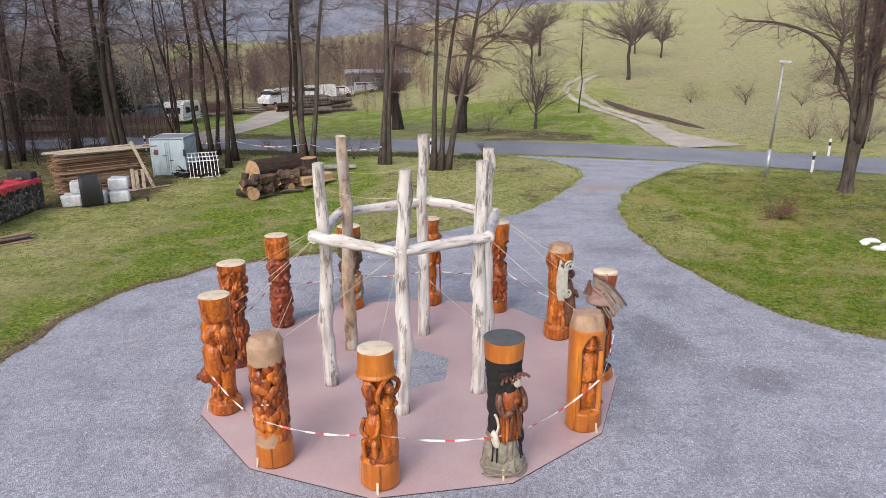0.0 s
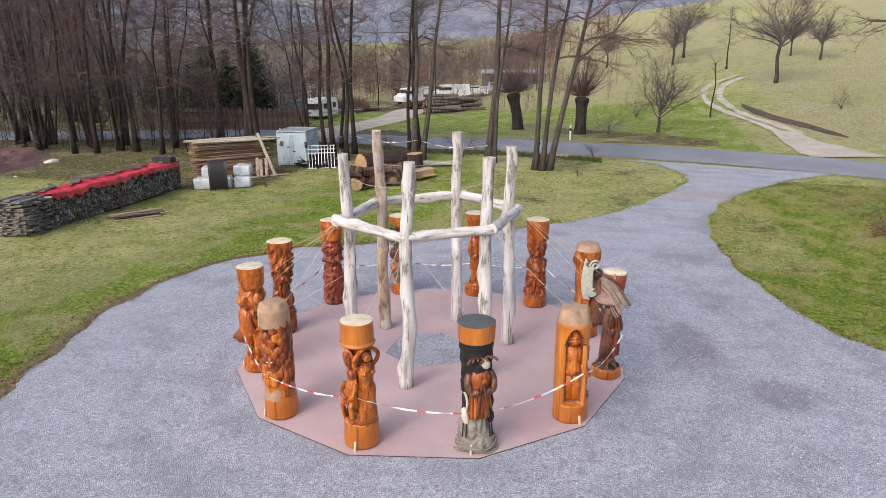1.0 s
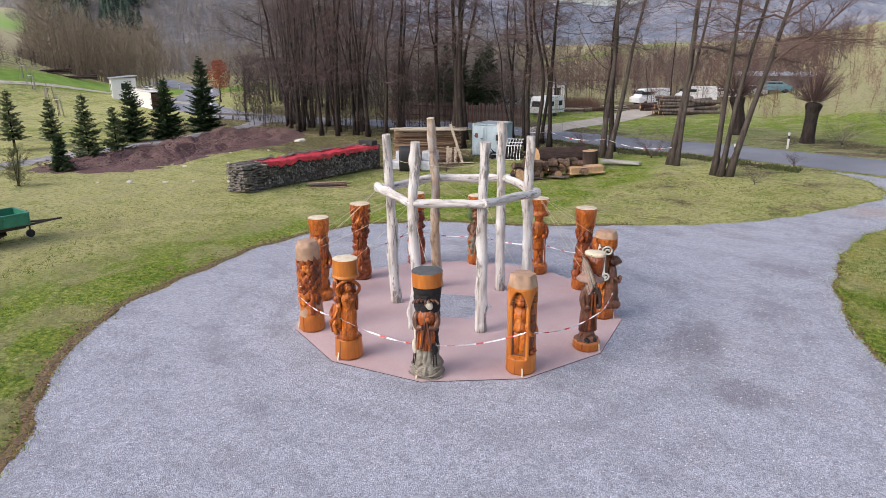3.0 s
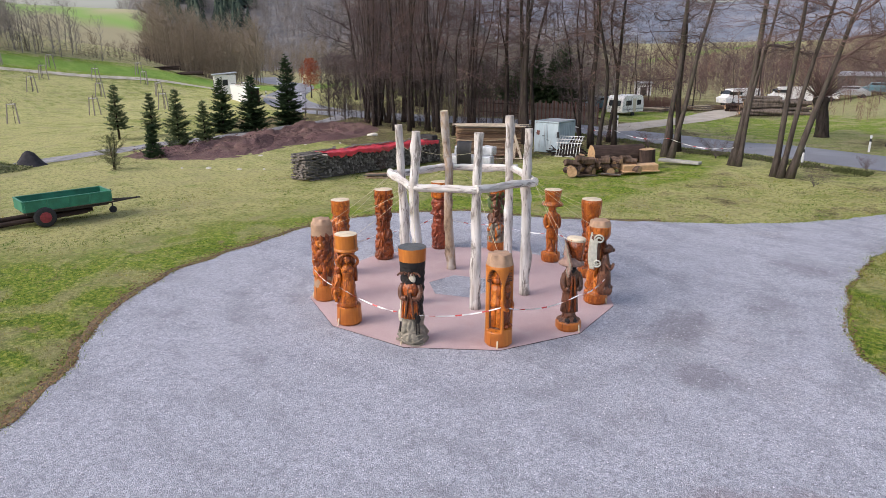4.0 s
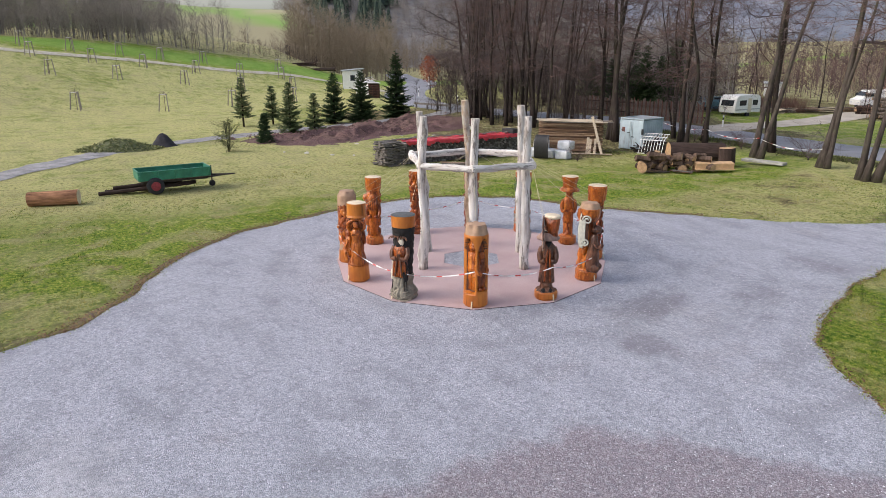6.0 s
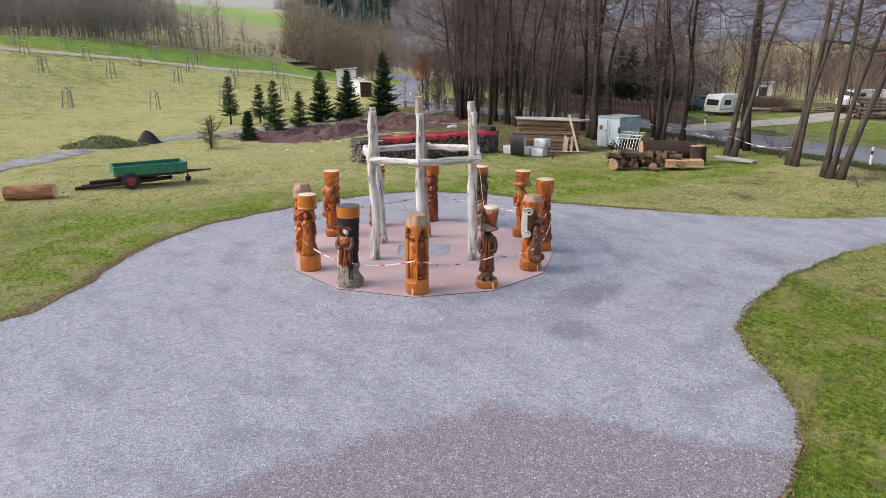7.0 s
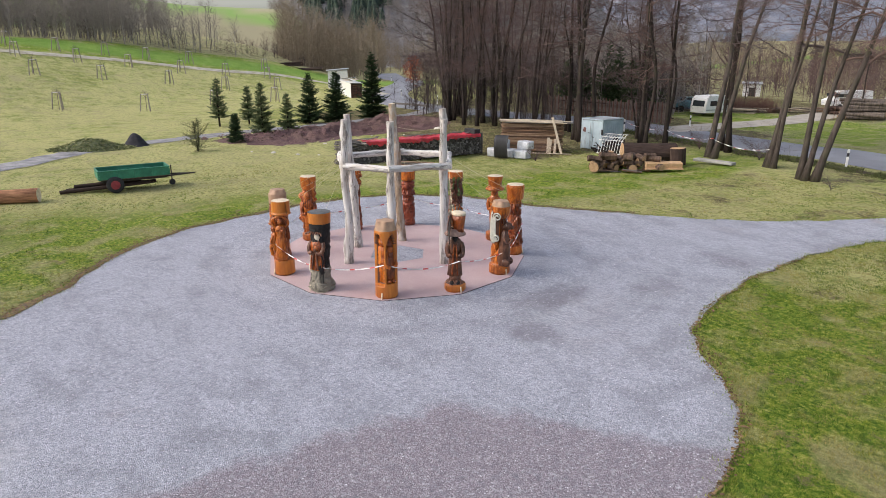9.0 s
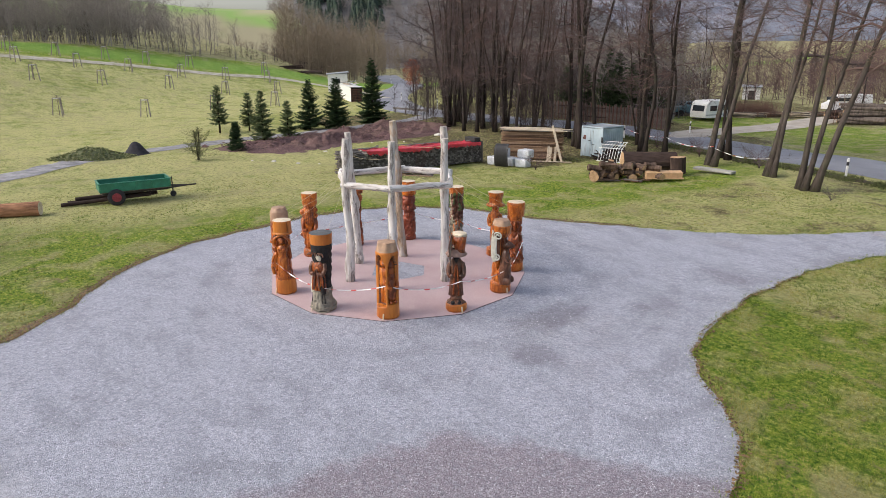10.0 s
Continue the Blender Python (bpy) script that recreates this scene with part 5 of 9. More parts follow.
def barrier_tape(a, b, sag, seed, label, width=0.026, piece=0.13):
    """Red and white tape, hanging and twisted, in alternating lengths."""
    g = Geo()
    a, b = Vector(a), Vector(b)
    n = max(6, int((b - a).length / piece))
    across = (b - a).cross(Vector((0, 0, 1))).normalized()
    pts = sagging(a, b, sag, n * 2)
    rows = []
    for i, p in enumerate(pts):
        turn = 2.4 * noise.noise((seed * 3.1, i * 0.22, 0)) + i * 0.11
        w = (across * math.cos(turn) + Vector((0, 0, 1)) * math.sin(turn)) * width / 2
        rows.append((p - w, p + w))
    for i in range(len(rows) - 1):
        off = across.cross((b - a).normalized()) * 0.002
        q = [rows[i][0], rows[i][1], rows[i + 1][1], rows[i + 1][0]]
        g.add([v + off for v in q] + [v - off for v in q], [(0, 1, 2, 3), (7, 6, 5, 4), (0, 4, 5, 1), (2, 6, 7, 3)], 1 if (i // 2) % 4 == 3 else 0)
    tagged(part("barrier_tape", g, [TAPE_WHITE, TAPE_RED]), label, "barrier tape", "barrier tape")


def strings():
    rnd = random.Random(5)
    for i, (x, y) in enumerate(COLUMN_SPOTS):
        out = (Vector((x, y, 0)) - RING).normalized()
        corner = min(CORNERS, key=lambda c: (Vector(c[:2]) - Vector((x, y))).length)
        inner = Vector((x, y, 0)) - out * 0.2
        twine(corner, (inner.x, inner.y, PLATE + 1.95 + rnd.uniform(-0.1, 0.06)), 0.05)
        other = sorted(CORNERS, key=lambda c: (Vector(c[:2]) - Vector((x, y))).length)[1]
        if i in (0, 4, 6, 8, 10, 11):
            twine(corner if i % 3 else other, (inner.x + 0.05, inner.y + 0.05, PLATE + rnd.uniform(1.55, 1.98)), 0.03)
    tops = [Vector((p[1][0], p[1][1], 3.85)) for p in POSTS]
    for i in (5, 0, 3):
        twine(tops[i], tops[(i + 1) % 6], 0.10)
    for i in range(12):
        a, b = COLUMN_SPOTS[i], COLUMN_SPOTS[(i + 1) % 12]
        oa, ob = [(Vector((q[0], q[1], 0)) - RING).normalized() * 0.26 for q in (a, b)]
        za, zb = [PLATE + 0.82 + 0.14 * math.sin(2.3 * k) for k in (i, (i + 1) % 12)]
        barrier_tape((a[0] + oa.x, a[1] + oa.y, za), (b[0] + ob.x, b[1] + ob.y, zb), 0.11 if i != 3 else 0.16, i, "red and white barrier tape slung between the columns")


strings()


def wedges():
    """Small pale wooden wedges at the feet of the columns."""
    for i, (x, y) in enumerate(COLUMN_SPOTS):
        out = (Vector((x, y, 0)) - RING).normalized()
        a = math.atan2(out.y, out.x) - 0.25 + 0.3 * math.sin(i * 2.0)
        g = Geo()
        g.block((0.022, 0.035, 0.17), Matrix(), 0, 0.005)
        ob = part("wedge", g, PALE_TOP)
        r = 0.30 if i != 2 else 0.35
        ob.matrix_world = Matrix.Translation((x + r * math.cos(a), y + r * math.sin(a), PLATE + 0.078)) @ Matrix.Rotation(a, 4, "Z") @ Matrix.Rotation(radians(-9), 4, "Y")
        tagged(ob, "small pale wooden wedge at a column's foot", "wedge", "wedges at the columns")


wedges()


# ---- trees ----
def limb(g, rnd, start, way, length, r, depth, n, slot=0, up=0.35, twist=0.35, kids=(6, 5)):
    """A crooked branch that turns upward at its end, with finer ones on it."""
    pts, p, d = [Vector(start)], Vector(start), Vector(way).normalized()
    segs = (1, 3, 8)[depth]
    for i in range(segs):
        d = (d + Vector((rnd.gauss(0, 0.55), rnd.gauss(0, 0.55), rnd.gauss(-0.12, 0.5) + up * 0.9 * i / segs)) * twist).normalized()
        p = p + d * length / segs
        pts.append(p)
    if depth == 0:
        g.tube(pts, [r, 0], 3, slot, caps=False, point=True)
        return
    g.tube(pts, [r * (1 - 0.8 * i / segs) for i in range(segs + 1)], n, slot, caps=False)
    count = kids[0] if depth == 2 else kids[1]
    for k in range(count):
        t = 0.15 + 0.85 * (k + rnd.random()) / count
        i = min(segs - 1, int(t * segs))
        q = pts[i].lerp(pts[i + 1], t * segs - i)
        side = Vector((rnd.uniform(-1, 1), rnd.uniform(-1, 1), rnd.uniform(-0.5, 0.8)))
        limb(g, rnd, q, (pts[i + 1] - pts[i]).normalized() * 0.6 + side * 0.85, length * rnd.uniform(0.26, 0.55), max(0.006, r * (1 - 0.7 * t) * 0.5), depth - 1, 3, slot, up, twist, kids)


def bare_tree(seed, height, r, lean=(0, 0), start=0.3, limbs=34, reach=0.17, stems=1, bark=None, twig=None, droop=0.35, kids=(6, 5), spread=0.17, bend=0.040, boughs=()):
    """Meshes of a leafless tree: its stem and its crown of limbs and twigs. boughs: heavy limbs, each (share of the height, heading, rise, length)."""
    rnd = random.Random(seed)
    st, cr = Geo(), Geo()
    for s in range(stems):
        a = rnd.random() * 6.28
        foot = Vector((math.cos(a), math.sin(a), 0)) * (0.0 if stems == 1 else r * 1.3)
        tilt = Vector((lean[0], lean[1], 0)) + (Vector((math.cos(a), math.sin(a), 0)) * rnd.uniform(0.03, spread) if stems > 1 else Vector())
        h = height * rnd.uniform(0.86, 1.0)
        rs = r * (1 if s == 0 else rnd.uniform(0.6, 0.9))
        pts, radii = [], []
        for i in range(15):
            t = i / 14
            w = Vector((noise.noise((seed + s, t * 2.5, 0)), noise.noise((seed + s, t * 2.5, 5)), 0)) * bend * height * min(1.0, 2.5 * t)
            pts.append(foot + tilt * h * t + w + Vector((0, 0, h * t - 0.05)))
            radii.append(max(0.012, rs * (1 - 0.86 * t ** 0.9) * (1 + 0.55 * math.exp(-t * 34))))
        st.tube(pts, radii, 9)
        for t, head, rise, ln in boughs:
            i = int(t * 14)
            limb(cr, rnd, pts[i], (math.cos(radians(head)) * math.cos(rise), math.sin(radians(head)) * math.cos(rise), math.sin(rise)), ln, radii[i] * 0.62, 2, 7, 0, 0.10, 0.34, (22, 14))
        for k in range(limbs):
            t = start + (1 - start) * ((k + rnd.random()) / limbs) ** 0.9
            i = min(13, int(t * 14))
            p = pts[i].lerp(pts[i + 1], t * 14 - i)
            az = k * 2.4 + rnd.uniform(-0.5, 0.5)
            el = rnd.uniform(-0.15, 0.6) + 0.45 * t * t
            ln = height * reach * (0.25 + 1.5 * rnd.random() ** 2.2) * (1.15 - 0.65 * t)
            limb(cr, rnd, p, (math.cos(az) * math.cos(el), math.sin(az) * math.cos(el), math.sin(el)), ln, max(0.010, radii[i] * rnd.uniform(0.25, 0.42)), 2, 4, 0, droop, 0.42, kids)
    return st.mesh("trunk", bark or BARK, True), cr.mesh("crown", twig or TWIG, False)


def round_tree(seed, bole, r, spread, limbs, bark=None, twig=None, steep=0.7, kids=(10, 8), lean=(0, 0), thick=0.4):
    """Meshes of a leafless tree or shrub whose limbs fan out from a short bole into a rounded crown."""
    rnd = random.Random(seed)
    st, cr = Geo(), Geo()
    top = Vector((lean[0] * bole, lean[1] * bole, bole))
    if bole > 0.3:
        st.tube([(0, 0, -0.1), top * 0.2 + Vector((0, 0, 0.02)), top * 0.6 + Vector((0.04 * bole, 0, 0)), top], [r * 1.35, r * 1.05, r * 0.92, r * 0.8], 10)
    else:
        st.tube([(0, 0, -0.1), (0, 0, 0.12)], [r * 1.4, r], 8)
    for k in range(limbs):
        a, e = k * 2.4 + rnd.uniform(-0.3, 0.3), steep + rnd.uniform(-0.4, 0.4)
        way = Vector((math.cos(a) * math.cos(e), math.sin(a) * math.cos(e), math.sin(e)))
        ln = spread * rnd.uniform(0.75, 1.15)
        limb(cr, rnd, top * rnd.uniform(0.78, 1.0) + way * r * 0.3, way, ln, max(0.012, r * thick * rnd.uniform(0.7, 1.25)), 2, 5, 0, 0.25, 0.32, kids)
    return st.mesh("trunk", bark or BARK, True), cr.mesh("crown", twig or TWIG, False)


def plant_tree(name, meshes, label, category, group, x, y, turn=0.0, scale=1.0, z=None):
    ob = thing(name, label, category, group, at=pose(x, y, land(x, y) if z is None else z, 0, 0, turn) @ Matrix.Scale(scale, 4))
    part("trunk", meshes[0], None, ob)
    part("crown", meshes[1], None, ob)
    return ob


def open_slope(x, y):
    return y > 52 and x > 13 - 0.627 * (y - 1.7)


def alder_belt():
    rnd = random.Random(3)
    kinds = [bare_tree(100 + k, 17 + 1.1 * k % 4, 0.125 + 0.018 * k, (0.03 * (k - 2) * 0.5, 0.02), 0.23 + 0.03 * k, 48, 0.25, kids=(11, 9), twig=TWIG_ROSE if k == 1 else TWIG if k % 2 else TWIG_WARM, bend=0.07) for k in range(5)]
    thin = [bare_tree(120 + k, 15 + k, 0.10 + 0.02 * k, (0.02 * (k - 1), 0.01), 0.14, 26, 0.22, kids=(7, 5)) for k in range(4)]
    clump = [bare_tree(140 + k, 15.5 + k, 0.13, (0.0, 0.0), 0.2, 25, 0.21, 4, kids=(10, 8), spread=0.24, bend=0.06) for k in range(2)]
    spots = [(-37.3, 39.1, 5), (-36.2, 39.9, 6), (-33.6, 37.4, 6), (-31.0, 39.0, 5), (-29.7, 35.8, 1), (-27.7, 37.6, 6), (-26.3, 37.3, 2), (-30.3, 38.3, 3), (-28.4, 36.2, 0),
             (-24.8, 39.1, 5), (-26.5, 41.8, 1), (-22.3, 40.6, 4), (-21.7, 40.2, 0), (-20.0, 41.2, 2), (-18.7, 37.8, 4), (-18.2, 37.6, 2), (-17.6, 37.2, 3), (-14.8, 40.8, 0), (-14.2, 42.3, 1), (-13.3, 38.5, 3), (-12.0, 37.3, 1),
             (-12.4, 39.9, 2), (-9.2, 41.6, 0), (-8.5, 41.2, 3), (-34.2, 41.0, 2), (-33.0, 36.6, 5), (-35.6, 38.0, 0), (-34.6, 39.4, 6), (-29.0, 39.8, 6), (-37.9, 40.6, 3), (-16.3, 42.0, 5), (-24.0, 36.6, 0)]
    for x, y, k in spots:
        plant_tree("alder", (kinds + clump)[k], "tall leafless alder with dark trunk in the roadside belt", "tree", "alders by the road", x, y, rnd.uniform(0, 360), rnd.uniform(0.9, 1.12))
    plant_tree("alder", bare_tree(151, 16, 0.17, (-0.10, -0.15), 0.3, 34, 0.22, kids=(12, 10), boughs=((0.36, 235, 0.15, 4.0), (0.46, 225, 0.3, 4.5), (0.55, 250, 0.35, 4.0), (0.6, 60, 0.4, 3.0))), "leafless alder leaning out from the end of the belt", "tree", "alders by the road", -37.2, 39.4)
    # the wood across the road
    for k in range(50):      # none on the open slope behind the timber yard
        x = -14 - 52 * rnd.random()
        y = 53.0 + 24 * rnd.random() ** 1.1 - 0.12 * (x + 40) + (5 if x > -20 else 0)
        if -32 < x < -15 and y < 66:
            y += 14
        if open_slope(x, y) and k % 3:
            continue
        plant_tree("alder", thin[k % 4], "leafless alder in the wood across the road", "tree", "trees across the road", x, y, rnd.uniform(0, 360), rnd.uniform(0.5, 0.85) if x > -38 else rnd.uniform(0.8, 1.05))
    # leaning pairs nearer the drive
    for k, (x, y, rad, lx, ly, h) in enumerate(((-8.05, 38.45, 0.19, -0.01, 0.19, 18), (-7.5, 38.15, 0.17, 0.073, 0.23, 17), (-3.3, 36.85, 0.21, 0.053, 0.11, 18), (-2.95, 36.7, 0.13, 0.06, 0.12, 15),
                                                (-0.45, 34.75, 0.16, 0.035, 0.03, 17), (-0.1, 34.5, 0.14, 0.10, 0.15, 16), (0.25, 34.75, 0.17, 0.21, 0.07, 16))):
        plant_tree("alder", bare_tree(160 + k, h, rad, (lx, ly), 0.40, 30, 0.20 if k < 4 else 0.24, twig=TWIG if k < 4 else TWIG_ROSE, kids=(11, 9) if k < 4 else (14, 12), bend=0.022, bark=BARK_MID, boughs=((0.38, 25, 0.5, 6.0), (0.46, 45, 0.35, 5.5), (0.5, 200, 0.5, 4.0), (0.57, 0, 0.5, 5.0), (0.64, 80, 0.5, 4.0)) if k == 6 else ((0.42, 20, 0.3, 3.5), (0.5, 190, 0.3, 3.0), (0.6, 60, 0.4, 3.0)) if k in (2, 5) else ()), "leafless alder with a grey trunk leaning over the lawn", "tree", "leaning alders", x, y)


alder_belt()


def pollard_stems(seed):
    """Meshes of an old pollarded tree: a thick bole that parts into steep stems, with one long branch arching out over the lamp."""
    rnd = random.Random(seed)
    st, cr = Geo(), Geo()
    st.tube(spline([(0, 0, -0.1), (0.0, 0, 0.5), (0.05, 0.02, 1.6), (0.1, 0.0, 2.7)], 4), [0.42, 0.36, 0.31, 0.28, 0.26, 0.25, 0.25, 0.26, 0.27, 0.28, 0.29, 0.28, 0.24], 14)
    for k in range(9):
        a = k * 2.4 + rnd.uniform(-0.3, 0.3)
        tilt = Vector((math.cos(a), math.sin(a), 0)) * rnd.uniform(0.03, 0.13)
        h = rnd.uniform(6.5, 10.0)
        foot = Vector((0.1 + 0.20 * math.cos(a), 0.20 * math.sin(a), rnd.uniform(1.6, 2.5)))
        pts = [foot + tilt * h * t ** 1.2 + Vector((0.22 * noise.noise((seed + k, t * 2.5, 0)), 0.22 * noise.noise((seed + k, t * 2.5, 5)), h * t)) for t in (i / 12 for i in range(13))]
        r = rnd.uniform(0.09, 0.14)
        radii = [max(0.012, r * (1 - 0.85 * i / 12)) for i in range(13)]
        st.tube(pts, radii, 8)
        for q in range(20):
            t = 0.22 + 0.78 * (q + rnd.random()) / 20
            i = min(11, int(t * 12))
            az, el = rnd.random() * 6.28, rnd.uniform(0.0, 1.0)
            limb(cr, rnd, pts[i].lerp(pts[i + 1], t * 12 - i), (math.cos(az) * math.cos(el), math.sin(az) * math.cos(el), math.sin(el)), rnd.uniform(0.6, 2.4) * (1.15 - 0.6 * t), max(0.010, radii[i] * 0.35), 2, 4, 0, 0.4, 0.42, (9, 8))
    arch = spline([(-0.1, 0, 3.0), (-0.9, -0.1, 4.9), (-2.2, -0.2, 6.3), (-3.9, -0.3, 6.9), (-5.4, -0.3, 7.0)], 5)
    st.tube(arch, [0.12 * (1 - 0.04 * i) for i in range(len(arch))], 8)
    for q in range(16):
        p = arch[6 + q * (len(arch) - 7) // 16]
        limb(cr, rnd, p, (rnd.uniform(-0.8, 0.4), rnd.uniform(-0.6, 0.6), rnd.uniform(-0.8, 0.3)), rnd.uniform(0.8, 2.0), 0.025, 2, 4, 0, 0.1, 0.4, (8, 6))
    return st.mesh("trunk", BARK_MID, True), cr.mesh("crown", TWIG_WARM, False)


def roadside_trees():
    plant_tree("ash_tree", pollard_stems(201), "large leafless tree with several upright grey-brown stems beside the street lamp", "tree", "", 17.4, 28.2)
    fruit = [round_tree(210 + k, 2.0 + 0.5 * k, 0.135, 3.4 + 0.3 * k, 14, BARK_MID, TWIG, 1.0, (18, 14), thick=0.36) for k in range(3)]
    for n, x, y, s in ((2, 20.3, 74.4, 1.35), (0, 28.6, 90.0, 0.95), (1, 26.4, 94.5, 0.75), (1, 14.0, 98.5, 1.3), (0, 12.0, 92.0, 1.05), (2, 38.0, 65.8, 1.5), (1, 47, 72, 1.4), (0, 4.0, 101, 0.9)):
        plant_tree("fruit_tree", fruit[n], "leafless old fruit tree with a wide crown on the hillside", "tree", "hillside fruit trees", x, y, 70 * n + x, s)
    plant_tree("fruit_tree", bare_tree(216, 7.2, 0.10, (0.0, 0.02), 0.3, 22, 0.22, kids=(7, 6)), "slender leafless fruit tree on the hillside", "tree", "hillside fruit trees", 17.3, 85.0)
    shrub = [round_tree(220 + k, 0.1, 0.055, 2.6, 11, BARK, TWIG_WARM if k else TWIG, 1.0, (8, 6)) for k in range(3)]
    for n, (x, y, s) in enumerate(((3.6, 51.6, 0.8), (6.0, 59.2, 0.9), (2.5, 39.6, 0.35), (-5.2, 39.2, 0.75), (-16.6, 22.9, 0.5), (-12.9, 28.6, 0.5), (9.5, 66, 0.9), (22, 60, 0.7), (26, 58, 0.8), (30, 56.5, 0.6), (24.5, 44.5, 0.7), (26.0, 43.4, 0.8), (27.5, 43.0, 0.7), (29.2, 42.6, 0.9), (30.5, 41.5, 0.8), (34, 44, 0.8), (-14.5, 41.8, 0.6), (-10.4, 40.9, 0.55), (1.8, 33.2, 0.35))):
        plant_tree("shrub", shrub[n % 3], "leafless many-stemmed brown shrub on the grass", "shrub", "bare shrubs", x, y, 50 * n, s)
    plant_tree("fruit_tree", round_tree(234, 1.1, 0.12, 3.9, 12, BARK_MID, TWIG, 1.12, (14, 10), thick=0.45), "leafless young fruit tree with upright limbs by the road", "tree", "", 7.2, 51.7)
    plant_tree("sapling", round_tree(233, 4.2, 0.05, 1.0, 7, BARK, TWIG, 1.1, (5, 4)), "thin leafless sapling beside the hill track", "tree", "", 11.7, 57.7)


roadside_trees()


def willow(x, y, seed, s=1.0):
    """A pollard: short thick leaning trunk with a head of rods."""
    rnd = random.Random(seed)
    ob = thing("pollard_willow", "pollarded willow with thick dark trunk and thin rods", "tree", "pollard willows", at=pose(x, y, land(x, y), 0, 0, seed * 77) @ Matrix.Scale(s, 4))
    g, c = Geo(), Geo()
    g.tube(spline([(0, 0, -0.1), (0.1, 0, 1.0), (0.35, 0.05, 2.1), (0.45, 0.05, 2.7)], 4), [0.52, 0.48, 0.44, 0.42, 0.41, 0.40, 0.40, 0.41, 0.44, 0.5, 0.55, 0.5, 0.3], 12)
    for k in range(150):
        a, e = rnd.random() * 6.28, rnd.uniform(0.3, 1.5) ** 0.8
        way = Vector((math.cos(a) * math.cos(e), math.sin(a) * math.cos(e), math.sin(e)))
        limb(c, rnd, Vector((0.45, 0.05, 2.55)) + way * 0.4, way, rnd.uniform(1.2, 3.0) * (0.6 + 0.45 * e), 0.026, 1, 3, 0, 0.4, 0.2, (4, 4))
    part("trunk", g, BARK, ob, "", True)
    part("crown", c, TWIG_WARM, ob)


for k, (x, y, s) in enumerate(((1.5, 51.4, 1.0), (-3.5, 54.0, 1.05))):
    willow(x, y, k + 1, s)


NEEDLE = twig_material("spruce_needles", (0.021, 0.044, 0.019), (0.066, 0.104, 0.041))
NEEDLE_MID = twig_material("young_spruce_needles", (0.055, 0.085, 0.035), (0.16, 0.205, 0.09))


def spruce(x, y, height, seed, mat, label, group="young spruces", width=0.34, bare=0.05, full=1.0):
    rnd = random.Random(seed)
    ob = thing("spruce", label, "tree", group, at=pose(x, y, land(x, y)))
    g, c = Geo(), Geo()
    g.tube([(0, 0, -0.05), (0.02, 0, height * 0.5), (0, 0.02, height)], [0.022 * height, 0.013 * height, 0.006], 8)
    tiers = int((14 + height * 3.0) * full)
    for i in range(tiers):
        t = bare + (0.97 - bare) * i / tiers
        n = rnd.randint(6, 9)
        for k in range(n):
            a = 6.283 * (k + rnd.random() * 0.7) / n + i
            ln = height * width * (1 - t) ** 0.8 * rnd.uniform(0.6, 1.2) + 0.06
            out = Vector((math.cos(a), math.sin(a), 0))
            root = Vector((0, 0, height * min(0.97, max(0.02, t + rnd.gauss(0, 0.022)))))
            tip = root + out * ln + Vector((0, 0, (rnd.uniform(-0.12, 0.32) + 0.3 * t) * ln))
            mid = root.lerp(tip, 0.5) + Vector((0, 0, -0.07 * ln))
            c.tube([root, mid, tip], [0.012, 0.009, 0.0], 3, 0, False, True)
            across = out.cross(Vector((0, 0, 1)))
            m = max(9, int(ln * 26))
            for j in range(m):
                u = 0.12 + 0.88 * (j + rnd.random()) / m
                p = root.lerp(mid, u * 2) if u < 0.5 else mid.lerp(tip, u * 2 - 1)
                for s in (-1, 1):
                    w = (across * s * rnd.uniform(0.5, 1) + out * rnd.uniform(0.3, 0.9) + Vector((0, 0, rnd.uniform(-0.5, 0.25)))).normalized()
                    sp = (0.13 + 0.30 * ln * (1.08 - u)) * rnd.uniform(0.6, 1.1)
                    e = p + w * sp
                    f = w.cross(Vector((rnd.uniform(-0.4, 0.4), rnd.uniform(-0.4, 0.4), 1))).normalized() * (0.042 + 0.09 * sp)
                    c.add([p, p + w * sp * 0.4 + f, e, p + w * sp * 0.4 - f], [(0, 1, 2, 3)])
    part("trunk", g, BARK, ob, "", True)
    part("crown", c, mat, ob)


for k, (x, y, h, mt, wide, bare, full) in enumerate(((-39.8, 32.6, 6.0, NEEDLE, 0.27, 0.03, 1.15), (-37.2, 27.6, 4.45, NEEDLE, 0.32, 0.04, 1.1), (-38.3, 25.6, 4.3, NEEDLE, 0.32, 0.05, 0.95), (-33.9, 21.8, 2.95, NEEDLE_MID, 0.28, 0.07, 0.7),
                                      (-32.3, 19.2, 3.9, NEEDLE_MID, 0.27, 0.08, 0.75), (-40.5, 21.0, 3.3, NEEDLE_MID, 0.29, 0.16, 0.62), (-40.2, 18.4, 4.0, NEEDLE_MID, 0.26, 0.22, 0.55), (-29.6, 16.3, 2.0, NEEDLE, 0.31, 0.03, 1.0))):
    spruce(x, y, h, k + 1, mt, "young spruce with dense dark boughs to the ground beside the path" if mt is NEEDLE else "young spruce with thin mid-green boughs beside the path", width=wide, bare=bare, full=full)
for k, (x, y, h) in enumerate(((-29, 54, 6.6), (-33, 57, 7.2), (-37, 55, 5.2), (-31.0, 60.5, 7.0), (-27.0, 53.6, 5.6), (-31.5, 52.0, 5.4), (-28.2, 57.5, 7.4))):
    spruce(x, y, h, k + 30, NEEDLE, "dark spruce among bare trees behind the fence", "dark spruces", 0.30, 0.08, 0.8)


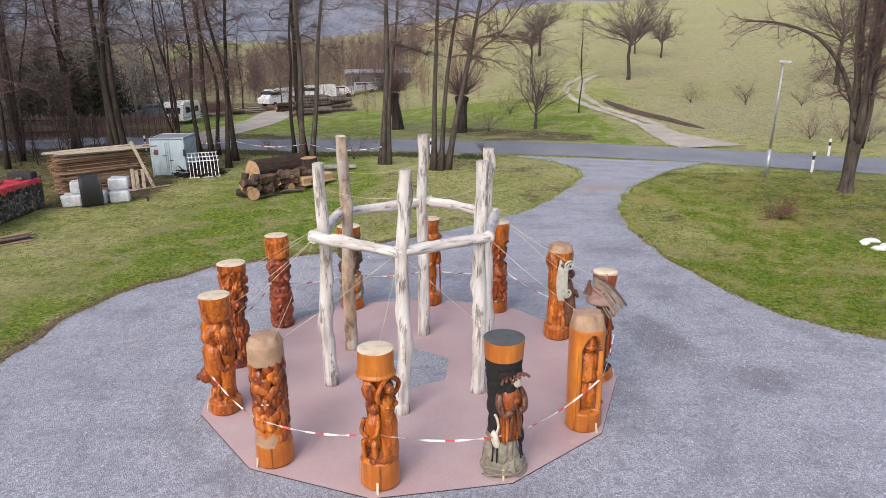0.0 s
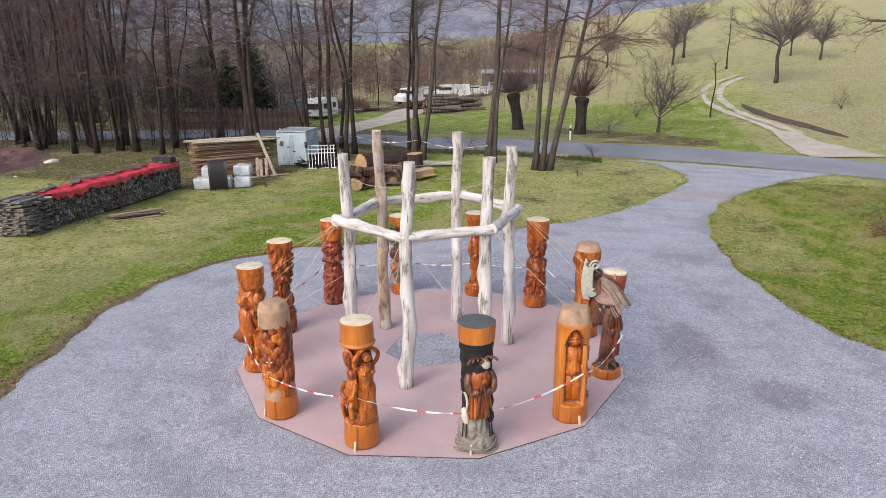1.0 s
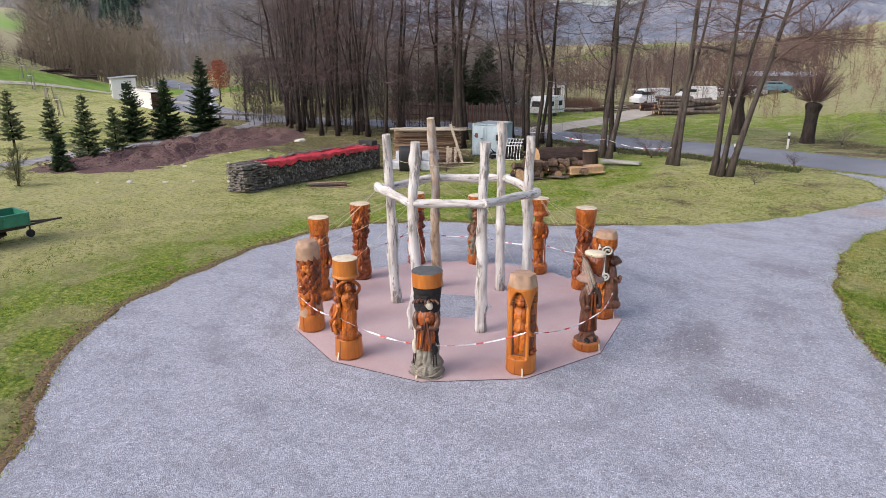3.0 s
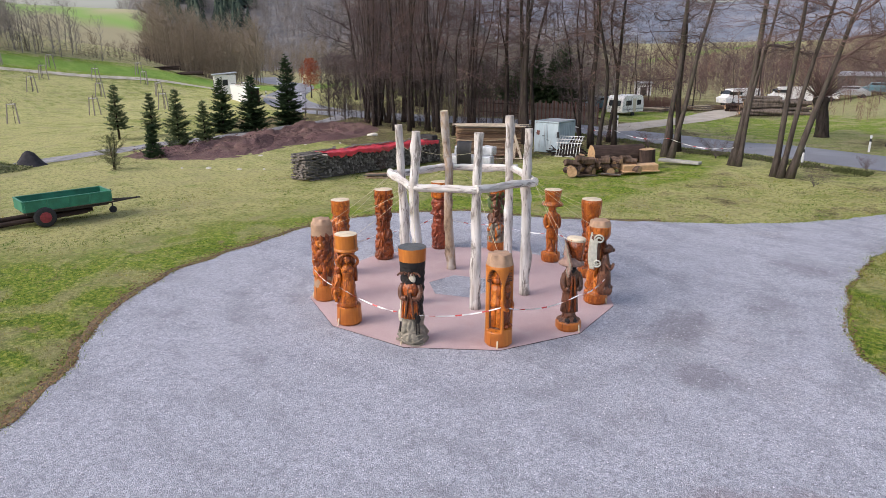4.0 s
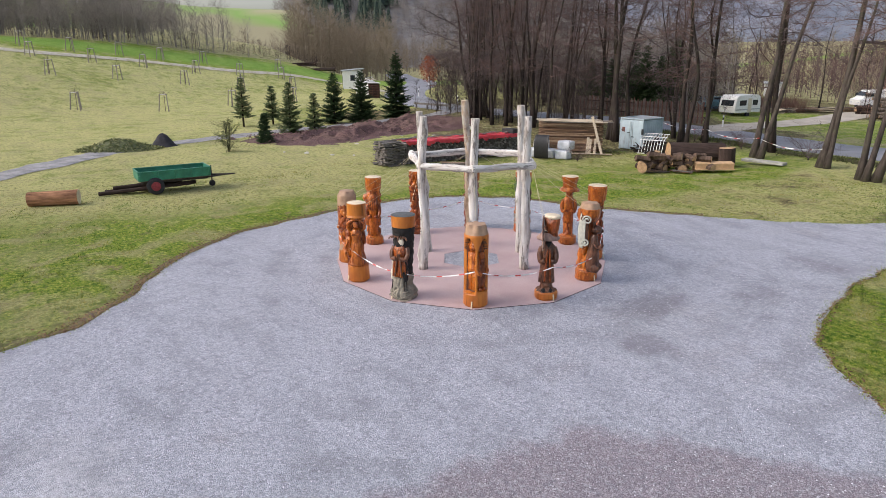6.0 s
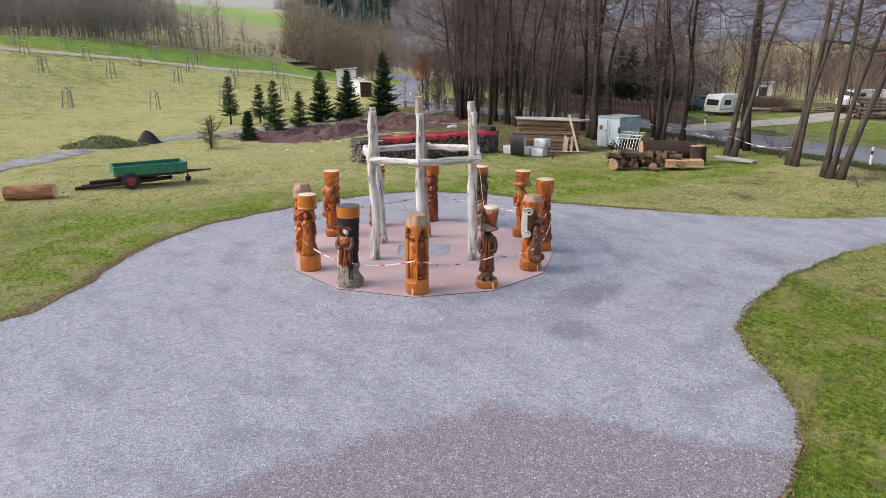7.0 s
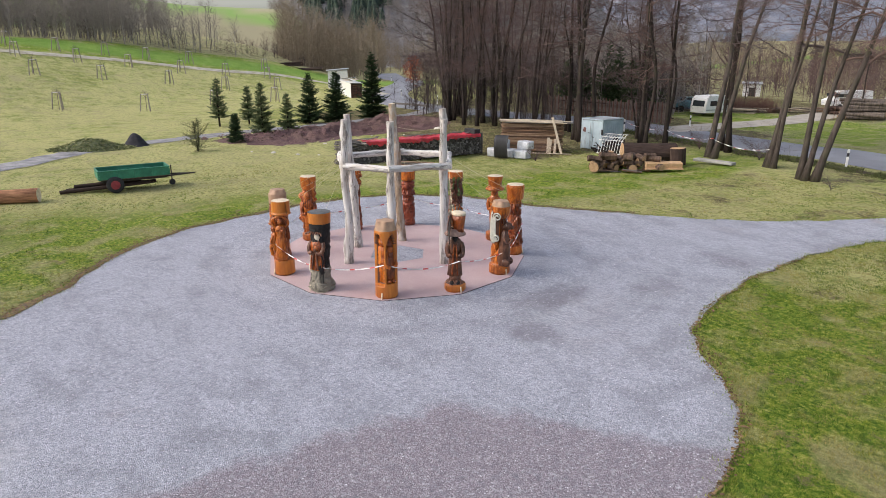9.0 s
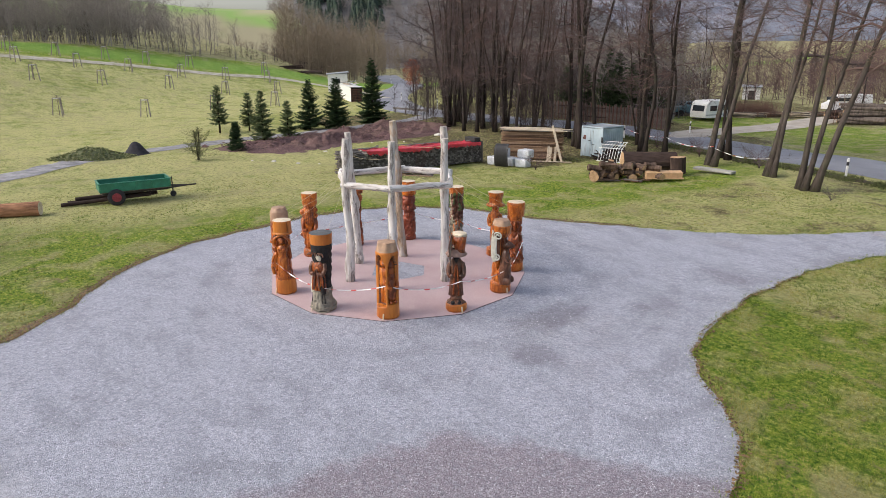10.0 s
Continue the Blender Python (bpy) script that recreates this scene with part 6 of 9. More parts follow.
# ---- distance ----
def far_wood(name, label, spots, seed, twig, low, high, ground=land):
    """Many small leafless trees, too far to count, as one mesh."""
    rnd = random.Random(seed)
    g = Geo()
    for x, y in spots:
        h = rnd.uniform(low, high)
        b = Vector((x, y, ground(x, y) - 0.2))
        top = b + Vector((rnd.uniform(-0.06, 0.06) * h, rnd.uniform(-0.06, 0.06) * h, h))
        g.tube([b, b.lerp(top, 0.5) + Vector((rnd.uniform(-0.2, 0.2), 0, 0)), top], [0.0075 * h, 0.005 * h, 0.001], 3, 0, False)
        for k in range(38):
            t = 0.12 + 0.80 * rnd.random()
            p = b.lerp(top, t)
            a, e = rnd.random() * 6.28, rnd.uniform(0.1, 1.2)
            w = Vector((math.cos(a) * math.cos(e), math.sin(a) * math.cos(e), math.sin(e)))
            q = p + w * h * rnd.uniform(0.14, 0.40) * (1.15 - 0.6 * t)
            side = w.orthogonal().normalized() * 0.0026 * h
            g.add([p - side, p + side, q], [(0, 1, 2)])
            for _ in range(5):
                d = (w + Vector((rnd.uniform(-0.9, 0.9), rnd.uniform(-0.9, 0.9), rnd.uniform(-0.4, 0.9)))).normalized()
                p2 = p.lerp(q, rnd.uniform(0.3, 0.95))
                g.add([p2 - side * 0.5, p2 + side * 0.5, p2 + d * h * rnd.uniform(0.07, 0.18)], [(0, 1, 2)])
    return tagged(part(name, g, twig), label, "woodland", kind="stuff")


def hill_spot(x, y):
    return math.degrees(math.atan2(15 - x, y - 2)), math.hypot(x - 15, y - 2)


def forest_height(x, y):
    """The wooded hill across the valley."""
    a, r = hill_spot(x, y)
    return -4 + 44 * smooth01(225, 390, r) * smooth01(71.0, 67.0, a) * smooth01(36, 46, a) + 2.5 * noise.noise((x * 0.03, y * 0.03, 8)) * smooth01(225, 260, r)


def field_height(x, y):
    """Open fields rising to a bare skyline beyond the meadow."""
    a, r = hill_spot(x, y)
    return -4 + (27.5 + 0.55 * max(0, a - 75)) * smooth01(185, 320, r) * smooth01(62, 68, a) * smooth01(150, 120, a) + 0.8 * noise.noise((x * 0.02, y * 0.02, 3))


def distance():
    rnd = random.Random(77)
    spots = []
    while len(spots) < 1350:      # wood along the top of the west meadow
        x, y = -98 - 85 * rnd.random() ** 1.4, rnd.uniform(-40, 62)
        az = math.degrees(math.atan2(16 - x, y - 2))
        if x < -98 - 0.25 * max(0, y - 40) and (az > 76.5 or (az > 69 and x > -116 and rnd.random() < 0.6)) and noise.noise((x * 0.05, y * 0.08, 3)) > -0.22:
            spots.append((x, y))
    far_wood("far_wood", "leafless brown wood along the top of the meadow", spots, 1, TWIG_HAZED, 4.0, 9.5)
    spots = [(-99.5 - 2.5 * rnd.random() - 0.25 * max(0, y - 40), y) for y in (rnd.uniform(-30, 58) for _ in range(170))]
    far_wood("wood_edge", "low dark leafless bushes along the edge of the wood", spots, 21, TWIG_DARK, 1.2, 3.2)
    spots = []
    while len(spots) < 480:      # scrub in the valley beyond the bend of the road
        x, y = rnd.uniform(-230, -70), rnd.uniform(58, 190)
        if near_line(x, y, [(p.x, p.y) for p in ROAD[::4]]) > 6 and y > 92 + 0.55 * (x + 100):
            spots.append((x, y))
    far_wood("valley_scrub", "tan leafless willow scrub in the valley bottom", spots, 2, TWIG_TAN, 6, 10)
    spots = []
    while len(spots) < 330:      # taller scrub on the near side of the bend
        az, r = radians(rnd.uniform(60, 68.5)), rnd.uniform(128, 215)
        x, y = 16 - r * math.sin(az), 2 + r * math.cos(az)
        if near_line(x, y, [(p.x, p.y) for p in ROAD[::4]]) > 5:
            spots.append((x, y))
    far_wood("roadside_scrub", "tall tan leafless scrub beside the bend of the road", spots, 8, TWIG_TAN, 7, 13)
    spots, firs = [], []
    for _ in range(1100):
        a, r = rnd.uniform(46, 70.5), 225 + 170 * rnd.random()
        x, y = 15 - r * math.sin(radians(a)), 2 + r * math.cos(radians(a))
        (firs if 57 < a < 66.5 and r > 290 and noise.noise((a * 0.35, r * 0.02, 2)) > 0.05 else spots).append((x, y))
    far_wood("valley_wood", "leafless grey-brown wood on the hill across the valley", spots, 9, TWIG_HAZED, 8, 14, forest_height)
    g = Geo()
    for x, y in firs:
        h, z = rnd.uniform(8, 13), forest_height(x, y) - 0.3
        for k in range(9):
            t = k / 9
            r = h * 0.20 * (1 - t) + 0.15
            n = 9
            ring = [(x + r * (1 + 0.4 * (j % 2)) * math.cos(0.7 * j + k), y + r * (1 + 0.4 * (j % 2)) * math.sin(0.7 * j + k), z + h * (0.1 + 0.8 * t) - 0.25 * (j % 2)) for j in range(n)]
            g.add(ring + [(x, y, z + h * (0.1 + 0.8 * t) + h * 0.22)], [(j, (j + 1) % n, n) for j in range(n)])
    tagged(part("far_spruces", g, twig_material("far_spruce_needles", (0.035, 0.055, 0.045), (0.075, 0.10, 0.07))), "dark spruces in the wood on the hill across the valley", "woodland", kind="stuff")
    spots = [(rnd.uniform(-85, -10), rnd.uniform(74, 150)) for _ in range(170)]
    far_wood("hillside_scrub", "leafless scrub on the slope behind the timber yard", spots, 3, TWIG_TAN, 4, 8)
    spots = []
    while len(spots) < 330:      # tangled undergrowth behind the fence
        x, y = rnd.uniform(-75, -24), rnd.uniform(52.5, 80)
        if near_line(x, y, [(p.x, p.y) for p in ROAD[::4]]) > 4.5:
            spots.append((x, y))
    far_wood("undergrowth", "tangled leafless undergrowth in the wood across the road", [p for p in spots if not open_slope(*p)], 5, TWIG_DARK, 2.5, 6.5)
    spots = []
    while len(spots) < 230:      # the wood behind the fence
        x, y = rnd.uniform(-78, -22), rnd.uniform(53, 84)
        if near_line(x, y, [(p.x, p.y) for p in ROAD[::4]]) > 5 and y > 53 - 0.25 * (x + 30):
            spots.append((x, y))
    far_wood("dense_wood", "dense grey-brown leafless wood behind the fence", [p for p in spots if not open_slope(*p)], 15, TWIG_HAZED, 5, 10)
    spots = [(x, 0.3 * (x + 20) * -0.1 + rnd.uniform(36.2, 42.2)) for x in (rnd.uniform(-46, -21) for _ in range(90))]
    far_wood("belt_undergrowth", "thin dark leafless saplings under the alders", spots, 6, TWIG_DARK, 1.5, 6)
    spots = [(rnd.uniform(-40, 6), rnd.uniform(95, 190)) for _ in range(130)]
    far_wood("hill_hedges", "reddish leafless thickets on the hillside", spots, 4, TWIG_RED, 3, 6.5)
    spots = [(rnd.uniform(-48, -4), rnd.uniform(84, 150)) for _ in range(480)]
    far_wood("brush", "grey-brown leafless brush behind the timber yard", spots, 13, TWIG_WARM, 3.0, 7.5)
    spots = [(rnd.uniform(-18, 5), rnd.uniform(66, 100)) for _ in range(90)]
    far_wood("slope_scrub", "low reddish leafless scrub on the slope above the willows", spots, 12, TWIG_RED, 1.6, 4.0)
    # wooded ridges all round the valley, the bluish distance haze mixed into their colours
    m = Mat("hazed_far_forest", 1.0, space="World")
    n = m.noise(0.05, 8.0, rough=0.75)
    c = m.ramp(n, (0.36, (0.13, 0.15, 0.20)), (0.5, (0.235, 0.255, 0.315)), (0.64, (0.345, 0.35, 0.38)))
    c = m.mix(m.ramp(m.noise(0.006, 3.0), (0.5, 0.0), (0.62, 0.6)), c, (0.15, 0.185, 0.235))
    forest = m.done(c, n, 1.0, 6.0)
    fm = Mat("far_fields", 1.0, space="World")
    fields = fm.done(fm.ramp(fm.noise(0.012, 3.0), (0.42, (0.30, 0.27, 0.16)), (0.5, (0.20, 0.33, 0.07)), (0.64, (0.36, 0.33, 0.19))))
    # the nearer hill's grey-brown is lightened with haze as well
    wm = Mat("hazed_leafless_wood", 1.0, space="World")
    wn2 = wm.noise(0.12, 8.0, rough=0.75)
    wood = wm.done(wm.ramp(wn2, (0.36, (0.15, 0.155, 0.17)), (0.5, (0.22, 0.215, 0.22)), (0.64, (0.30, 0.285, 0.27))), wn2, 1.0, 3.0)

    def ridge(x, y):
        a, r = hill_spot(x, y)
        h = 62 + 22 * noise.noise((a * 0.06, 1, 0)) + 5 * noise.noise((a * 0.3, 4, 0)) - 50 * math.exp(-((a - 73.5) / 6.0) ** 2) - 30 * smooth01(75, 90, a) - 25 * smooth01(-8, -40, a)
        return -4 + h * smooth01(430, 680, r) + (5 * noise.noise((x * 0.02, y * 0.02, 0)) + 2.0 * noise.noise((x * 0.12, y * 0.12, 4))) * smooth01(430, 680, r)
    for name, a0, a1, r0, r1, height, mat, label in (
            ("wooded_ridge", -75, 140, 430, 690, ridge, forest, "wooded ridge closing the valley, bluish haze put into its colour"),
            ("field_hill", 60, 140, 185, 340, field_height, fields, "green and straw fields on a far hill"),
            ("wooded_hill", 34, 72, 222, 400, forest_height, wood, "grey-brown wooded hill across the valley, paled by haze in its colour")):
        g = Geo()
        cols, rows = int((a1 - a0) * 1.3), 22
        for i in range(cols + 1):
            a = radians(a0 + (a1 - a0) * i / cols)
            for k in range(rows + 1):
                r = r0 + (r1 - r0) * k / rows
                x, y = 15 - r * math.sin(a), 2 + r * math.cos(a)
                g.v.append((x, y, height(x, y)))
        w = rows + 1
        for i in range(cols):
            for k in range(rows):
                g.f.append((i * w + k, i * w + k + 1, (i + 1) * w + k + 1, (i + 1) * w + k)[::-1])
                g.s.append(0)
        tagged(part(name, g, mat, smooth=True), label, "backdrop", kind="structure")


distance()


# ---- things about the yard ----
SPLIT = Mat("split_firewood_ends", 0.85)
SPLIT = SPLIT.done(SPLIT.mix(SPLIT.noise(9.0, 4.0), SPLIT.ramp(SPLIT.math("FRACT", SPLIT.math("ADD", SPLIT.island(), SPLIT.chance())), (0.0, (0.03, 0.027, 0.026)), (0.5, (0.14, 0.13, 0.12)), (0.8, (0.34, 0.32, 0.29)), (1.0, (0.55, 0.52, 0.47))), (0.10, 0.085, 0.07)), SPLIT.noise(30.0, 3.0), 0.5, 0.01)
GREYBOARD = bark_material("weathered_grey_boards", (0.075, 0.068, 0.062), (0.21, 0.19, 0.17))
LATH = Mat("stacked_brown_laths", 0.8)
LATH = LATH.done(LATH.mix(LATH.noise(5.0, 4.0, stretch=(0.3, 1, 1)), LATH.ramp(LATH.math("FRACT", LATH.math("ADD", LATH.island(), LATH.chance())), (0.0, (0.10, 0.050, 0.028)), (0.4, (0.48, 0.28, 0.155)), (1.0, (0.74, 0.53, 0.34))), (0.10, 0.06, 0.04)), LATH.noise(20.0, 3.0), 0.4, 0.01)
PALE_BOARD = plain("pale_sawn_boards", (0.55, 0.46, 0.34), 0.75, 0, 0.25, 4.0)
FRESH_BOARD = plain("fresh_orange_plank", (0.56, 0.36, 0.20), 0.7, 0, 0.2, 5.0)
RED_TARP = plain("red_tarpaulin", (0.62, 0.045, 0.065), 0.38, 0, 0.3, 2.5, 0.02)
BLACK_MAT = plain("black_rubber_mat", (0.018, 0.018, 0.02), 0.6, 0, 0.3, 8.0)
WRAP = plain("white_plastic_wrap", (0.58, 0.60, 0.63), 0.35, 0, 0.28, 4.0, 0.012)
BLUE_STEEL = Mat("weathered_light_blue_steel", 0.55)
BLUE_STEEL = BLUE_STEEL.done(BLUE_STEEL.mix(BLUE_STEEL.ramp(BLUE_STEEL.noise(3.0, 6.0, stretch=(1, 1, 0.25), rough=0.7), (0.54, 0.0), (0.68, 0.75)), BLUE_STEEL.ramp(BLUE_STEEL.noise(1.4, 5.0), (0.3, (0.30, 0.385, 0.43)), (0.7, (0.47, 0.56, 0.60))), (0.20, 0.19, 0.175)), BLUE_STEEL.noise(20.0, 3.0), 0.2, 0.003)
RUST = plain("rust_and_scrawl", (0.13, 0.055, 0.045), 0.8, 0, 0.4, 6.0)
BLACK = plain("black_paint", (0.02, 0.02, 0.022), 0.5, 0, 0.3, 8.0)
GREEN_STEEL = plain("green_painted_steel", (0.03, 0.20, 0.12), 0.45, 0, 0.35, 2.2)
TYRE = plain("worn_tyre_rubber", (0.03, 0.03, 0.032), 0.85, 0, 0.3, 14.0)
RED_RIM = plain("faded_red_rim", (0.28, 0.035, 0.045), 0.6, 0, 0.3, 10.0)
DARK_STEEL = plain("dark_rusty_steel", (0.055, 0.045, 0.04), 0.7, 0.3, 0.35, 10.0)
WHITE_PAINT = plain("white_paint", (0.78, 0.78, 0.76), 0.45, 0, 0.08, 4.0)
GLASS_DARK = plain("dark_window_glass", (0.03, 0.035, 0.04), 0.12, 0, 0.2, 2.0)
CONCRETE = plain("grey_concrete", (0.36, 0.35, 0.32), 0.9, 0, 0.2, 5.0)
ZINC = plain("galvanised_steel", (0.42, 0.44, 0.45), 0.45, 0.6, 0.15, 6.0)
MULCH = Mat("red_brown_bark_mulch", 0.95, space="World")
MULCH = MULCH.done(MULCH.mix(MULCH.ramp(MULCH.noise(0.5, 6.0), (0.45, 0.0), (0.65, 0.55)), MULCH.ramp(MULCH.noise(16.0, 6.0, rough=0.75), (0.34, (0.045, 0.024, 0.024)), (0.52, (0.155, 0.082, 0.08)), (0.70, (0.36, 0.25, 0.23))), (0.20, 0.13, 0.10)), MULCH.noise(22.0, 5.0), 1.0, 0.08)
PATH_GREY = Mat("grey_path_grit", 0.9, space="World")
PATH_GREY = PATH_GREY.done(PATH_GREY.ramp(PATH_GREY.noise(1.2, 8.0, rough=0.7), (0.32, (0.12, 0.12, 0.128)), (0.68, (0.37, 0.36, 0.355))), PATH_GREY.noise(30.0, 4.0), 0.6, 0.02)
TRACK = Mat("pale_earth_track", 0.95, space="World")
TRACK = TRACK.done(TRACK.ramp(TRACK.noise(0.8, 8.0, rough=0.7), (0.3, (0.33, 0.29, 0.23)), (0.7, (0.52, 0.47, 0.40))), TRACK.noise(20.0, 4.0), 0.6, 0.03)
RUT = Mat("brown_rut", 0.95, space="World")
RUT = RUT.done(RUT.ramp(RUT.noise(1.1, 8.0, rough=0.7), (0.32, (0.28, 0.26, 0.13)), (0.48, (0.42, 0.385, 0.30)), (0.68, (0.56, 0.52, 0.45))), RUT.noise(20.0, 4.0), 0.6, 0.03)
EDGE_SOIL = Mat("worn_edge_soil", 0.95, space="World")
EDGE_SOIL = EDGE_SOIL.done(EDGE_SOIL.ramp(EDGE_SOIL.noise(9.0, 7.0, rough=0.75), (0.3, (0.05, 0.034, 0.025)), (0.5, (0.15, 0.105, 0.07)), (0.66, (0.20, 0.205, 0.075))), EDGE_SOIL.noise(25.0, 4.0), 0.8, 0.03)
DARK_SOIL = plain("dark_bare_earth", (0.085, 0.058, 0.045), 0.95, 0, 0.5, 3.0, 0.03)
CUTTINGS = Mat("green_garden_cuttings", 0.95)
CUTTINGS = CUTTINGS.done(CUTTINGS.ramp(CUTTINGS.island(), (0.0, (0.07, 0.09, 0.03)), (0.6, (0.19, 0.22, 0.09)), (1.0, (0.40, 0.38, 0.20))))


def mound(name, label, category, x, y, rx, ry, h, mat, turn=0, seed=0, kind="", n=30):
    """A heap: a rounded bump with rough slopes, sunk a little into the ground."""
    g = Geo()
    for i in range(n + 1):
        t = i / n
        for j in range(36):
            a = 2 * math.pi * j / 36
            wob = 1 + 0.22 * noise.noise((math.cos(a) * 1.3 + seed, math.sin(a) * 1.3, seed))
            px, py = rx * t * wob * math.cos(a), ry * t * wob * math.sin(a)
            z = h * (1 - smooth01(0, 1, t)) * (1 + 0.25 * noise.noise((px * 1.7 + seed, py * 1.7, 2))) + 0.07 * noise.noise((px * 5, py * 5, seed)) * (1 - t) - 0.05
            g.v.append((px, py, z))
    for i in range(n):
        for j in range(36):
            p, q = i * 36 + j, i * 36 + (j + 1) % 36
            g.f.append((p, p + 36, q + 36, q))
            g.s.append(0)
    ob = part(name, g, mat, smooth=True)
    ob.matrix_world = pose(x, y, land(x, y), 0, 0, turn)
    return tagged(ob, label, category, kind=kind)


def log_round(g, a, b, r, side=0, end=1, seed=0, n=14):
    """A cut log from a to b: rough bark and clean ends."""
    a, b = Vector(a), Vector(b)
    way = (b - a).normalized()
    s = way.orthogonal().normalized()
    u = way.cross(s)
    k = len(g.v)
    for i in range(5):
        c = a.lerp(b, i / 4)
        for j in range(n):
            th = 2 * math.pi * j / n
            q = r * (1 + 0.09 * noise.noise((math.cos(th) * 1.6 + seed, math.sin(th) * 1.6, i * 0.5)))
            g.v.append(tuple(c + (s * math.cos(th) + u * math.sin(th)) * q))
    for i in range(4):
        for j in range(n):
            p, q = k + i * n + j, k + i * n + (j + 1) % n
            g.f.append((p, q, q + n, p + n))
            g.s.append(side)
    g.add([g.v[k + j] for j in range(n)], [tuple(range(n - 1, -1, -1))], end)
    g.add([g.v[k + 4 * n + j] for j in range(n)], [tuple(range(n))], end)


def woodpile():
    """Long stack of split firewood under a red sheet; its visible end is of crossed slabs."""
    ob = thing("woodpile", "long stack of grey split firewood under a red tarpaulin", "woodpile", at=pose(-16.45, 18.3, 0.0, -1.1, 0, 3.0))
    rnd = random.Random(11)
    shapes = []
    for k in range(6):
        g = Geo()
        n = rnd.choice((3, 4, 5, 6))
        ring = [(rnd.uniform(0.75, 1.1) * math.cos(6.283 * j / n + k), rnd.uniform(0.75, 1.1) * math.sin(6.283 * j / n + k)) for j in range(n)]
        g.v = [(0.02, x * 0.062, z * 0.062) for x, z in ring] + [(-1.0, x * 0.06, z * 0.06) for x, z in ring]
        g.f = [tuple(range(n)), tuple(range(2 * n - 1, n - 1, -1))] + [(j, n + j, n + (j + 1) % n, (j + 1) % n) for j in range(n)]
        g.s = [0] * len(g.f)
        shapes.append(g)
    near, rest = [s.mesh("log", SPLIT) for s in shapes], Geo()
    made = 0
    for row in range(11):
        y = 0.82 + 0.05 * rnd.random()
        while y < 9.3:
            k = rnd.randrange(6)
            m = pose(0.05 * rnd.random(), y, 0.07 + row * 0.103 + 0.02 * rnd.random(), rnd.uniform(0, 360), 0, rnd.uniform(-4, 4)) @ Matrix.Scale(rnd.uniform(0.85, 1.15), 4)
            if made < 290 and row > 2 and y < 5.5:
                o = part("log", near[k], None, ob)
                o.matrix_local = m
                made += 1
            else:
                rest.add([m @ Vector(v) for v in shapes[k].v], shapes[k].f)
            y += rnd.uniform(0.105, 0.14)
    tagged(part("firewood", rest, SPLIT, ob), kind="stuff")
    core = Geo()
    core.block((0.86, 8.7, 1.08), pose(-0.52, 5.1, 0.55), 0, 0.03)
    part("inner_stack", core, GREYBOARD, ob)
    slab = Geo()
    slab.block((0.19, 1.12, 0.065), Matrix(), 0, 0.012)
    me = slab.mesh("slab", GREYBOARD)
    for row in range(18):
        for k in range(5):
            o = part("slab", me, None, ob)
            if row % 2:
                o.matrix_local = pose(-0.95 + 0.23 * k + rnd.uniform(-0.04, 0.04), 0.18 + rnd.uniform(-0.14, 0.10), 0.04 + 0.07 * row, rnd.uniform(-3, 3), rnd.uniform(-10, 10), rnd.uniform(-7, 7))
            else:
                o.matrix_local = pose(-0.45 + rnd.uniform(-0.15, 0.15), -0.27 + 0.225 * k, 0.04 + 0.07 * row, rnd.uniform(-6, 6), rnd.uniform(-2, 2), 90 + rnd.uniform(-6, 6))
    sheet = Geo()
    ny, nx = 90, 14
    for i in range(ny + 1):
        y = 0.9 + 8.3 * i / ny
        for j in range(nx + 1):
            t = j / nx
            hang = 0.20 + 0.20 * noise.noise((y * 1.9, 3, 0)) + 0.09 * noise.noise((y * 6.0, 7, 0))
            x = -1.0 + 1.16 * min(1, t / 0.72)
            z = 1.245 - max(0, (t - 0.72) / 0.28) * hang + 0.07 * noise.noise((x * 3, y * 2.2, 1)) + 0.075 * abs(noise.noise((x * 4, y * 4.5, 4)))
            sheet.v.append((x + 0.05 * noise.noise((y * 3, t * 4, 8)) * (t > 0.7), y, z))
    for i in range(ny):
        for j in range(nx):
            a = i * (nx + 1) + j
            sheet.f.append((a, a + 1, a + nx + 2, a + nx + 1))
            sheet.s.append(0)
    part("tarpaulin", sheet, RED_TARP, ob, "crumpled red tarpaulin", True)
    for k in range(14):
        g = Geo()
        g.block((0.14 + 0.1 * rnd.random(), rnd.uniform(0.6, 1.3), 0.03), Matrix(), 0, 0.006)
        o = part("slab", g, GREYBOARD, ob)
        o.matrix_local = pose(-0.65 + rnd.uniform(-0.25, 0.25), 1.0 + 0.6 * k, 1.325 + 0.02 * rnd.random(), rnd.uniform(-2, 2), rnd.uniform(-4, 4), rnd.uniform(-60, 60))
    g = Geo()
    g.block((1.0, 0.05, 1.3), pose(-0.45, 9.45, 0.65), 0, 0.01)
    part("end_board", g, GREYBOARD, ob)
    g = Geo()
    g.block((0.95, 0.5, 0.42), pose(-0.45, 9.0, 1.32, 0, 0, 4), 0, 0.03)
    part("black_cover", g, BLACK_MAT, ob, "black rubber cover over the stack's end")


woodpile()


def loose_boards(label, x, y, turn, n, length, seed, mat, spread=0.5, group="loose boards"):
    rnd = random.Random(seed)
    ob = thing("board_pile", label, "boards", group, at=pose(x, y, land(x, y), 0, 0, turn))
    for k in range(n):
        g = Geo()
        g.block((length * rnd.uniform(0.75, 1.05), rnd.uniform(0.12, 0.22), 0.035), Matrix(), 0, 0.008)
        o = part("board", g, mat if k % 3 else GREYBOARD, ob)
        o.matrix_local = pose(rnd.uniform(-0.15, 0.15), rnd.uniform(-spread, spread), 0.03 + 0.042 * (k // 2), 0, rnd.uniform(-2, 2), rnd.uniform(-8, 8))


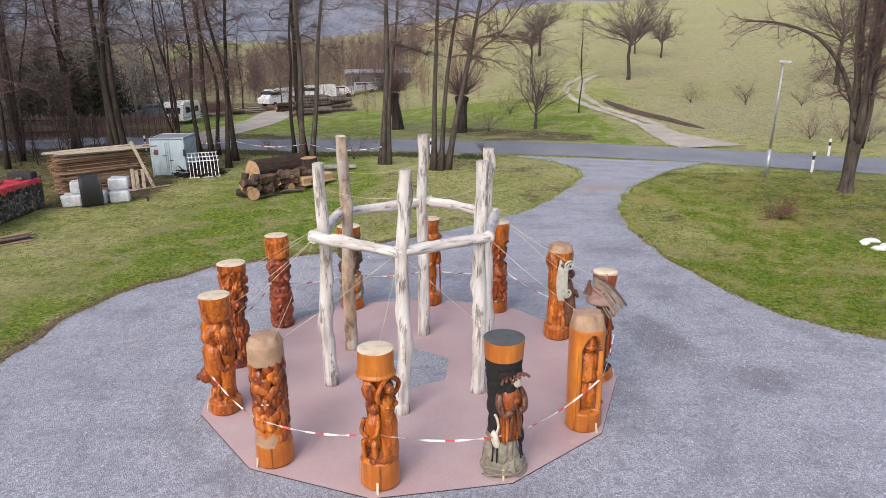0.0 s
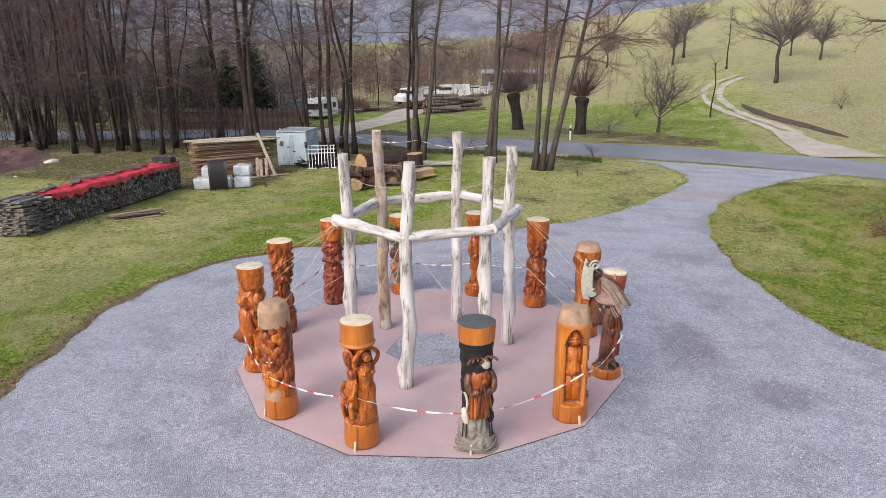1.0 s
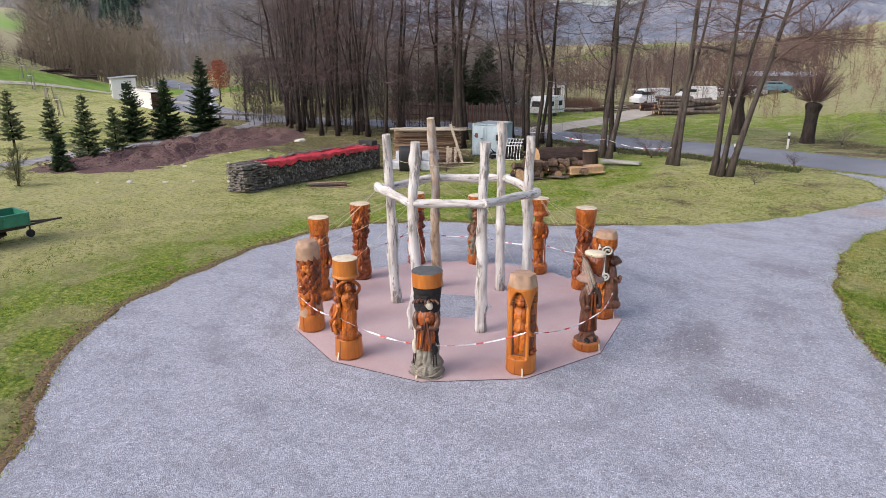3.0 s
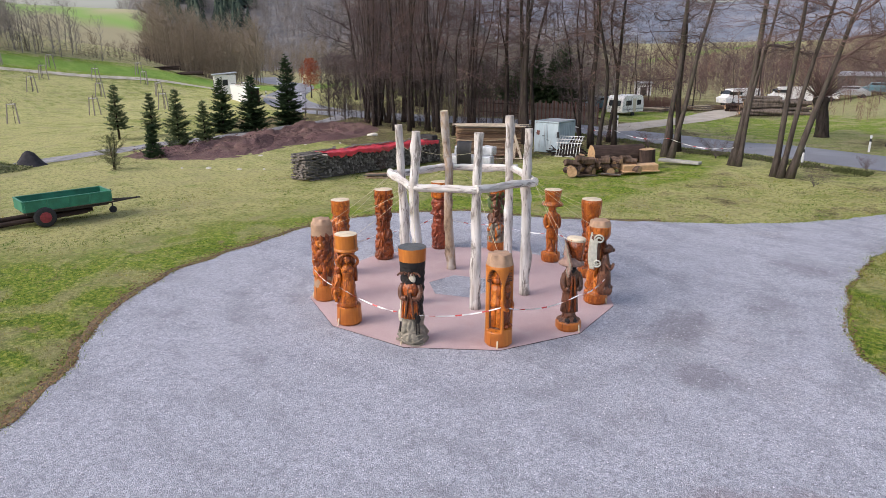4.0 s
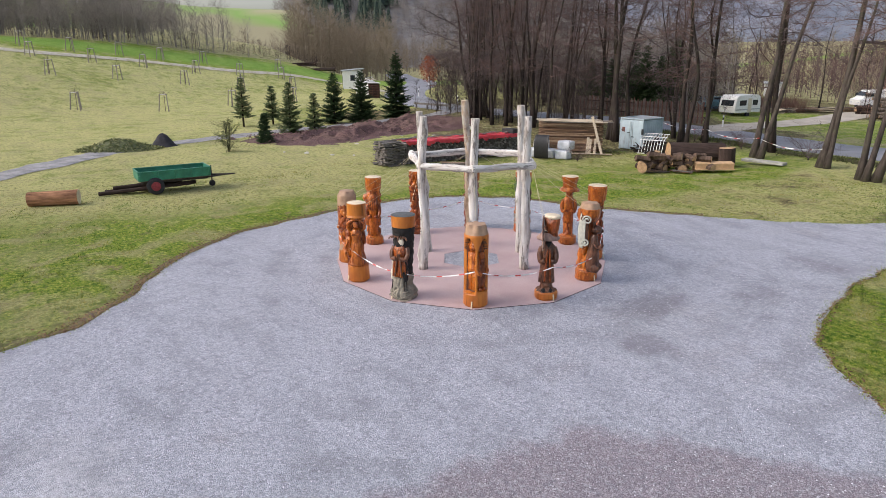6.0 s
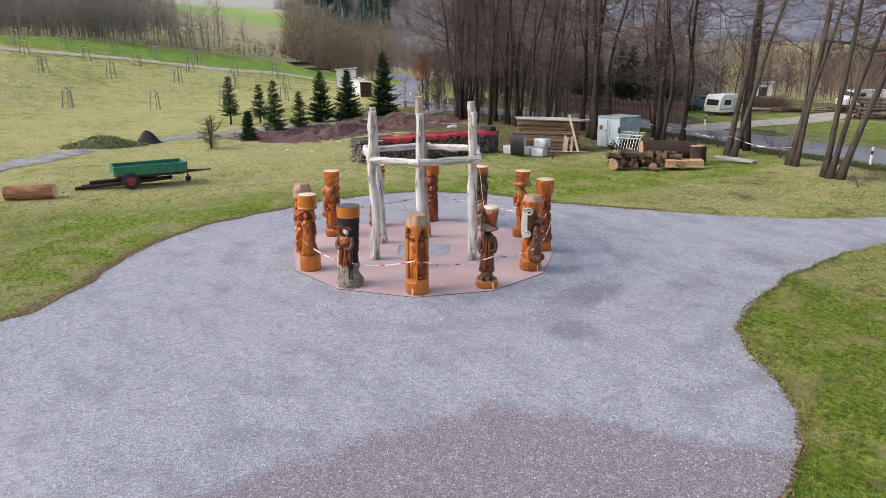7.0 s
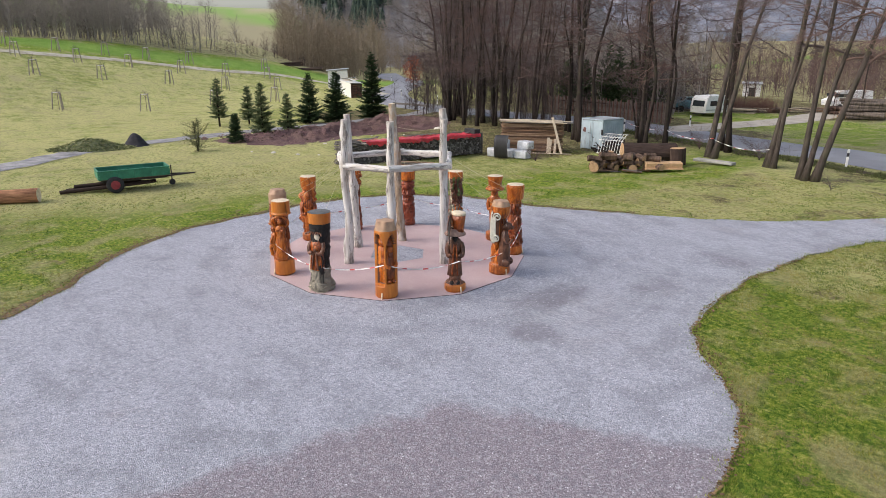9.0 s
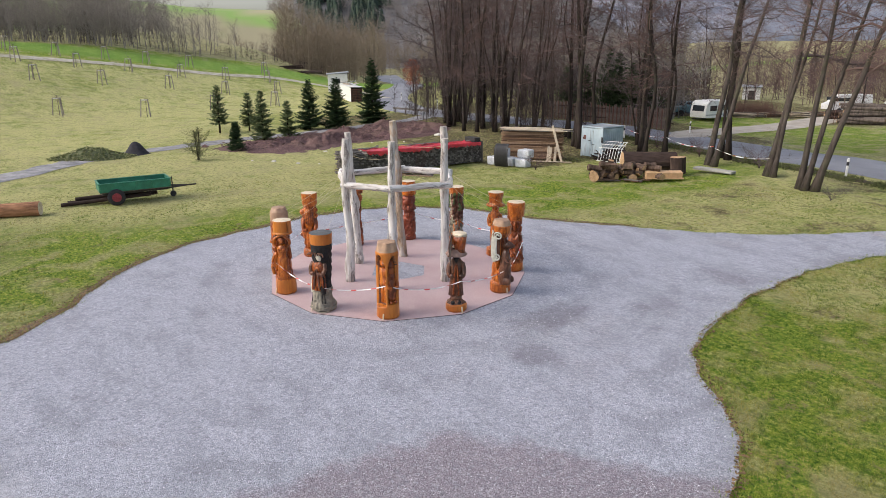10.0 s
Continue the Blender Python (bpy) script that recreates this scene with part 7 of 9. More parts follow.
loose_boards("small heap of brown weathered boards lying on the grass", -14.8, 21.6, 50, 9, 1.9, 1, LATH, 0.3)


def lath_stack():
    """Big stack of thin brown laths with pale boards over it."""
    ob = thing("lath_stack", "tall stack of brown wooden laths covered with pale boards", "timber stack", at=pose(-16.15, 31.25, -0.2, 0, 0, 42))
    rnd = random.Random(21)
    rest = Geo()
    made = 0
    slat = Geo()
    slat.block((3.45, 0.10, 0.040), Matrix(), 0, 0.006)
    me = slat.mesh("lath", LATH)
    for row in range(37):
        for k in range(9):
            m = pose(rnd.uniform(-0.3, 0.3), -0.62 + 0.155 * k + rnd.uniform(-0.09, 0.06), 0.10 + 0.0475 * row + rnd.uniform(-0.012, 0.012), rnd.uniform(-9, 9), rnd.uniform(-0.9, 0.9), rnd.uniform(-1.8, 1.8))
            if k < 2:
                o = part("lath", me, None, ob)
                o.matrix_local = m
            else:
                rest.add([m @ Vector(v) for v in slat.v], slat.f)
    tagged(part("lath_core", rest, LATH, ob), kind="stuff")
    for k in range(3):
        g = Geo()
        g.block((0.1, 1.5, 0.09), pose(-1.6 + 1.6 * k, 0, 0.045), 0, 0.01)
        part("bearer", g, GREYBOARD, ob)
    for k in range(16):
        g = Geo()
        g.block((rnd.uniform(2.4, 4.6), rnd.uniform(0.14, 0.24), 0.03), Matrix(), 0, 0.006)
        o = part("cover_board", g, PALE_BOARD if k % 4 else GREYBOARD, ob, "pale sawn board")
        o.matrix_local = pose(rnd.uniform(-0.5, 0.35), -0.8 + 0.115 * k, 1.86 + 0.012 * (k % 3) + 0.035 * (k % 2), rnd.uniform(-3, 3), rnd.uniform(-1, 1), rnd.uniform(-3, 3))
    for k, (x, ln, lean) in enumerate(((1.35, 2.35, 17), (1.1, 1.0, 12), (1.55, 0.95, 14), (1.25, 0.9, 10))):
        g = Geo()
        g.block((0.15, 0.035, ln), Matrix(), 0, 0.006)
        o = part("leaning_board", g, PALE_BOARD, ob, "pale board leaning on the stack")
        o.matrix_local = pose(x + (0.28 if k == 0 else 0.0), -0.92 - 0.06 * k, ln / 2 * math.cos(radians(lean)), -8, -lean if k == 0 else 3, 0)
    for k in range(3):
        g = Geo()
        g.block((3.4, 0.11, 0.04), Matrix(), 0, 0.006)
        o = part("board", g, PALE_BOARD, ob)
        o.matrix_local = pose(0.9, -1.15 - 0.18 * k, 0.03 + 0.02 * k, 0, 0, -3 + 3 * k)


lath_stack()


def wrapped_bale(x, y, z, turn, label):
    g = Geo()
    g.block((0.78, 0.70, 0.50), Matrix(), 0, 0.05)
    bm = bmesh.new()
    bm.from_mesh(g.mesh("bale", WRAP))
    bmesh.ops.subdivide_edges(bm, edges=bm.edges[:], cuts=3, use_grid_fill=True)
    for v in bm.verts:
        v.co += Vector((noise.noise(v.co * 3 + Vector((x, y, z))), noise.noise(v.co * 3 + Vector((y, z, x))), noise.noise(v.co * 3))) * 0.035
    me = bpy.data.meshes.new("wrapped_bale")
    bm.to_mesh(me)
    bm.free()
    me.materials.append(WRAP)
    ob = new("wrapped_bale", me)
    ob.matrix_world = pose(x, y, z, 0, 0, turn)
    tagged(ob, label, "bale", "wrapped bales")


for k, (x, y, z) in enumerate(((-15.75, 27.85, 0.05), (-14.10, 28.65, 0.05), (-15.55, 28.25, 0.55), (-14.25, 29.0, 0.55), (-14.95, 28.35, 0.05))):
    wrapped_bale(x, y, z, 16 + 4 * (k % 3), "white plastic-wrapped bale on the grass" if z < 0.3 else "white plastic-wrapped bale stacked on another")


def rubber_mat():
    g = Geo()
    pts = [(0.0, 0.02), (-0.16, 0.05), (-0.30, 0.30), (-0.36, 0.7), (-0.28, 1.05), (-0.05, 1.22), (0.25, 1.2)]
    curve = spline([(0, y, z) for y, z in pts], 4)
    for t in (0.0, 0.03):
        for p in curve:
            for k in range(7):
                g.v.append((-0.42 + 0.14 * k + 0.03 * noise.noise((k, p.z * 2, 1)), p.y + t, p.z + 0.02 * noise.noise((k * 0.6, p.z * 3, 5))))
    n, w = len(curve), 7
    for s in (0, 1):
        for i in range(n - 1):
            for k in range(w - 1):
                a = s * n * w + i * w + k
                q = (a, a + 1, a + w + 1, a + w)
                g.f.append(q if s == 0 else q[::-1])
                g.s.append(0)
    for i in range(n - 1):
        for k in (0, w - 1):
            a = i * w + k
            g.f.append((a, a + w, a + w + n * w, a + n * w))
            g.s.append(0)
    ob = part("rubber_mat", g, BLACK_MAT, smooth=True)
    ob.matrix_world = pose(-14.85, 27.65, -0.2, 0, 0, 34) @ Matrix.Diagonal((1.0, 1.0, 1.12, 1))
    tagged(ob, "black rubber mat draped over the white bales", "mat")


rubber_mat()


def site_container():
    """Small light blue steel container with double doors and ribbed sides."""
    ob = thing("container", "small light blue steel site container with double doors, scrawled on", "container", at=pose(-14.4, 35.85, -0.22, 0, 0, 4))
    w, d, h = 1.75, 2.15, 1.95
    g = Geo()
    g.block((w - 0.06, d - 0.06, h - 0.1), pose(0, 0, h / 2), 0, 0.01)
    part("body", g, BLUE_STEEL, ob)
    for sx in (-1, 1):
        for sy in (-1, 1):
            g = Geo()
            g.block((0.08, 0.08, h), pose(sx * (w / 2 - 0.04), sy * (d / 2 - 0.04), h / 2), 0, 0.008)
            part("corner_post", g, BLUE_STEEL, ob)
    for k in range(9):
        g = Geo()
        g.block((0.035, 0.09, h - 0.24), pose(w / 2 - 0.02, -d / 2 + 0.2 + 0.22 * k, h / 2), 0, 0.01)
        part("rib", g, BLUE_STEEL, ob)
    for s in (-1, 1):
        g = Geo()
        g.block((w / 2 - 0.09, 0.03, h - 0.16), Matrix(), 0, 0.006)
        door = part("door", g, BLUE_STEEL, ob)
        door.matrix_local = pose(s * (w / 4 - 0.035), -d / 2 + 0.02, h / 2)
        r = Geo()
        r.tube([(-s * (w / 4 - 0.14), -0.035, -0.8), (-s * (w / 4 - 0.14), -0.035, 0.8)], [0.014, 0.014], 8)
        part("lock_rod", r, ZINC, door)
        r = Geo()
        r.block((0.20, 0.03, 0.04), pose(-s * (w / 4 - 0.2), -0.05, -0.12 * s), 0, 0.006)
        part("lever", r, BLACK, door)
    g = Geo()
    g.block((0.22, 0.012, 0.28), pose(-0.58, -d / 2 - 0.004, 1.28, 0, 8, 0), 0, 0.003)
    g.block((0.30, 0.012, 0.05), pose(-0.60, -d / 2 - 0.005, 1.30, 0, -25, 0), 0, 0.003)
    part("scrawl", g, RUST, ob, "dark red painted scrawl")
    g = Geo()
    g.block((0.14, 0.05, 0.36), pose(0.86, -d / 2 - 0.02, 1.22), 0, 0.01)
    part("lock_box", g, BLACK, ob, "black lock box")
    g = Geo()
    for sy in (-1, 1):
        g.block((w, 0.07, 0.07), pose(0, sy * (d / 2 - 0.035), h + 0.03), 0, 0.008)
        g.block((0.07, d - 0.15, 0.07), pose(sy * (w / 2 - 0.035), 0, h + 0.03), 0, 0.008)
    part("roof_rim", g, BLUE_STEEL, ob)
    g = Geo()
    g.block((w - 0.16, d - 0.16, 0.03), pose(0, 0, h + 0.005, 1.5, 0, 0), 0, 0.005)
    part("roof", g, ZINC, ob, "pale weathered roof sheet")


site_container()


def lattice_frame():
    ob = thing("lattice_frame", "white metal lattice frame leaning on a heap of brushwood", "frame", at=pose(-12.5, 34.7, -0.2, 0, 0, 22))
    for k in range(9):
        g = Geo()
        g.tube([(-0.7 + 0.175 * k, -0.55, 0.02), (-0.7 + 0.175 * k, -0.15, 0.82), (-0.7 + 0.175 * k, 0.75, 1.12)], [0.017] * 3, 6)
        part("bar", g, WHITE_PAINT, ob)
    for y, z in ((-0.55, 0.03), (-0.15, 0.82), (0.3, 0.97), (0.75, 1.12)):
        g = Geo()
        g.tube([(-0.78, y, z), (0.78, y, z)], [0.022] * 2, 6)
        part("rail", g, WHITE_PAINT, ob)


lattice_frame()


def brush_heap(x, y, r, h, n, seed, label, mat):
    rnd = random.Random(seed)
    g = Geo()
    for k in range(n):
        a, q = rnd.random() * 6.28, r * rnd.random() ** 0.6
        z = h * (1 - (q / r) ** 1.5) * rnd.random() + 0.03
        d = Vector((rnd.uniform(-1, 1), rnd.uniform(-1, 1), rnd.uniform(-0.25, 0.3))).normalized() * rnd.uniform(0.25, 0.7)
        c = Vector((q * math.cos(a), q * math.sin(a), z))
        g.tube([c - d, c + d], [rnd.uniform(0.015, 0.05)] * 2, 5)
    ob = part("brushwood", g, mat)
    ob.location = (x, y, land(x, y))
    tagged(ob, label, "brushwood", kind="stuff")


brush_heap(-12.75, 35.15, 0.95, 0.95, 160, 3, "dark heap of brushwood beside the container", BARK)


BARK_LOG = bark_material("rough_log_bark", (0.032, 0.023, 0.018), (0.17, 0.115, 0.085))
BARK_DARK = bark_material("wet_dark_bark", (0.02, 0.014, 0.012), (0.085, 0.058, 0.048))
LOG_END = cut_wood_material("sawn_log_end", (0.52, 0.34, 0.18), (0.24, 0.13, 0.07))


def sawn_log(label, a, b, r, bark=None, seed=0, group="sawn logs"):
    g = Geo()
    a, b = Vector(a), Vector(b)
    log_round(g, (0, 0, 0), (0, 0, (b - a).length), r, 0, 1, seed)
    ob = part("log", g, [bark or BARK_LOG, PALE_TOP if group == "logs on the lawn" else LOG_END], smooth=False)
    ob.matrix_world = Matrix.Translation(a) @ (b - a).to_track_quat("Z", "Y").to_matrix().to_4x4()
    tagged(ob, label, "log", group)


def log_heap():
    rnd = random.Random(8)
    base = Vector((-8.1, 29.1, -0.17))
    along, across = Vector((0.57, 0.82, 0)), Vector((0.80, -0.56, 0))
    for k in range(4):
        c = base + along * (0.95 * k - 0.4) + across * rnd.uniform(-0.15, 0.25)
        r = rnd.uniform(0.17, 0.27)
        d = (across + along * rnd.uniform(-0.7, 0.7)).normalized() * rnd.uniform(0.22, 0.4)
        sawn_log("short sawn log with a yellow cut end lying in the heap", c - d + Vector((0, 0, r * 0.95)), c + d + Vector((0, 0, r * 0.95)), r, None, k)
    for k in range(5):
        c = base - across * (0.75 + 0.12 * k) + along * (0.35 + 0.25 * k) + Vector((0, 0, 0.30 + 0.12 * (k % 3)))
        d = (along + across * rnd.uniform(-0.25, 0.25)).normalized() * rnd.uniform(0.7, 1.1)
        sawn_log("long split log on the heap", c - d, c + d, rnd.uniform(0.14, 0.24), BARK_LOG, 20 + k)
    for k in range(4):
        c = base - across * (0.5 + 0.2 * k) + along * (0.5 * k - 0.3)
        d = (along * rnd.uniform(-1, 1) + across).normalized() * 0.5
        sawn_log("split log lying under the heap", c - d + Vector((0, 0, 0.17)), c + d + Vector((0, 0, 0.17)), 0.17, BARK_DARK, 40 + k)
    sawn_log("thick dark barked trunk lying on the grass", (-9.1, 31.7, 0.52), (-7.3, 34.1, 0.52), 0.54, BARK_DARK, 60)
    sawn_log("dark upright tree stump", (-6.7, 33.6, -0.03), (-6.75, 33.55, 0.88), 0.42, BARK_DARK, 61)
    sawn_log("upright offcut of a trunk", (-9.35, 30.9, 0.0), (-9.2, 30.9, 0.62), 0.17, None, 62)
    g = Geo()
    g.block((1.95, 0.42, 0.30), pose(0, 0, 0.24, 8, 0, 0), 0, 0.02)
    g.block((2.0, 0.55, 0.06), pose(0, -0.05, 0.05), 0, 0.01)
    ob = part("squared_beam", g, FRESH_BOARD)
    ob.matrix_world = pose(-6.05, 31.45, 0, 0, 0, 55.5)
    tagged(ob, "freshly sawn orange beam lying on boards", "beam")
    g = Geo()
    g.block((2.3, 0.55, 0.14), pose(0, 0, 0.07), 0, 0.02)
    ob = part("concrete_slab", g, CONCRETE)
    ob.matrix_world = pose(-5.8, 35.65, 0, 0, 0, 5)
    tagged(ob, "long grey concrete slab lying by the trees", "slab")


log_heap()


def split_chunk(x, y, z, seed):
    """A split piece of trunk: a wedge with bark on its back."""
    rnd = random.Random(seed)
    g = Geo()
    ln, w = rnd.uniform(0.4, 0.8), rnd.uniform(0.14, 0.24)
    ring = [(0, -w * 0.9), (w, 0), (w * 0.72, w * 0.6), (0, w * 0.85), (-w * 0.72, w * 0.6), (-w, 0)]
    for s in (-1, 1):
        g.v += [(s * ln / 2 + rnd.uniform(-0.03, 0.03), u, v + w * 0.9) for u, v in ring]
    g.f = [tuple(range(5, -1, -1)), tuple(range(6, 12))] + [(k, (k + 1) % 6, 6 + (k + 1) % 6, 6 + k) for k in range(6)]
    g.s = [0 if seed % 3 else 1, 1, 1 if seed % 2 else 0, 0, 0, 0, 0, 1 if seed % 4 == 0 else 0]
    ob = part("split_log", g, [BARK_LOG, LOG_END])
    ob.matrix_world = pose(x, y, z, rnd.uniform(-35, 35), rnd.uniform(-14, 14), rnd.uniform(0, 180))
    tagged(ob, "split piece of trunk with a tan face in the heap", "log", "split logs")


for k in range(30):
    split_chunk(-8.6 + 0.08 * k + 0.25 * math.sin(3 * k), 29.0 + 0.09 * k + 0.45 * math.sin(5.3 * k), 0.0 + 0.15 * (k % 4), 200 + k)
loose_boards("ragged slabs and bark offcuts thrown on the log heap", -8.3, 29.5, 62, 9, 1.3, 44, BARK_LOG, 0.7)
loose_boards("split grey offcuts lying beside the log heap", -7.0, 30.4, 20, 7, 1.0, 45, LATH, 0.6)
sawn_log("thick debarked reddish log with a pale cut end", (-16.42, 1.75, 0.27), (-15.75, 3.45, 0.29), 0.29, bark_material("stripped_reddish_log", (0.045, 0.018, 0.012), (0.52, 0.27, 0.15)), 70, "logs on the lawn")
for k, (a, b) in enumerate((((-16.9, 4.3, 0.09), (-16.2, 7.9, 0.30)), ((-17.2, 4.6, 0.09), (-16.5, 8.1, 0.26)), ((-17.4, 5.0, 0.09), (-16.8, 8.3, 0.22)), ((-17.0, 4.9, 0.26), (-16.5, 7.6, 0.40)))):
    sawn_log("long dark pole lying under the trailer", a, b, 0.085, BARK_DARK, 80 + k, "poles under the trailer")


def farm_trailer():
    """Small one-axle farm trailer with low steel sides."""
    ob = thing("trailer", "old green steel one-axle farm trailer with red rims", "trailer", at=pose(-16.55, 7.28, 0, 0, 0, 88))
    L, W, z0, hs = 2.95, 1.25, 0.60, 0.38
    g = Geo()
    g.block((L, W, 0.06), pose(0, 0, z0), 0, 0.01)
    part("bed", g, GREYBOARD, ob)
    for s in (-1, 1):
        g = Geo()
        g.block((L, 0.045, hs), pose(0, s * W / 2, z0 + hs / 2), 0, 0.01)
        g.block((L + 0.03, 0.075, 0.05), pose(0, s * W / 2, z0 + hs), 0, 0.012)
        for k in range(5):
            g.block((0.05, 0.07, hs), pose(-L / 2 + 0.06 + k * (L - 0.12) / 4, s * (W / 2 + 0.02), z0 + hs / 2), 0, 0.01)
        part("side_panel", g, GREEN_STEEL, ob)
        g = Geo()
        g.block((0.045, W - 0.05, hs), pose(s * L / 2, 0, z0 + hs / 2), 0, 0.01)
        g.block((0.07, W, 0.05), pose(s * L / 2, 0, z0 + hs), 0, 0.012)
        part("end_panel", g, GREEN_STEEL, ob)
        g = Geo()
        g.block((L - 0.2, 0.08, 0.12), pose(0, s * 0.45, z0 - 0.09), 0, 0.01)
        part("chassis_beam", g, DARK_STEEL, ob)
        wheel = part("wheel", Geo(), DARK_STEEL, ob)
        wheel.matrix_local = pose(-0.85, s * (W / 2 + 0.02), 0.36)
        t = Geo()
        m = Matrix.Rotation(radians(90), 4, "X")
        t.lathe([(0.20, -0.10), (0.33, -0.105), (0.36, -0.07), (0.365, 0.0), (0.36, 0.07), (0.33, 0.105), (0.20, 0.10)], 28, 0, m)
        part("tyre", t, TYRE, wheel, "", True)
        t = Geo()
        t.lathe([(0.06, -0.125), (0.19, -0.11), (0.22, -0.06), (0.22, 0.06), (0.19, 0.11), (0.06, 0.125)], 20, 0, m)
        part("rim", t, RED_RIM, wheel, "faded red rim")
    g = Geo()
    g.tube([(-0.85, -W / 2, 0.36), (-0.85, W / 2, 0.36)], [0.045] * 2, 10)
    part("axle", g, DARK_STEEL, ob)
    g = Geo()
    for s in (-1, 1):
        g.tube([(L / 2 - 0.3, s * 0.4, z0 - 0.1), (L / 2 + 0.95, 0, z0 - 0.12)], [0.04, 0.035], 8)
    g.tube([(L / 2 + 0.9, 0, z0 - 0.12), (L / 2 + 1.25, 0, z0 - 0.12)], [0.035, 0.03], 8)
    part("drawbar", g, DARK_STEEL, ob)
    g = Geo()
    g.tube([(L / 2 + 0.18, 0.0, 0.12), (L / 2 + 0.18, 0.0, 0.95)], [0.03, 0.022], 8)
    part("jockey_stand", g, DARK_STEEL, ob)
    g = Geo()
    g.lathe([(0.03, -0.05), (0.13, -0.05), (0.14, 0.0), (0.13, 0.05), (0.03, 0.05)], 18, 0, pose(L / 2 + 0.18, 0, 0.14, 90, 0, 0))
    part("jockey_wheel", g, TYRE, ob)


farm_trailer()
mound("cuttings_heap", "broad heap of green garden cuttings beside the path", "heap", -31.6, 7.6, 2.6, 1.6, 0.62, plain("matted_green_cuttings", (0.15, 0.165, 0.08), 0.95, 0, 0.5, 4.0, 0.03), 68, 3)


def cuttings(x, y, rx, ry, h, turn, seed):
    rnd = random.Random(seed)
    g = Geo()
    m = pose(x, y, 0, 0, 0, turn)
    for k in range(1700):
        a, q = rnd.random() * 6.28, rnd.random() ** 0.5
        p = m @ Vector((rx * q * math.cos(a), ry * q * math.sin(a), h * (1 - smooth01(0, 1, q)) + rnd.uniform(0, 0.06)))
        d = Vector((rnd.uniform(-1, 1), rnd.uniform(-1, 1), rnd.uniform(-0.2, 0.7))).normalized()
        s = d.orthogonal().normalized() * rnd.uniform(0.02, 0.05)
        ln = rnd.uniform(0.08, 0.2)
        g.add([p - s, p + s, p + d * ln + s * 0.3, p + d * ln - s * 0.3], [(0, 1, 2, 3)])
    tagged(part("green_cuttings", g, CUTTINGS), "tangled green twigs and leaves on the heap", "cuttings", kind="stuff")


cuttings(-31.6, 7.6, 2.6, 1.6, 0.62, 68, 4)
mound("dark_heap", "small heap of near-black earth on the path", "heap", -31.9, 10.3, 0.95, 0.9, 0.85, plain("dark_earth", (0.03, 0.028, 0.034), 0.9, 0, 0.4, 5.0, 0.03), 0, 5)
mound("small_heap", "low heap of dark earth on the path", "heap", -32.6, 15.0, 0.45, 0.4, 0.22, MULCH, 0, 8)
ribbon("footpath", spline([(-16, -14, 0), (-22.5, -2, 0), (-27.2, 3.2, 0), (-31.2, 7.5, 0), (-33.4, 13, 0), (-35.2, 19, 0), (-36.0, 24, 0), (-37.6, 30, 0), (-39.5, 36, 0), (-43, 41.5, 0)], 16), 1.9, 0.012, PATH_GREY, "narrow grey gritty footpath along the meadow", "path", 4, 0.35, 0.03, 0.0, 0.3)
ribbon("meadow_track", spline([(-84.6, -14, 0), (-85.5, 5.8, 0), (-87.3, 18.8, 0), (-87.5, 32.4, 0), (-88.7, 43.4, 0), (-84, 52, 0), (-74, 51, 0), (-66, 49.5, 0)], 6), 1.6, 0.05, RUT, "pale trodden track across the meadow", "track", 2)
ribbon("timber_yard_drive", spline([(-17.5, 47.5, 0), (-18.2, 52, 0), (-17.5, 57, 0), (-16.8, 63, 0), (-17.0, 70, 0), (-17.5, 82, 0)], 6), 3.6, 0.02, TRACK, "pale gravel drive into the timber yard", "drive", 4)
ribbon("track_mouth", spline([(17.2, 41.9, 0), (16.8, 43.6, 0), (16.2, 46.2, 0), (15.9, 49.0, 0), (15.8, 51.5, 0)], 14), (5.6, 1.9), 0.03, TRACK, "pale gravel mouth of the hill track", "track", 8, 0.15, 0.03, 0.0, 0.35)
ribbon("ditch", spline([(2.0, 38.9, 0), (-2.0, 39.9, 0), (-7.0, 41.4, 0), (-12.0, 42.9, 0), (-18.0, 44.3, 0)], 14), 1.0, 0.0, DARK_SOIL, "dark muddy roadside ditch below the alders", "ditch", 4, 0.5, 0.08, 0.2, 0.25)
# the shadow beside this earth cut is painted in as part of the strip
ribbon("ditch", spline([(2.6, 46.6, 0), (5.5, 46.6, 0), (9.3, 45.7, 0)], 14), 0.7, 0.0, EDGE_SOIL, "dark strip of cut earth and painted shadow along the roadside grass", "bank", 4, 0.6, 0.10, 0.3, 0.2)
for ruts in (((15.6, 49.2), (15.2, 52.4), (14.1, 56.4), (12.8, 61.7), (12.5, 67.6), (13.4, 72.5), (15.6, 77.0), (18.3, 81.0)), ((16.6, 50.5), (16.3, 52.4), (15.3, 55.5), (14.2, 59.3), (13.8, 65.0), (14.4, 70.2), (15.9, 75.1), (18.6, 79.2))):
    ribbon("hill_track", spline([(x, y, 0) for x, y in ruts], 14), 0.60, 0.045, RUT, "rut of the pale earth track climbing the hill", "track", 3, 0.6, 0.02, 0.1, 0.2)
ribbon("earth_bank", spline([(19.3, 49.2, 0), (18.5, 51.0, 0), (17.6, 53.4, 0), (16.3, 56.6, 0), (15.3, 60.9, 0), (15.1, 63.5, 0)], 16), 0.95, 0.0, DARK_SOIL, "bare brown earth bank beside the hill track", "bank", 6, 0.7, 0.22, 0.3, 0.22)
worn_edge = []
for p, q in zip(yard_outline[16:118], yard_outline[17:119]):
    for k in range(4):
        c = p.lerp(q, k / 4)
        worn_edge.append(c + Vector((-(q - p).y, (q - p).x, 0)).normalized() * 0.10)
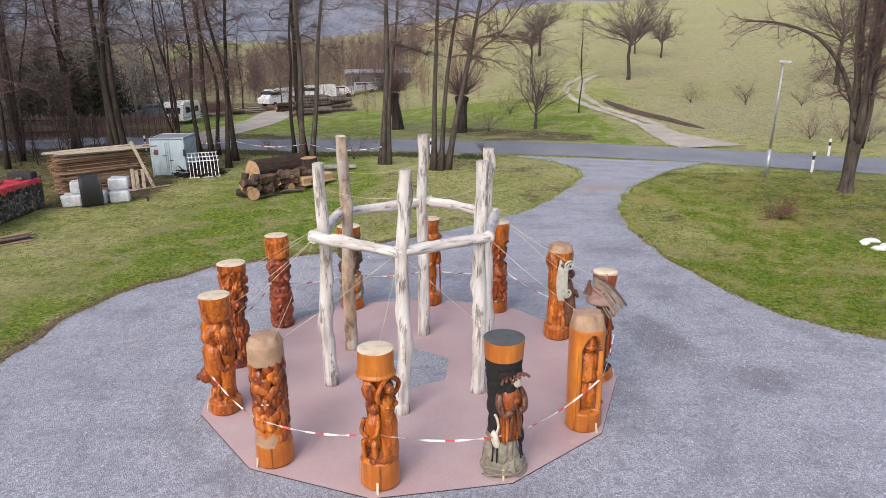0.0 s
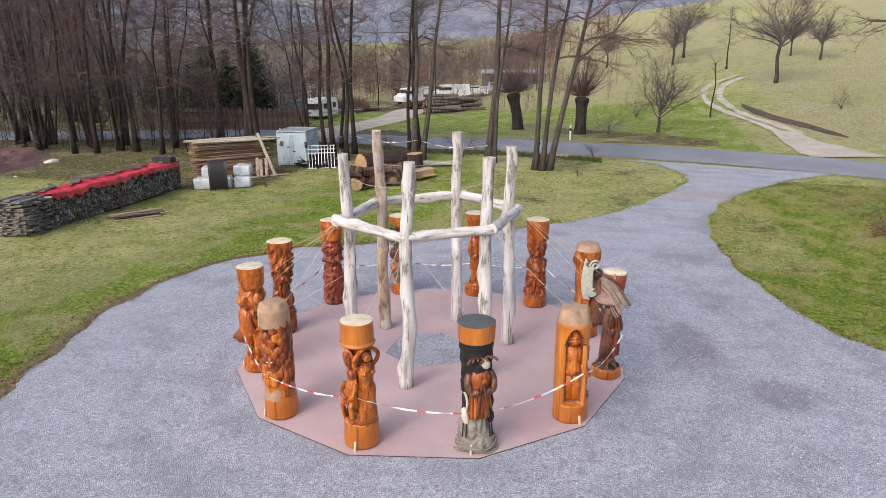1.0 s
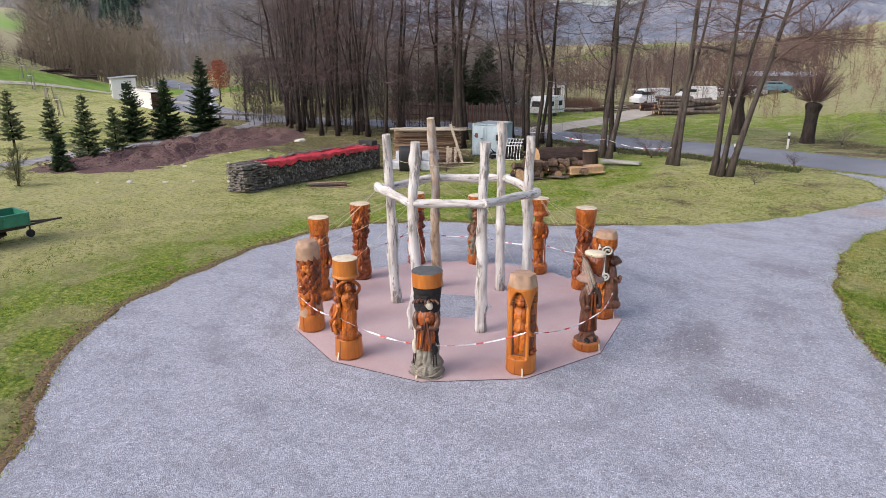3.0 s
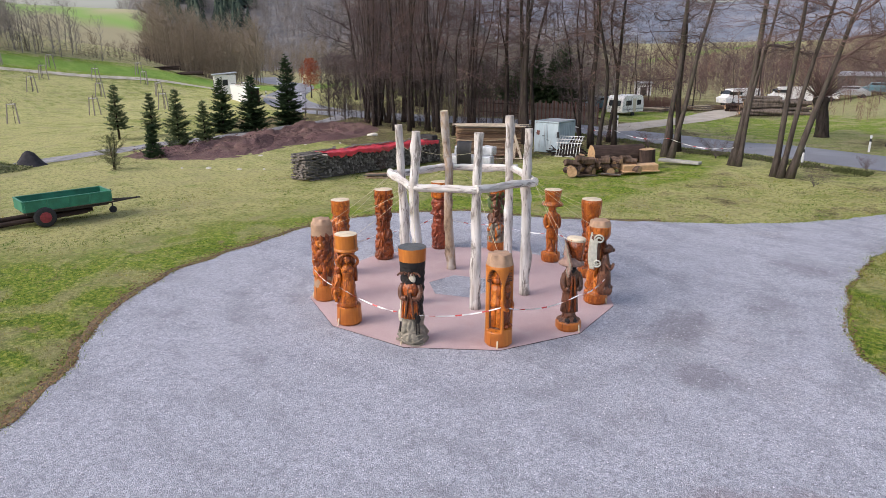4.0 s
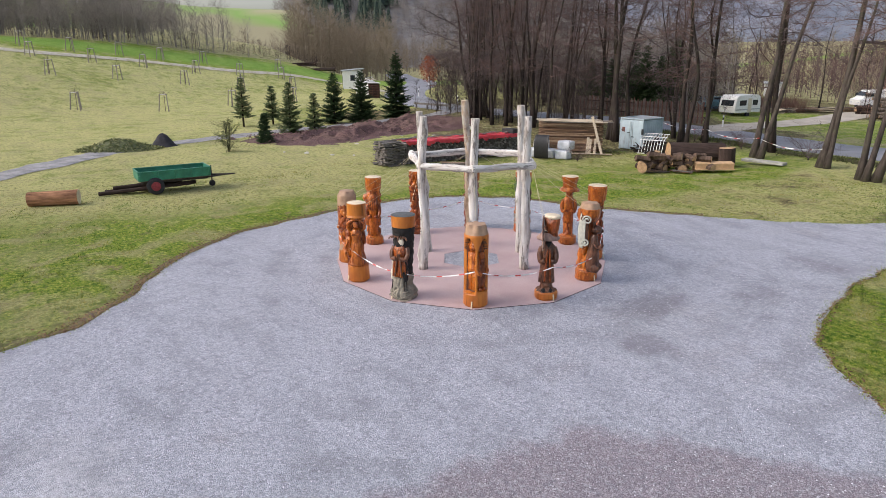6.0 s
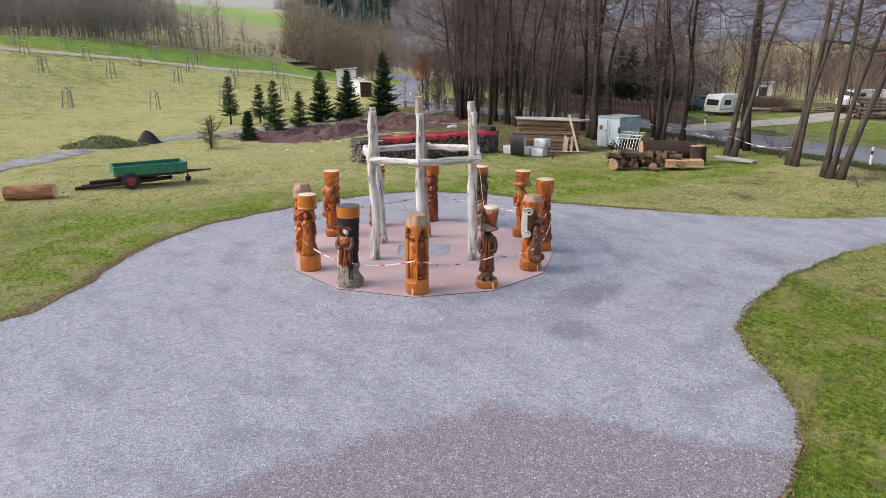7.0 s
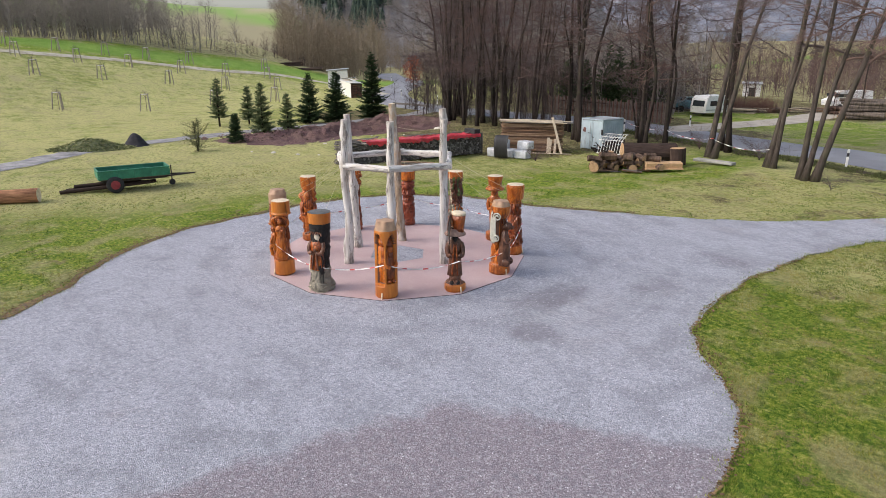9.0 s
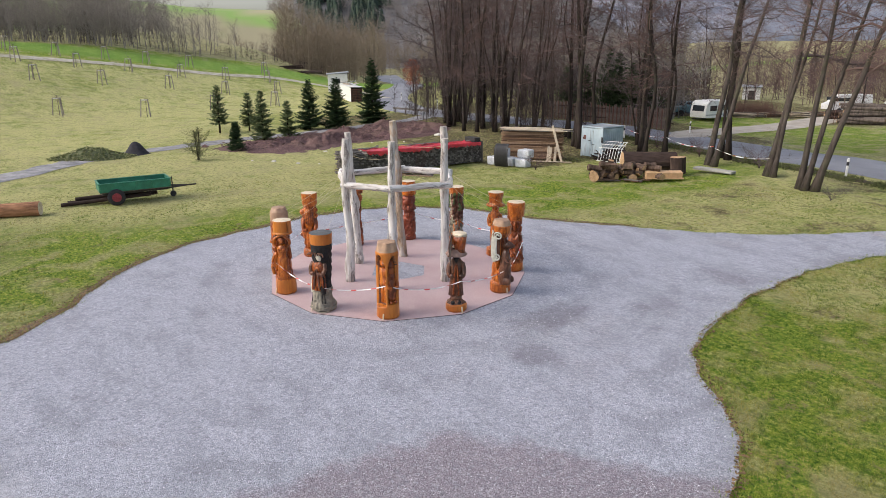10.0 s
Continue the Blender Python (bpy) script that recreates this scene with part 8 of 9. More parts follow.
ribbon("lawn_edge", worn_edge, 0.24, 0.012, EDGE_SOIL, "worn brown earth edge between lawn and gravel", "soil", 2, 0.9, 0.012, 0.1, 0.07)


def mulch_bed():
    outline = spline([(-31.2, 15.0, 0), (-28.3, 16.2, 0), (-25.9, 18.4, 0), (-26.3, 21, 0), (-27.5, 24, 0), (-28.2, 27.5, 0), (-28.6, 32, 0), (-32.6, 36.6, 0), (-38.0, 37.6, 0), (-38.3, 33, 0), (-36.6, 29, 0), (-34.8, 24, 0), (-33.6, 18.5, 0)], 10, True)
    mid = sum(outline, Vector()) / len(outline)
    g = Geo()
    n, rows = len(outline), 46
    for i in range(rows + 1):
        t = i / rows
        for p in outline:
            q = mid.lerp(p, t)
            h = 0.14 + 0.85 * max(0, noise.noise((q.x * 0.36, q.y * 0.36, 4))) + 0.42 * noise.noise((q.x * 1.3, q.y * 1.3, 2)) + 0.16 * noise.noise((q.x * 3, q.y * 3, 1))
            g.v.append((q.x + 0.25 * noise.noise((q.x, q.y, 3)), q.y + 0.25 * noise.noise((q.x, q.y, 6)), max(h, 0.02) * (1 - t ** 5) - 0.03 * t))
    for i in range(rows):
        for j in range(n):
            p, q = i * n + j, i * n + (j + 1) % n
            g.f.append((p, p + n, q + n, q))
            g.s.append(0)
    tagged(part("mulch_bed", g, MULCH, smooth=True), "uneven bed of red-brown bark mulch and earth", "flower bed", kind="structure")


mulch_bed()


def mulch_debris():
    rnd = random.Random(61)
    g = Geo()
    for _ in range(5200):
        x, y = rnd.uniform(-37, -23), rnd.uniform(15.5, 37)
        if not (near_line(x, y, [(-30, 18), (-30.5, 22), (-32, 28), (-34.5, 34)]) < 3.0 + noise.noise((x * 0.5, y * 0.5, 0))):
            continue
        a, s = rnd.random() * 6.28, rnd.uniform(0.03, 0.12)
        c = Vector((x, y, 0.12 + 0.85 * max(0, noise.noise((x * 0.36, y * 0.36, 4))) + 0.42 * noise.noise((x * 1.3, y * 1.3, 2)) + 0.10))
        c.z = max(c.z, 0.04)
        u, w = Vector((math.cos(a), math.sin(a), rnd.uniform(-0.4, 0.4))) * s, Vector((-math.sin(a), math.cos(a), rnd.uniform(-0.5, 0.5))) * s * rnd.uniform(0.2, 0.6)
        g.add([c - u, c + w, c + u, c - w, c + Vector((0, 0, s * 0.4))], [(0, 1, 4), (1, 2, 4), (2, 3, 4), (3, 0, 4)])
    tagged(part("mulch_debris", g, twig_material("mulch_clods", (0.03, 0.017, 0.016), (0.26, 0.17, 0.145))), "clods and chips strewn over the mulch bed", "mulch", kind="stuff")


mulch_debris()


def stone(x, y, s, seed, label, mat, group):
    rnd = random.Random(seed)
    g = Geo()
    ball(g, pose(0, 0, 0, 0, 0, rnd.uniform(0, 180)) @ Matrix.Diagonal((s, s * rnd.uniform(0.5, 0.8), s * 0.35, 1)), 0, 9, 6)
    g.v = [tuple(Vector(v) * (1 + 0.35 * noise.noise(Vector(v) * 6 / s * 0.3 + Vector((seed, 0, 0))))) for v in g.v]
    ob = part("stone", g, mat)
    ob.location = (x, y, land(x, y) + s * 0.1)
    tagged(ob, label, "stone", group)


PALE_STONE = plain("pale_limestone", (0.62, 0.59, 0.52), 0.85, 0, 0.15, 8.0)
for k in range(0, 11, 2):
    stone(-24.6 + 0.62 * k + 0.2 * math.sin(5 * k), 15.6 + 0.52 * k + 0.3 * math.sin(3 * k), 0.10 + 0.05 * (k % 3), k, "flat pale stone half sunk in the grass", PALE_STONE, "stones in the lawn")
stone(-28.4, 32.4, 0.42, 40, "large pale stone block on the bed", PALE_STONE, "stones in the bed")
for k in range(7):
    stone(-31 + 1.1 * k, 19.5 + 2.1 * k % 9, 0.10 + 0.03 * (k % 3), 50 + k, "small pale stone on the mulch", PALE_STONE, "stones in the bed")
for k in range(5):
    stone(13.4 + 0.35 * (k % 3), 19.6 + 0.22 * k, 0.24, 70 + k, "white stone block piled at the lawn's edge", WHITE_PAINT, "white stones")


STAKE = plain("weathered_stake_wood", (0.30, 0.26, 0.215), 0.8, 0, 0.3, 6.0)


def tree_guard():
    """Three stakes with rails round a young fruit tree."""
    ob = thing("tree_guard", "pale wooden stake guard round a thin young fruit tree", "tree guard", "orchard tree guards", at=pose(-60.9, 8.9, land(-60.9, 8.9)))
    spots = [(0.55 * math.cos(a), 0.55 * math.sin(a)) for a in (0.3, 2.4, 4.5)]
    for x, y in spots:
        g = Geo()
        g.tube([(x * 1.15, y * 1.15, -0.1), (x * 0.75, y * 0.75, 1.75)], [0.06, 0.055], 7)
        part("stake", g, STAKE, ob)
    for k in range(3):
        (ax, ay), (bx, by) = spots[k], spots[(k + 1) % 3]
        g = Geo()
        g.block((math.hypot(bx - ax, by - ay) * 0.85, 0.03, 0.08), pose((ax + bx) * 0.38, (ay + by) * 0.38, 1.68, 0, 0, math.degrees(math.atan2(by - ay, bx - ax))), 0, 0.005)
        part("rail", g, WHITE_WOOD, ob)
    g = Geo()
    rnd = random.Random(2)
    g.tube([(0, 0, -0.1), (0.02, 0, 2.0)], [0.03, 0.018], 6)
    for k in range(9):
        limb(g, rnd, (0.01, 0, 1.2 + 0.09 * k), (math.cos(k * 2.4), math.sin(k * 2.4), 1.0), 0.7, 0.014, 1, 3, kids=(3, 3))
    part("sapling", g, TWIG, ob)
    return ob


guard = tree_guard()
for k, (x, y) in enumerate(((-58.8, 16.6), (-75.7, 8.3), (-76.3, 15.4), (-77.1, 23.4), (-83.7, 13.8), (-83.9, 20.1), (-83.7, 26.6), (-88.8, 6.7), (-88.8, 12.3), (-89.7, 18.1), (-89.6, 23.6), (-90.4, 29.6), (-84.9, 33.2), (-76.0, 30.3), (-77.8, 38.1), (-85.7, 39.9), (-91.4, 41.5), (-62, 24.5), (-64, 32.5), (-75.2, 1.0), (-83.5, 7.2))):
    copy_thing(guard, pose(x, y, land(x, y), 0, 0, 47 * k))


def delineator(x, y, turn):
    ob = thing("delineator_post", "white plastic roadside post with a black band", "road post", "roadside posts", at=pose(x, y, land(x, y), 0, 0, turn))
    for z0, z1, mat, name in ((-0.05, 0.62, WHITE_PAINT, "post"), (0.62, 0.82, BLACK, "band"), (0.82, 1.02, WHITE_PAINT, "cap")):
        g = Geo()
        g.block((0.12, 0.10, z1 - z0), pose(0, 0, (z0 + z1) / 2, 0, 0, 0), 0, 0.03)
        part(name, g, mat, ob)


for x, y in ((-0.66, 39.85), (18.45, 32.9), (21.95, 37.7), (0.9, 47.6), (-19.6, 44.2), (-18.6, 51.3), (-36.0, 40.9), (-49.5, 46.6), (-62.5, 49.6), (-70.0, 49.2), (-85.5, 66.5), (-98, 69), (-103, 78)):
    delineator(x, y, 20)


def street_lamp():
    ob = thing("street_lamp", "tall grey street lamp with a flat head beside the road", "street lamp", at=pose(15.75, 32.0, 0, 0, 1.2, 0))
    g = Geo()
    g.tube([(0, 0, -0.1), (0, 0, 1.3)], [0.105, 0.10], 12)
    g.tube([(0, 0, 1.3), (0.03, 0, 5.3)], [0.062, 0.042], 12)
    part("pole", g, ZINC, ob, "", True)
    g = Geo()
    g.block((0.5, 0.24, 0.11), pose(0.1, 0, 5.34), 0, 0.04)
    part("head", g, WRAP, ob)
    g = Geo()
    g.block((0.36, 0.18, 0.03), pose(0.12, 0, 5.275), 0, 0.01)
    part("lens", g, WRAP, ob)


street_lamp()


def guard_rail():
    ob = thing("guard_rail", "low grey wooden rail beside the road's bend", "rail", at=pose(-45.3, 40.3, 0, 0, 0, 12))
    for k in range(4):
        g = Geo()
        g.block((0.12, 0.12, 0.6), pose(-2.4 + 1.6 * k, 0, 0.27), 0, 0.01)
        part("post", g, GREYBOARD, ob)
    g = Geo()
    g.block((5.4, 0.10, 0.2), pose(0, -0.1, 0.5), 0, 0.01)
    part("rail", g, GREYBOARD, ob)


guard_rail()
for a, b in (((-7.5, 38.0), (-3.3, 36.75)), ((-12.2, 39.7), (-7.8, 38.4)), ((-18.5, 42.6), (-12.3, 39.8))):
    barrier_tape((*a, 0.95), (*b, 0.95), 0.25, a[0], "red and white barrier tape strung between the alders", 0.045, 0.22)


# ---- across the road ----
RED_BOARD = bark_material("dark_reddish_boards", (0.06, 0.032, 0.026), (0.19, 0.10, 0.08))
FENCE_GREY = bark_material("weathered_fence_boards", (0.06, 0.048, 0.042), (0.22, 0.175, 0.15))


def palisade():
    ob = thing("palisade_fence", "dark weathered board fence across the road", "fence", at=pose(-34.6, 49.6, 0, 0, 0, 6))
    rnd = random.Random(4)
    for k in range(100):
        g = Geo()
        h = rnd.uniform(1.55, 1.85)
        g.block((0.12, 0.03, h), pose(0, 0, h / 2 - 0.05, 0, rnd.uniform(-2, 2), 0), 0, 0.006)
        o = part("board", g, FENCE_GREY if k % 3 else RED_BOARD, ob)
        o.matrix_local = pose(0.145 * k, 0.2 * math.sin(0.05 * k), 0)
    for z in (0.45, 1.3):
        g = Geo()
        g.block((14.6, 0.06, 0.1), pose(7.2, 0.12, z), 0, 0.006)
        part("rail", g, BARK_DARK, ob)


palisade()


def caravan():
    """Old white touring caravan."""
    ob = thing("caravan", "old white touring caravan with dark windows parked in the yard", "caravan", at=pose(-23.4, 61.2, -0.2, 0, 0, 86) @ Matrix.Scale(0.88, 4))
    prof = [(-2.1, 0.55), (-2.15, 1.2), (-1.95, 2.05), (-1.6, 2.35), (1.6, 2.35), (1.95, 2.15), (2.15, 1.3), (2.1, 0.5)]
    g = Geo()
    n = len(prof)
    g.v = [(x, s * 1.02, z) for s in (-1, 1) for x, z in prof]
    g.f = [tuple(range(n)), tuple(range(2 * n - 1, n - 1, -1))] + [(j, n + j, n + (j + 1) % n, (j + 1) % n) for j in range(n)]
    g.s = [0] * len(g.f)
    part("body", g, WHITE_PAINT, ob)
    for x, y, sx, sy, sz, t, nm in ((-2.09, 0, 0.05, 1.5, 0.62, -13, "front_window"), (-0.9, -1.03, 1.1, 0.04, 0.55, 0, "side_window"), (1.15, -1.03, 0.8, 0.04, 0.55, 0, "side_window")):
        w = Geo()
        w.block((sx, sy, sz), pose(x, y, 1.55, 0, -t, 0), 0, 0.01)
        part(nm, w, GLASS_DARK, ob)
    w = Geo()
    w.block((0.6, 0.03, 1.5), pose(0.25, -1.03, 1.25), 0, 0.01)
    part("door", w, CREAM, ob)
    w = Geo()
    w.block((4.1, 0.03, 0.12), pose(0, -1.03, 0.85), 0, 0.005)
    part("stripe", w, ZINC, ob, "grey side stripe")
    for s in (-1, 1):
        w = Geo()
        w.lathe([(0.08, -0.09), (0.29, -0.09), (0.31, 0), (0.29, 0.09), (0.08, 0.09)], 18, 0, pose(0.1, s * 0.92, 0.31, 90, 0, 0))
        part("wheel", w, TYRE, ob)
    w = Geo()
    for s in (-1, 1):
        w.tube([(-2.0, s * 0.5, 0.5), (-3.0, 0, 0.48)], [0.05, 0.04], 8)
    part("drawbar", w, DARK_STEEL, ob)


caravan()


def parked_car(x, y, turn, paint, label, van=False):
    ob = thing("car", label, "car", "parked vehicles", at=pose(x, y, land(x, y), 0, 0, turn))
    prof = [(-2.1, 0.45), (-2.15, 0.85), (-1.3, 0.98), (-0.75, 1.45), (0.9, 1.48), (1.75, 1.0), (2.1, 0.9), (2.12, 0.45)] if not van else [(-2.3, 0.45), (-2.35, 1.0), (-1.9, 1.2), (-1.3, 1.95), (2.3, 2.0), (2.35, 0.45)]
    g = Geo()
    n = len(prof)
    g.v = [(px, s * (0.84 if pz < 1.1 else 0.68), pz) for s in (-1, 1) for px, pz in prof]
    g.f = [tuple(range(n)), tuple(range(2 * n - 1, n - 1, -1))] + [(j, n + j, n + (j + 1) % n, (j + 1) % n) for j in range(n)]
    g.s = [0] * len(g.f)
    part("body", g, paint, ob)
    for s in (-1, 1):
        w = Geo()
        w.block((1.7, 0.04, 0.34), pose(0.05 if not van else -1.0, s * 0.755, 1.22 if not van else 1.5, s * -18 if not van else 0, 0, 0), 0, 0.02)
        part("side_window", w, GLASS_DARK, ob)
        for wx in (-1.35, 1.35):
            w = Geo()
            w.lathe([(0.10, -0.10), (0.30, -0.10), (0.32, 0), (0.30, 0.10), (0.10, 0.10)], 18, 0, pose(wx, s * 0.78, 0.31, 90, 0, 0))
            part("wheel", w, TYRE, ob)
    w = Geo()
    w.block((0.04, 1.2, 0.5), pose(-1.06 if not van else -1.63, 0, 1.25 if not van else 1.6, 0, 40, 0), 0, 0.01)
    part("windscreen", w, GLASS_DARK, ob)
    for s in (-1, 1):
        w = Geo()
        w.block((0.05, 0.3, 0.14), pose(-2.13 if not van else -2.34, s * 0.55, 0.72), 0, 0.02)
        part("headlight", w, WRAP, ob)


TEAL = plain("teal_car_paint", (0.10, 0.22, 0.27), 0.3, 0, 0.1, 2.0)
SILVER = plain("silver_car_paint", (0.45, 0.47, 0.49), 0.3, 0.4, 0.08, 2.0)
for x, y, t, pt, lb, v in ((-27.0, 63.4, 50, TEAL, "teal car parked behind the caravan", False), (-19.0, 79.0, 60, WHITE_PAINT, "white pickup van parked in the timber yard", True), (-13.6, 90.0, 10, WHITE_PAINT, "white car parked by the long shed", False),
                           (-10.8, 91.5, 20, SILVER, "silver car parked by the long shed", False), (-15.8, 86.5, 30, WHITE_PAINT, "white van parked by the long shed", True), (-8.2, 93.0, 15, TEAL, "dark teal car parked by the long shed", False)):
    parked_car(x, y, t, pt, lb, v)


def timber_pile(x, y, turn, length, n, rows, r, label, bark, seed, end=None):
    rnd = random.Random(seed)
    ob = thing("timber_pile", label, "log pile", "timber piles", at=pose(x, y, land(x, y), 0, 0, turn))
    for row in range(rows):
        for k in range(n - row):
            g = Geo()
            q = r * rnd.uniform(0.75, 1.15)
            yk = (k - (n - row) / 2 + 0.5) * 2 * r
            e = rnd.uniform(-0.4, 0.4)
            log_round(g, (-length / 2 + e, yk, r + row * 1.7 * r), (length / 2 + e * 0.3, yk + rnd.uniform(-0.8, 0.8), r + row * 1.7 * r + rnd.uniform(-0.12, 0.3)), q, 0, 1, seed + row * 9 + k, 9)
            part("log", g, [bark, end or LOG_END], ob)


BARK_GREY = bark_material("weathered_grey_log", (0.05, 0.04, 0.035), (0.22, 0.18, 0.15))
timber_pile(-13.3, 69.9, 28, 3.3, 8, 6, 0.18, "tall pile of long grey-brown logs in the timber yard", BARK_GREY, 1)
timber_pile(-11.4, 72.6, 40, 3.2, 6, 4, 0.18, "pile of long brown logs in the timber yard", BARK_GREY, 2)
timber_pile(-16.2, 72.4, 36, 2.6, 5, 3, 0.15, "low pile of logs at the yard's edge", BARK_DARK, 3)
timber_pile(-98.0, 48.5, 60, 4.5, 5, 2, 0.13, "pile of long dark logs beside the shacks", BARK_DARK, 4)
timber_pile(-97, 51, 60, 6.0, 5, 1, 0.14, "low pile of long dark logs beside the track", BARK_DARK, 5)
for k, (x, y, t, m) in enumerate(((-22.9, 67.6, 15, PALE_BOARD), (-21.6, 69.6, 30, LATH), (-20.2, 71.2, 20, PALE_BOARD), (-18.9, 73.0, 35, LATH), (-23.2, 66.0, 25, PALE_BOARD), (-17.6, 74.2, 20, LATH))):
    loose_boards("stack of sawn boards and scrap lying in the timber yard", x, y, t, 22, 2.9, 30 + k, m, 0.6, "yard boards")


def shack(x, y, turn, w, d, h, wall, label, openings=1):
    ob = thing("shack", label, "shed", "small sheds", at=pose(x, y, land(x, y) - 0.05, 0, 0, turn))
    g = Geo()
    g.block((w, d, h), pose(0, 0, h / 2), 0, 0.02)
    part("wall", g, wall, ob)
    g = Geo()
    g.block((w + 0.4, d + 0.5, 0.10), pose(0, 0, h + 0.1, 5, 0, 0), 0, 0.02)
    part("roof", g, ZINC, ob)
    for k in range(openings):
        g = Geo()
        g.block((0.8, 0.05, h * 0.72), pose(-w / 2 + w * (k + 0.5) / openings, -d / 2 - 0.01, h * 0.36), 0, 0.01)
        part("door", g, DARK_STEEL, ob)
        g = Geo()
        g.block((0.05, 0.7, h * 0.3), pose(w / 2 + 0.01, 0, h * 0.6), 0, 0.01)
        part("window", g, GLASS_DARK, ob)


shack(-81.5, 49.6, -26, 4.2, 3.0, 2.7, WHITE_PAINT, "small white hut with a flat roof by the bend")
shack(-36.6, 90.0, 33, 2.2, 1.6, 1.7, WHITE_PAINT, "small white hut on the slope behind the caravan")
shack(-9.0, 98.0, 8, 9.0, 4.0, 2.0, GREYBOARD, "long low weathered shed with a pale roof", 3)


def firewood_store():
    """Long low store of firewood, boarded white along its side, scrap boards lying on its lid."""
    rnd = random.Random(61)
    ob = thing("firewood_store", "long low firewood store with white boarded side and scrap on top", "shed", "small sheds", at=pose(-67.9, 44.8, land(-67.9, 44.8) - 0.03, 0, 0, 162))
    for k in range(8):
        g = Geo()
        g.block((1.16, 0.05, 1.8 + 0.06 * rnd.random()), pose(-4.15 + 1.185 * k, 0.74, 0.92), 0, 0.008)
        part("side_panel", g, WHITE_PAINT, ob)
    g = Geo()
    g.block((9.4, 0.05, 1.8), pose(0, -0.74, 0.9), 0, 0.01)
    part("back_panel", g, BARK_DARK, ob)
    for row in range(8):
        for k in range(7):
            g = Geo()
            e = rnd.uniform(0, 0.12)
            log_round(g, (-4.72 - e, -0.62 + 0.205 * k, 0.12 + 0.21 * row), (-3.5, -0.62 + 0.205 * k, 0.12 + 0.21 * row), 0.10 * rnd.uniform(0.85, 1.05), 0, 1, row * 9 + k, 8)
            part("log", g, [BARK_DARK, RED_BOARD], ob)
    g = Geo()
    g.block((9.8, 1.75, 0.06), pose(0.05, 0, 1.90, 1.0, 0, 0), 0, 0.01)
    part("lid", g, WHITE_PAINT, ob)
    for k in range(22):
        g = Geo()
        g.block((rnd.uniform(0.9, 2.6), rnd.uniform(0.12, 0.35), 0.06), Matrix(), 0, 0.01)
        o = part("scrap_board", g, rnd.choice((PALE_BOARD, WHITE_PAINT, GREYBOARD)), ob)
        o.matrix_local = pose(rnd.uniform(-3.6, 3.6), rnd.uniform(-0.4, 0.4), 1.97 + 0.035 * k * 0.6, 0, rnd.uniform(-5, 5), rnd.uniform(-40, 40))


firewood_store()


def blue_barrels():
    blue = plain("faded_blue_plastic", (0.12, 0.20, 0.31), 0.5, 0, 0.2, 4.0)
    for k, (x, y) in enumerate(((-29.5, 66.0), (-28.6, 66.6), (-28.9, 65.3), (-27.9, 65.9), (-27.2, 66.6), (-30.4, 65.6))):
        ob = thing("barrel", "faded blue plastic barrel standing behind the caravan", "barrel", "blue barrels", at=pose(x, y, land(x, y), 0, 0, 50 * k))
        g = Geo()
        g.lathe([(0.0, 0.0), (0.36, 0.0), (0.40, 0.08), (0.42, 0.4), (0.44, 0.44), (0.42, 0.48), (0.42, 0.85), (0.44, 0.9), (0.41, 0.95), (0.38, 1.15), (0.30, 1.2)], 20, 0)
        part("drum", g, blue, ob, "", True)
        g = Geo()
        g.lathe([(0.39, 1.15), (0.40, 1.24), (0.36, 1.27), (0.0, 1.28)], 20, 0)
        part("lid", g, plain("dark_blue_plastic", (0.04, 0.06, 0.10), 0.5, 0, 0.2, 4.0) if k % 2 else blue, ob)


blue_barrels()


def canes():
    """Reddish bramble canes standing behind the caravan."""
    rnd = random.Random(62)
    g = Geo()
    for _ in range(1300):
        t = rnd.random()
        x, y = -26.0 + 4.2 * t + rnd.gauss(0, 0.5), 65.0 + 4.2 * t + rnd.gauss(0, 0.5)
        z, h = land(x, y), rnd.uniform(0.9, 2.0)
        q = Vector((x, y, z))
        lean = Vector((rnd.gauss(0, 0.14), rnd.gauss(0, 0.14), 1)) * h
        g.tube([q, q + lean * 0.6, q + lean + Vector((rnd.gauss(0, 0.15), rnd.gauss(0, 0.15), -0.1))], [0.014, 0.010, 0.0], 3, 0, False, True)
    tagged(part("bramble_canes", g, TWIG_RED), "reddish leafless bramble canes behind the caravan", "shrub", kind="stuff")


canes()

# russet sapling by the bend, the shrub on the path and the dead grass clump
russet = bare_tree(401, 5.2, 0.09, (0, 0), 0.2, 34, 0.34, 1, BARK, twig_material("russet_leaves", (0.22, 0.055, 0.03), (0.38, 0.12, 0.06)), 0.4, (7, 6))
beech = plant_tree("beech_sapling", russet, "young beech still holding its russet leaves beside the road", "tree", "", -67.0, 54.4)
rnd = random.Random(403)
g = Geo()
for _ in range(1500):
    a, e, q = rnd.random() * 6.28, rnd.uniform(-1.2, 1.5), rnd.random() ** 0.45
    c = Vector((1.6 * q * math.cos(a) * math.cos(e), 1.6 * q * math.sin(a) * math.cos(e), 3.4 + 1.9 * q * math.sin(e)))
    u = Vector((rnd.uniform(-1, 1), rnd.uniform(-1, 1), rnd.uniform(-1, 1))).normalized() * rnd.uniform(0.05, 0.11)
    w = u.orthogonal() * 0.6
    g.add([c - u, c + w, c + u, c - w], [(0, 1, 2, 3)])
part("leaves", g, twig_material("russet_foliage", (0.16, 0.04, 0.022), (0.40, 0.13, 0.07)), beech, "withered russet leaves")
bush = bare_tree(402, 1.9, 0.03, (0, 0), 0.05, 26, 0.4, 5, BARK, twig_material("olive_leaves", (0.10, 0.11, 0.05), (0.20, 0.20, 0.10)), 0.5, (7, 6))
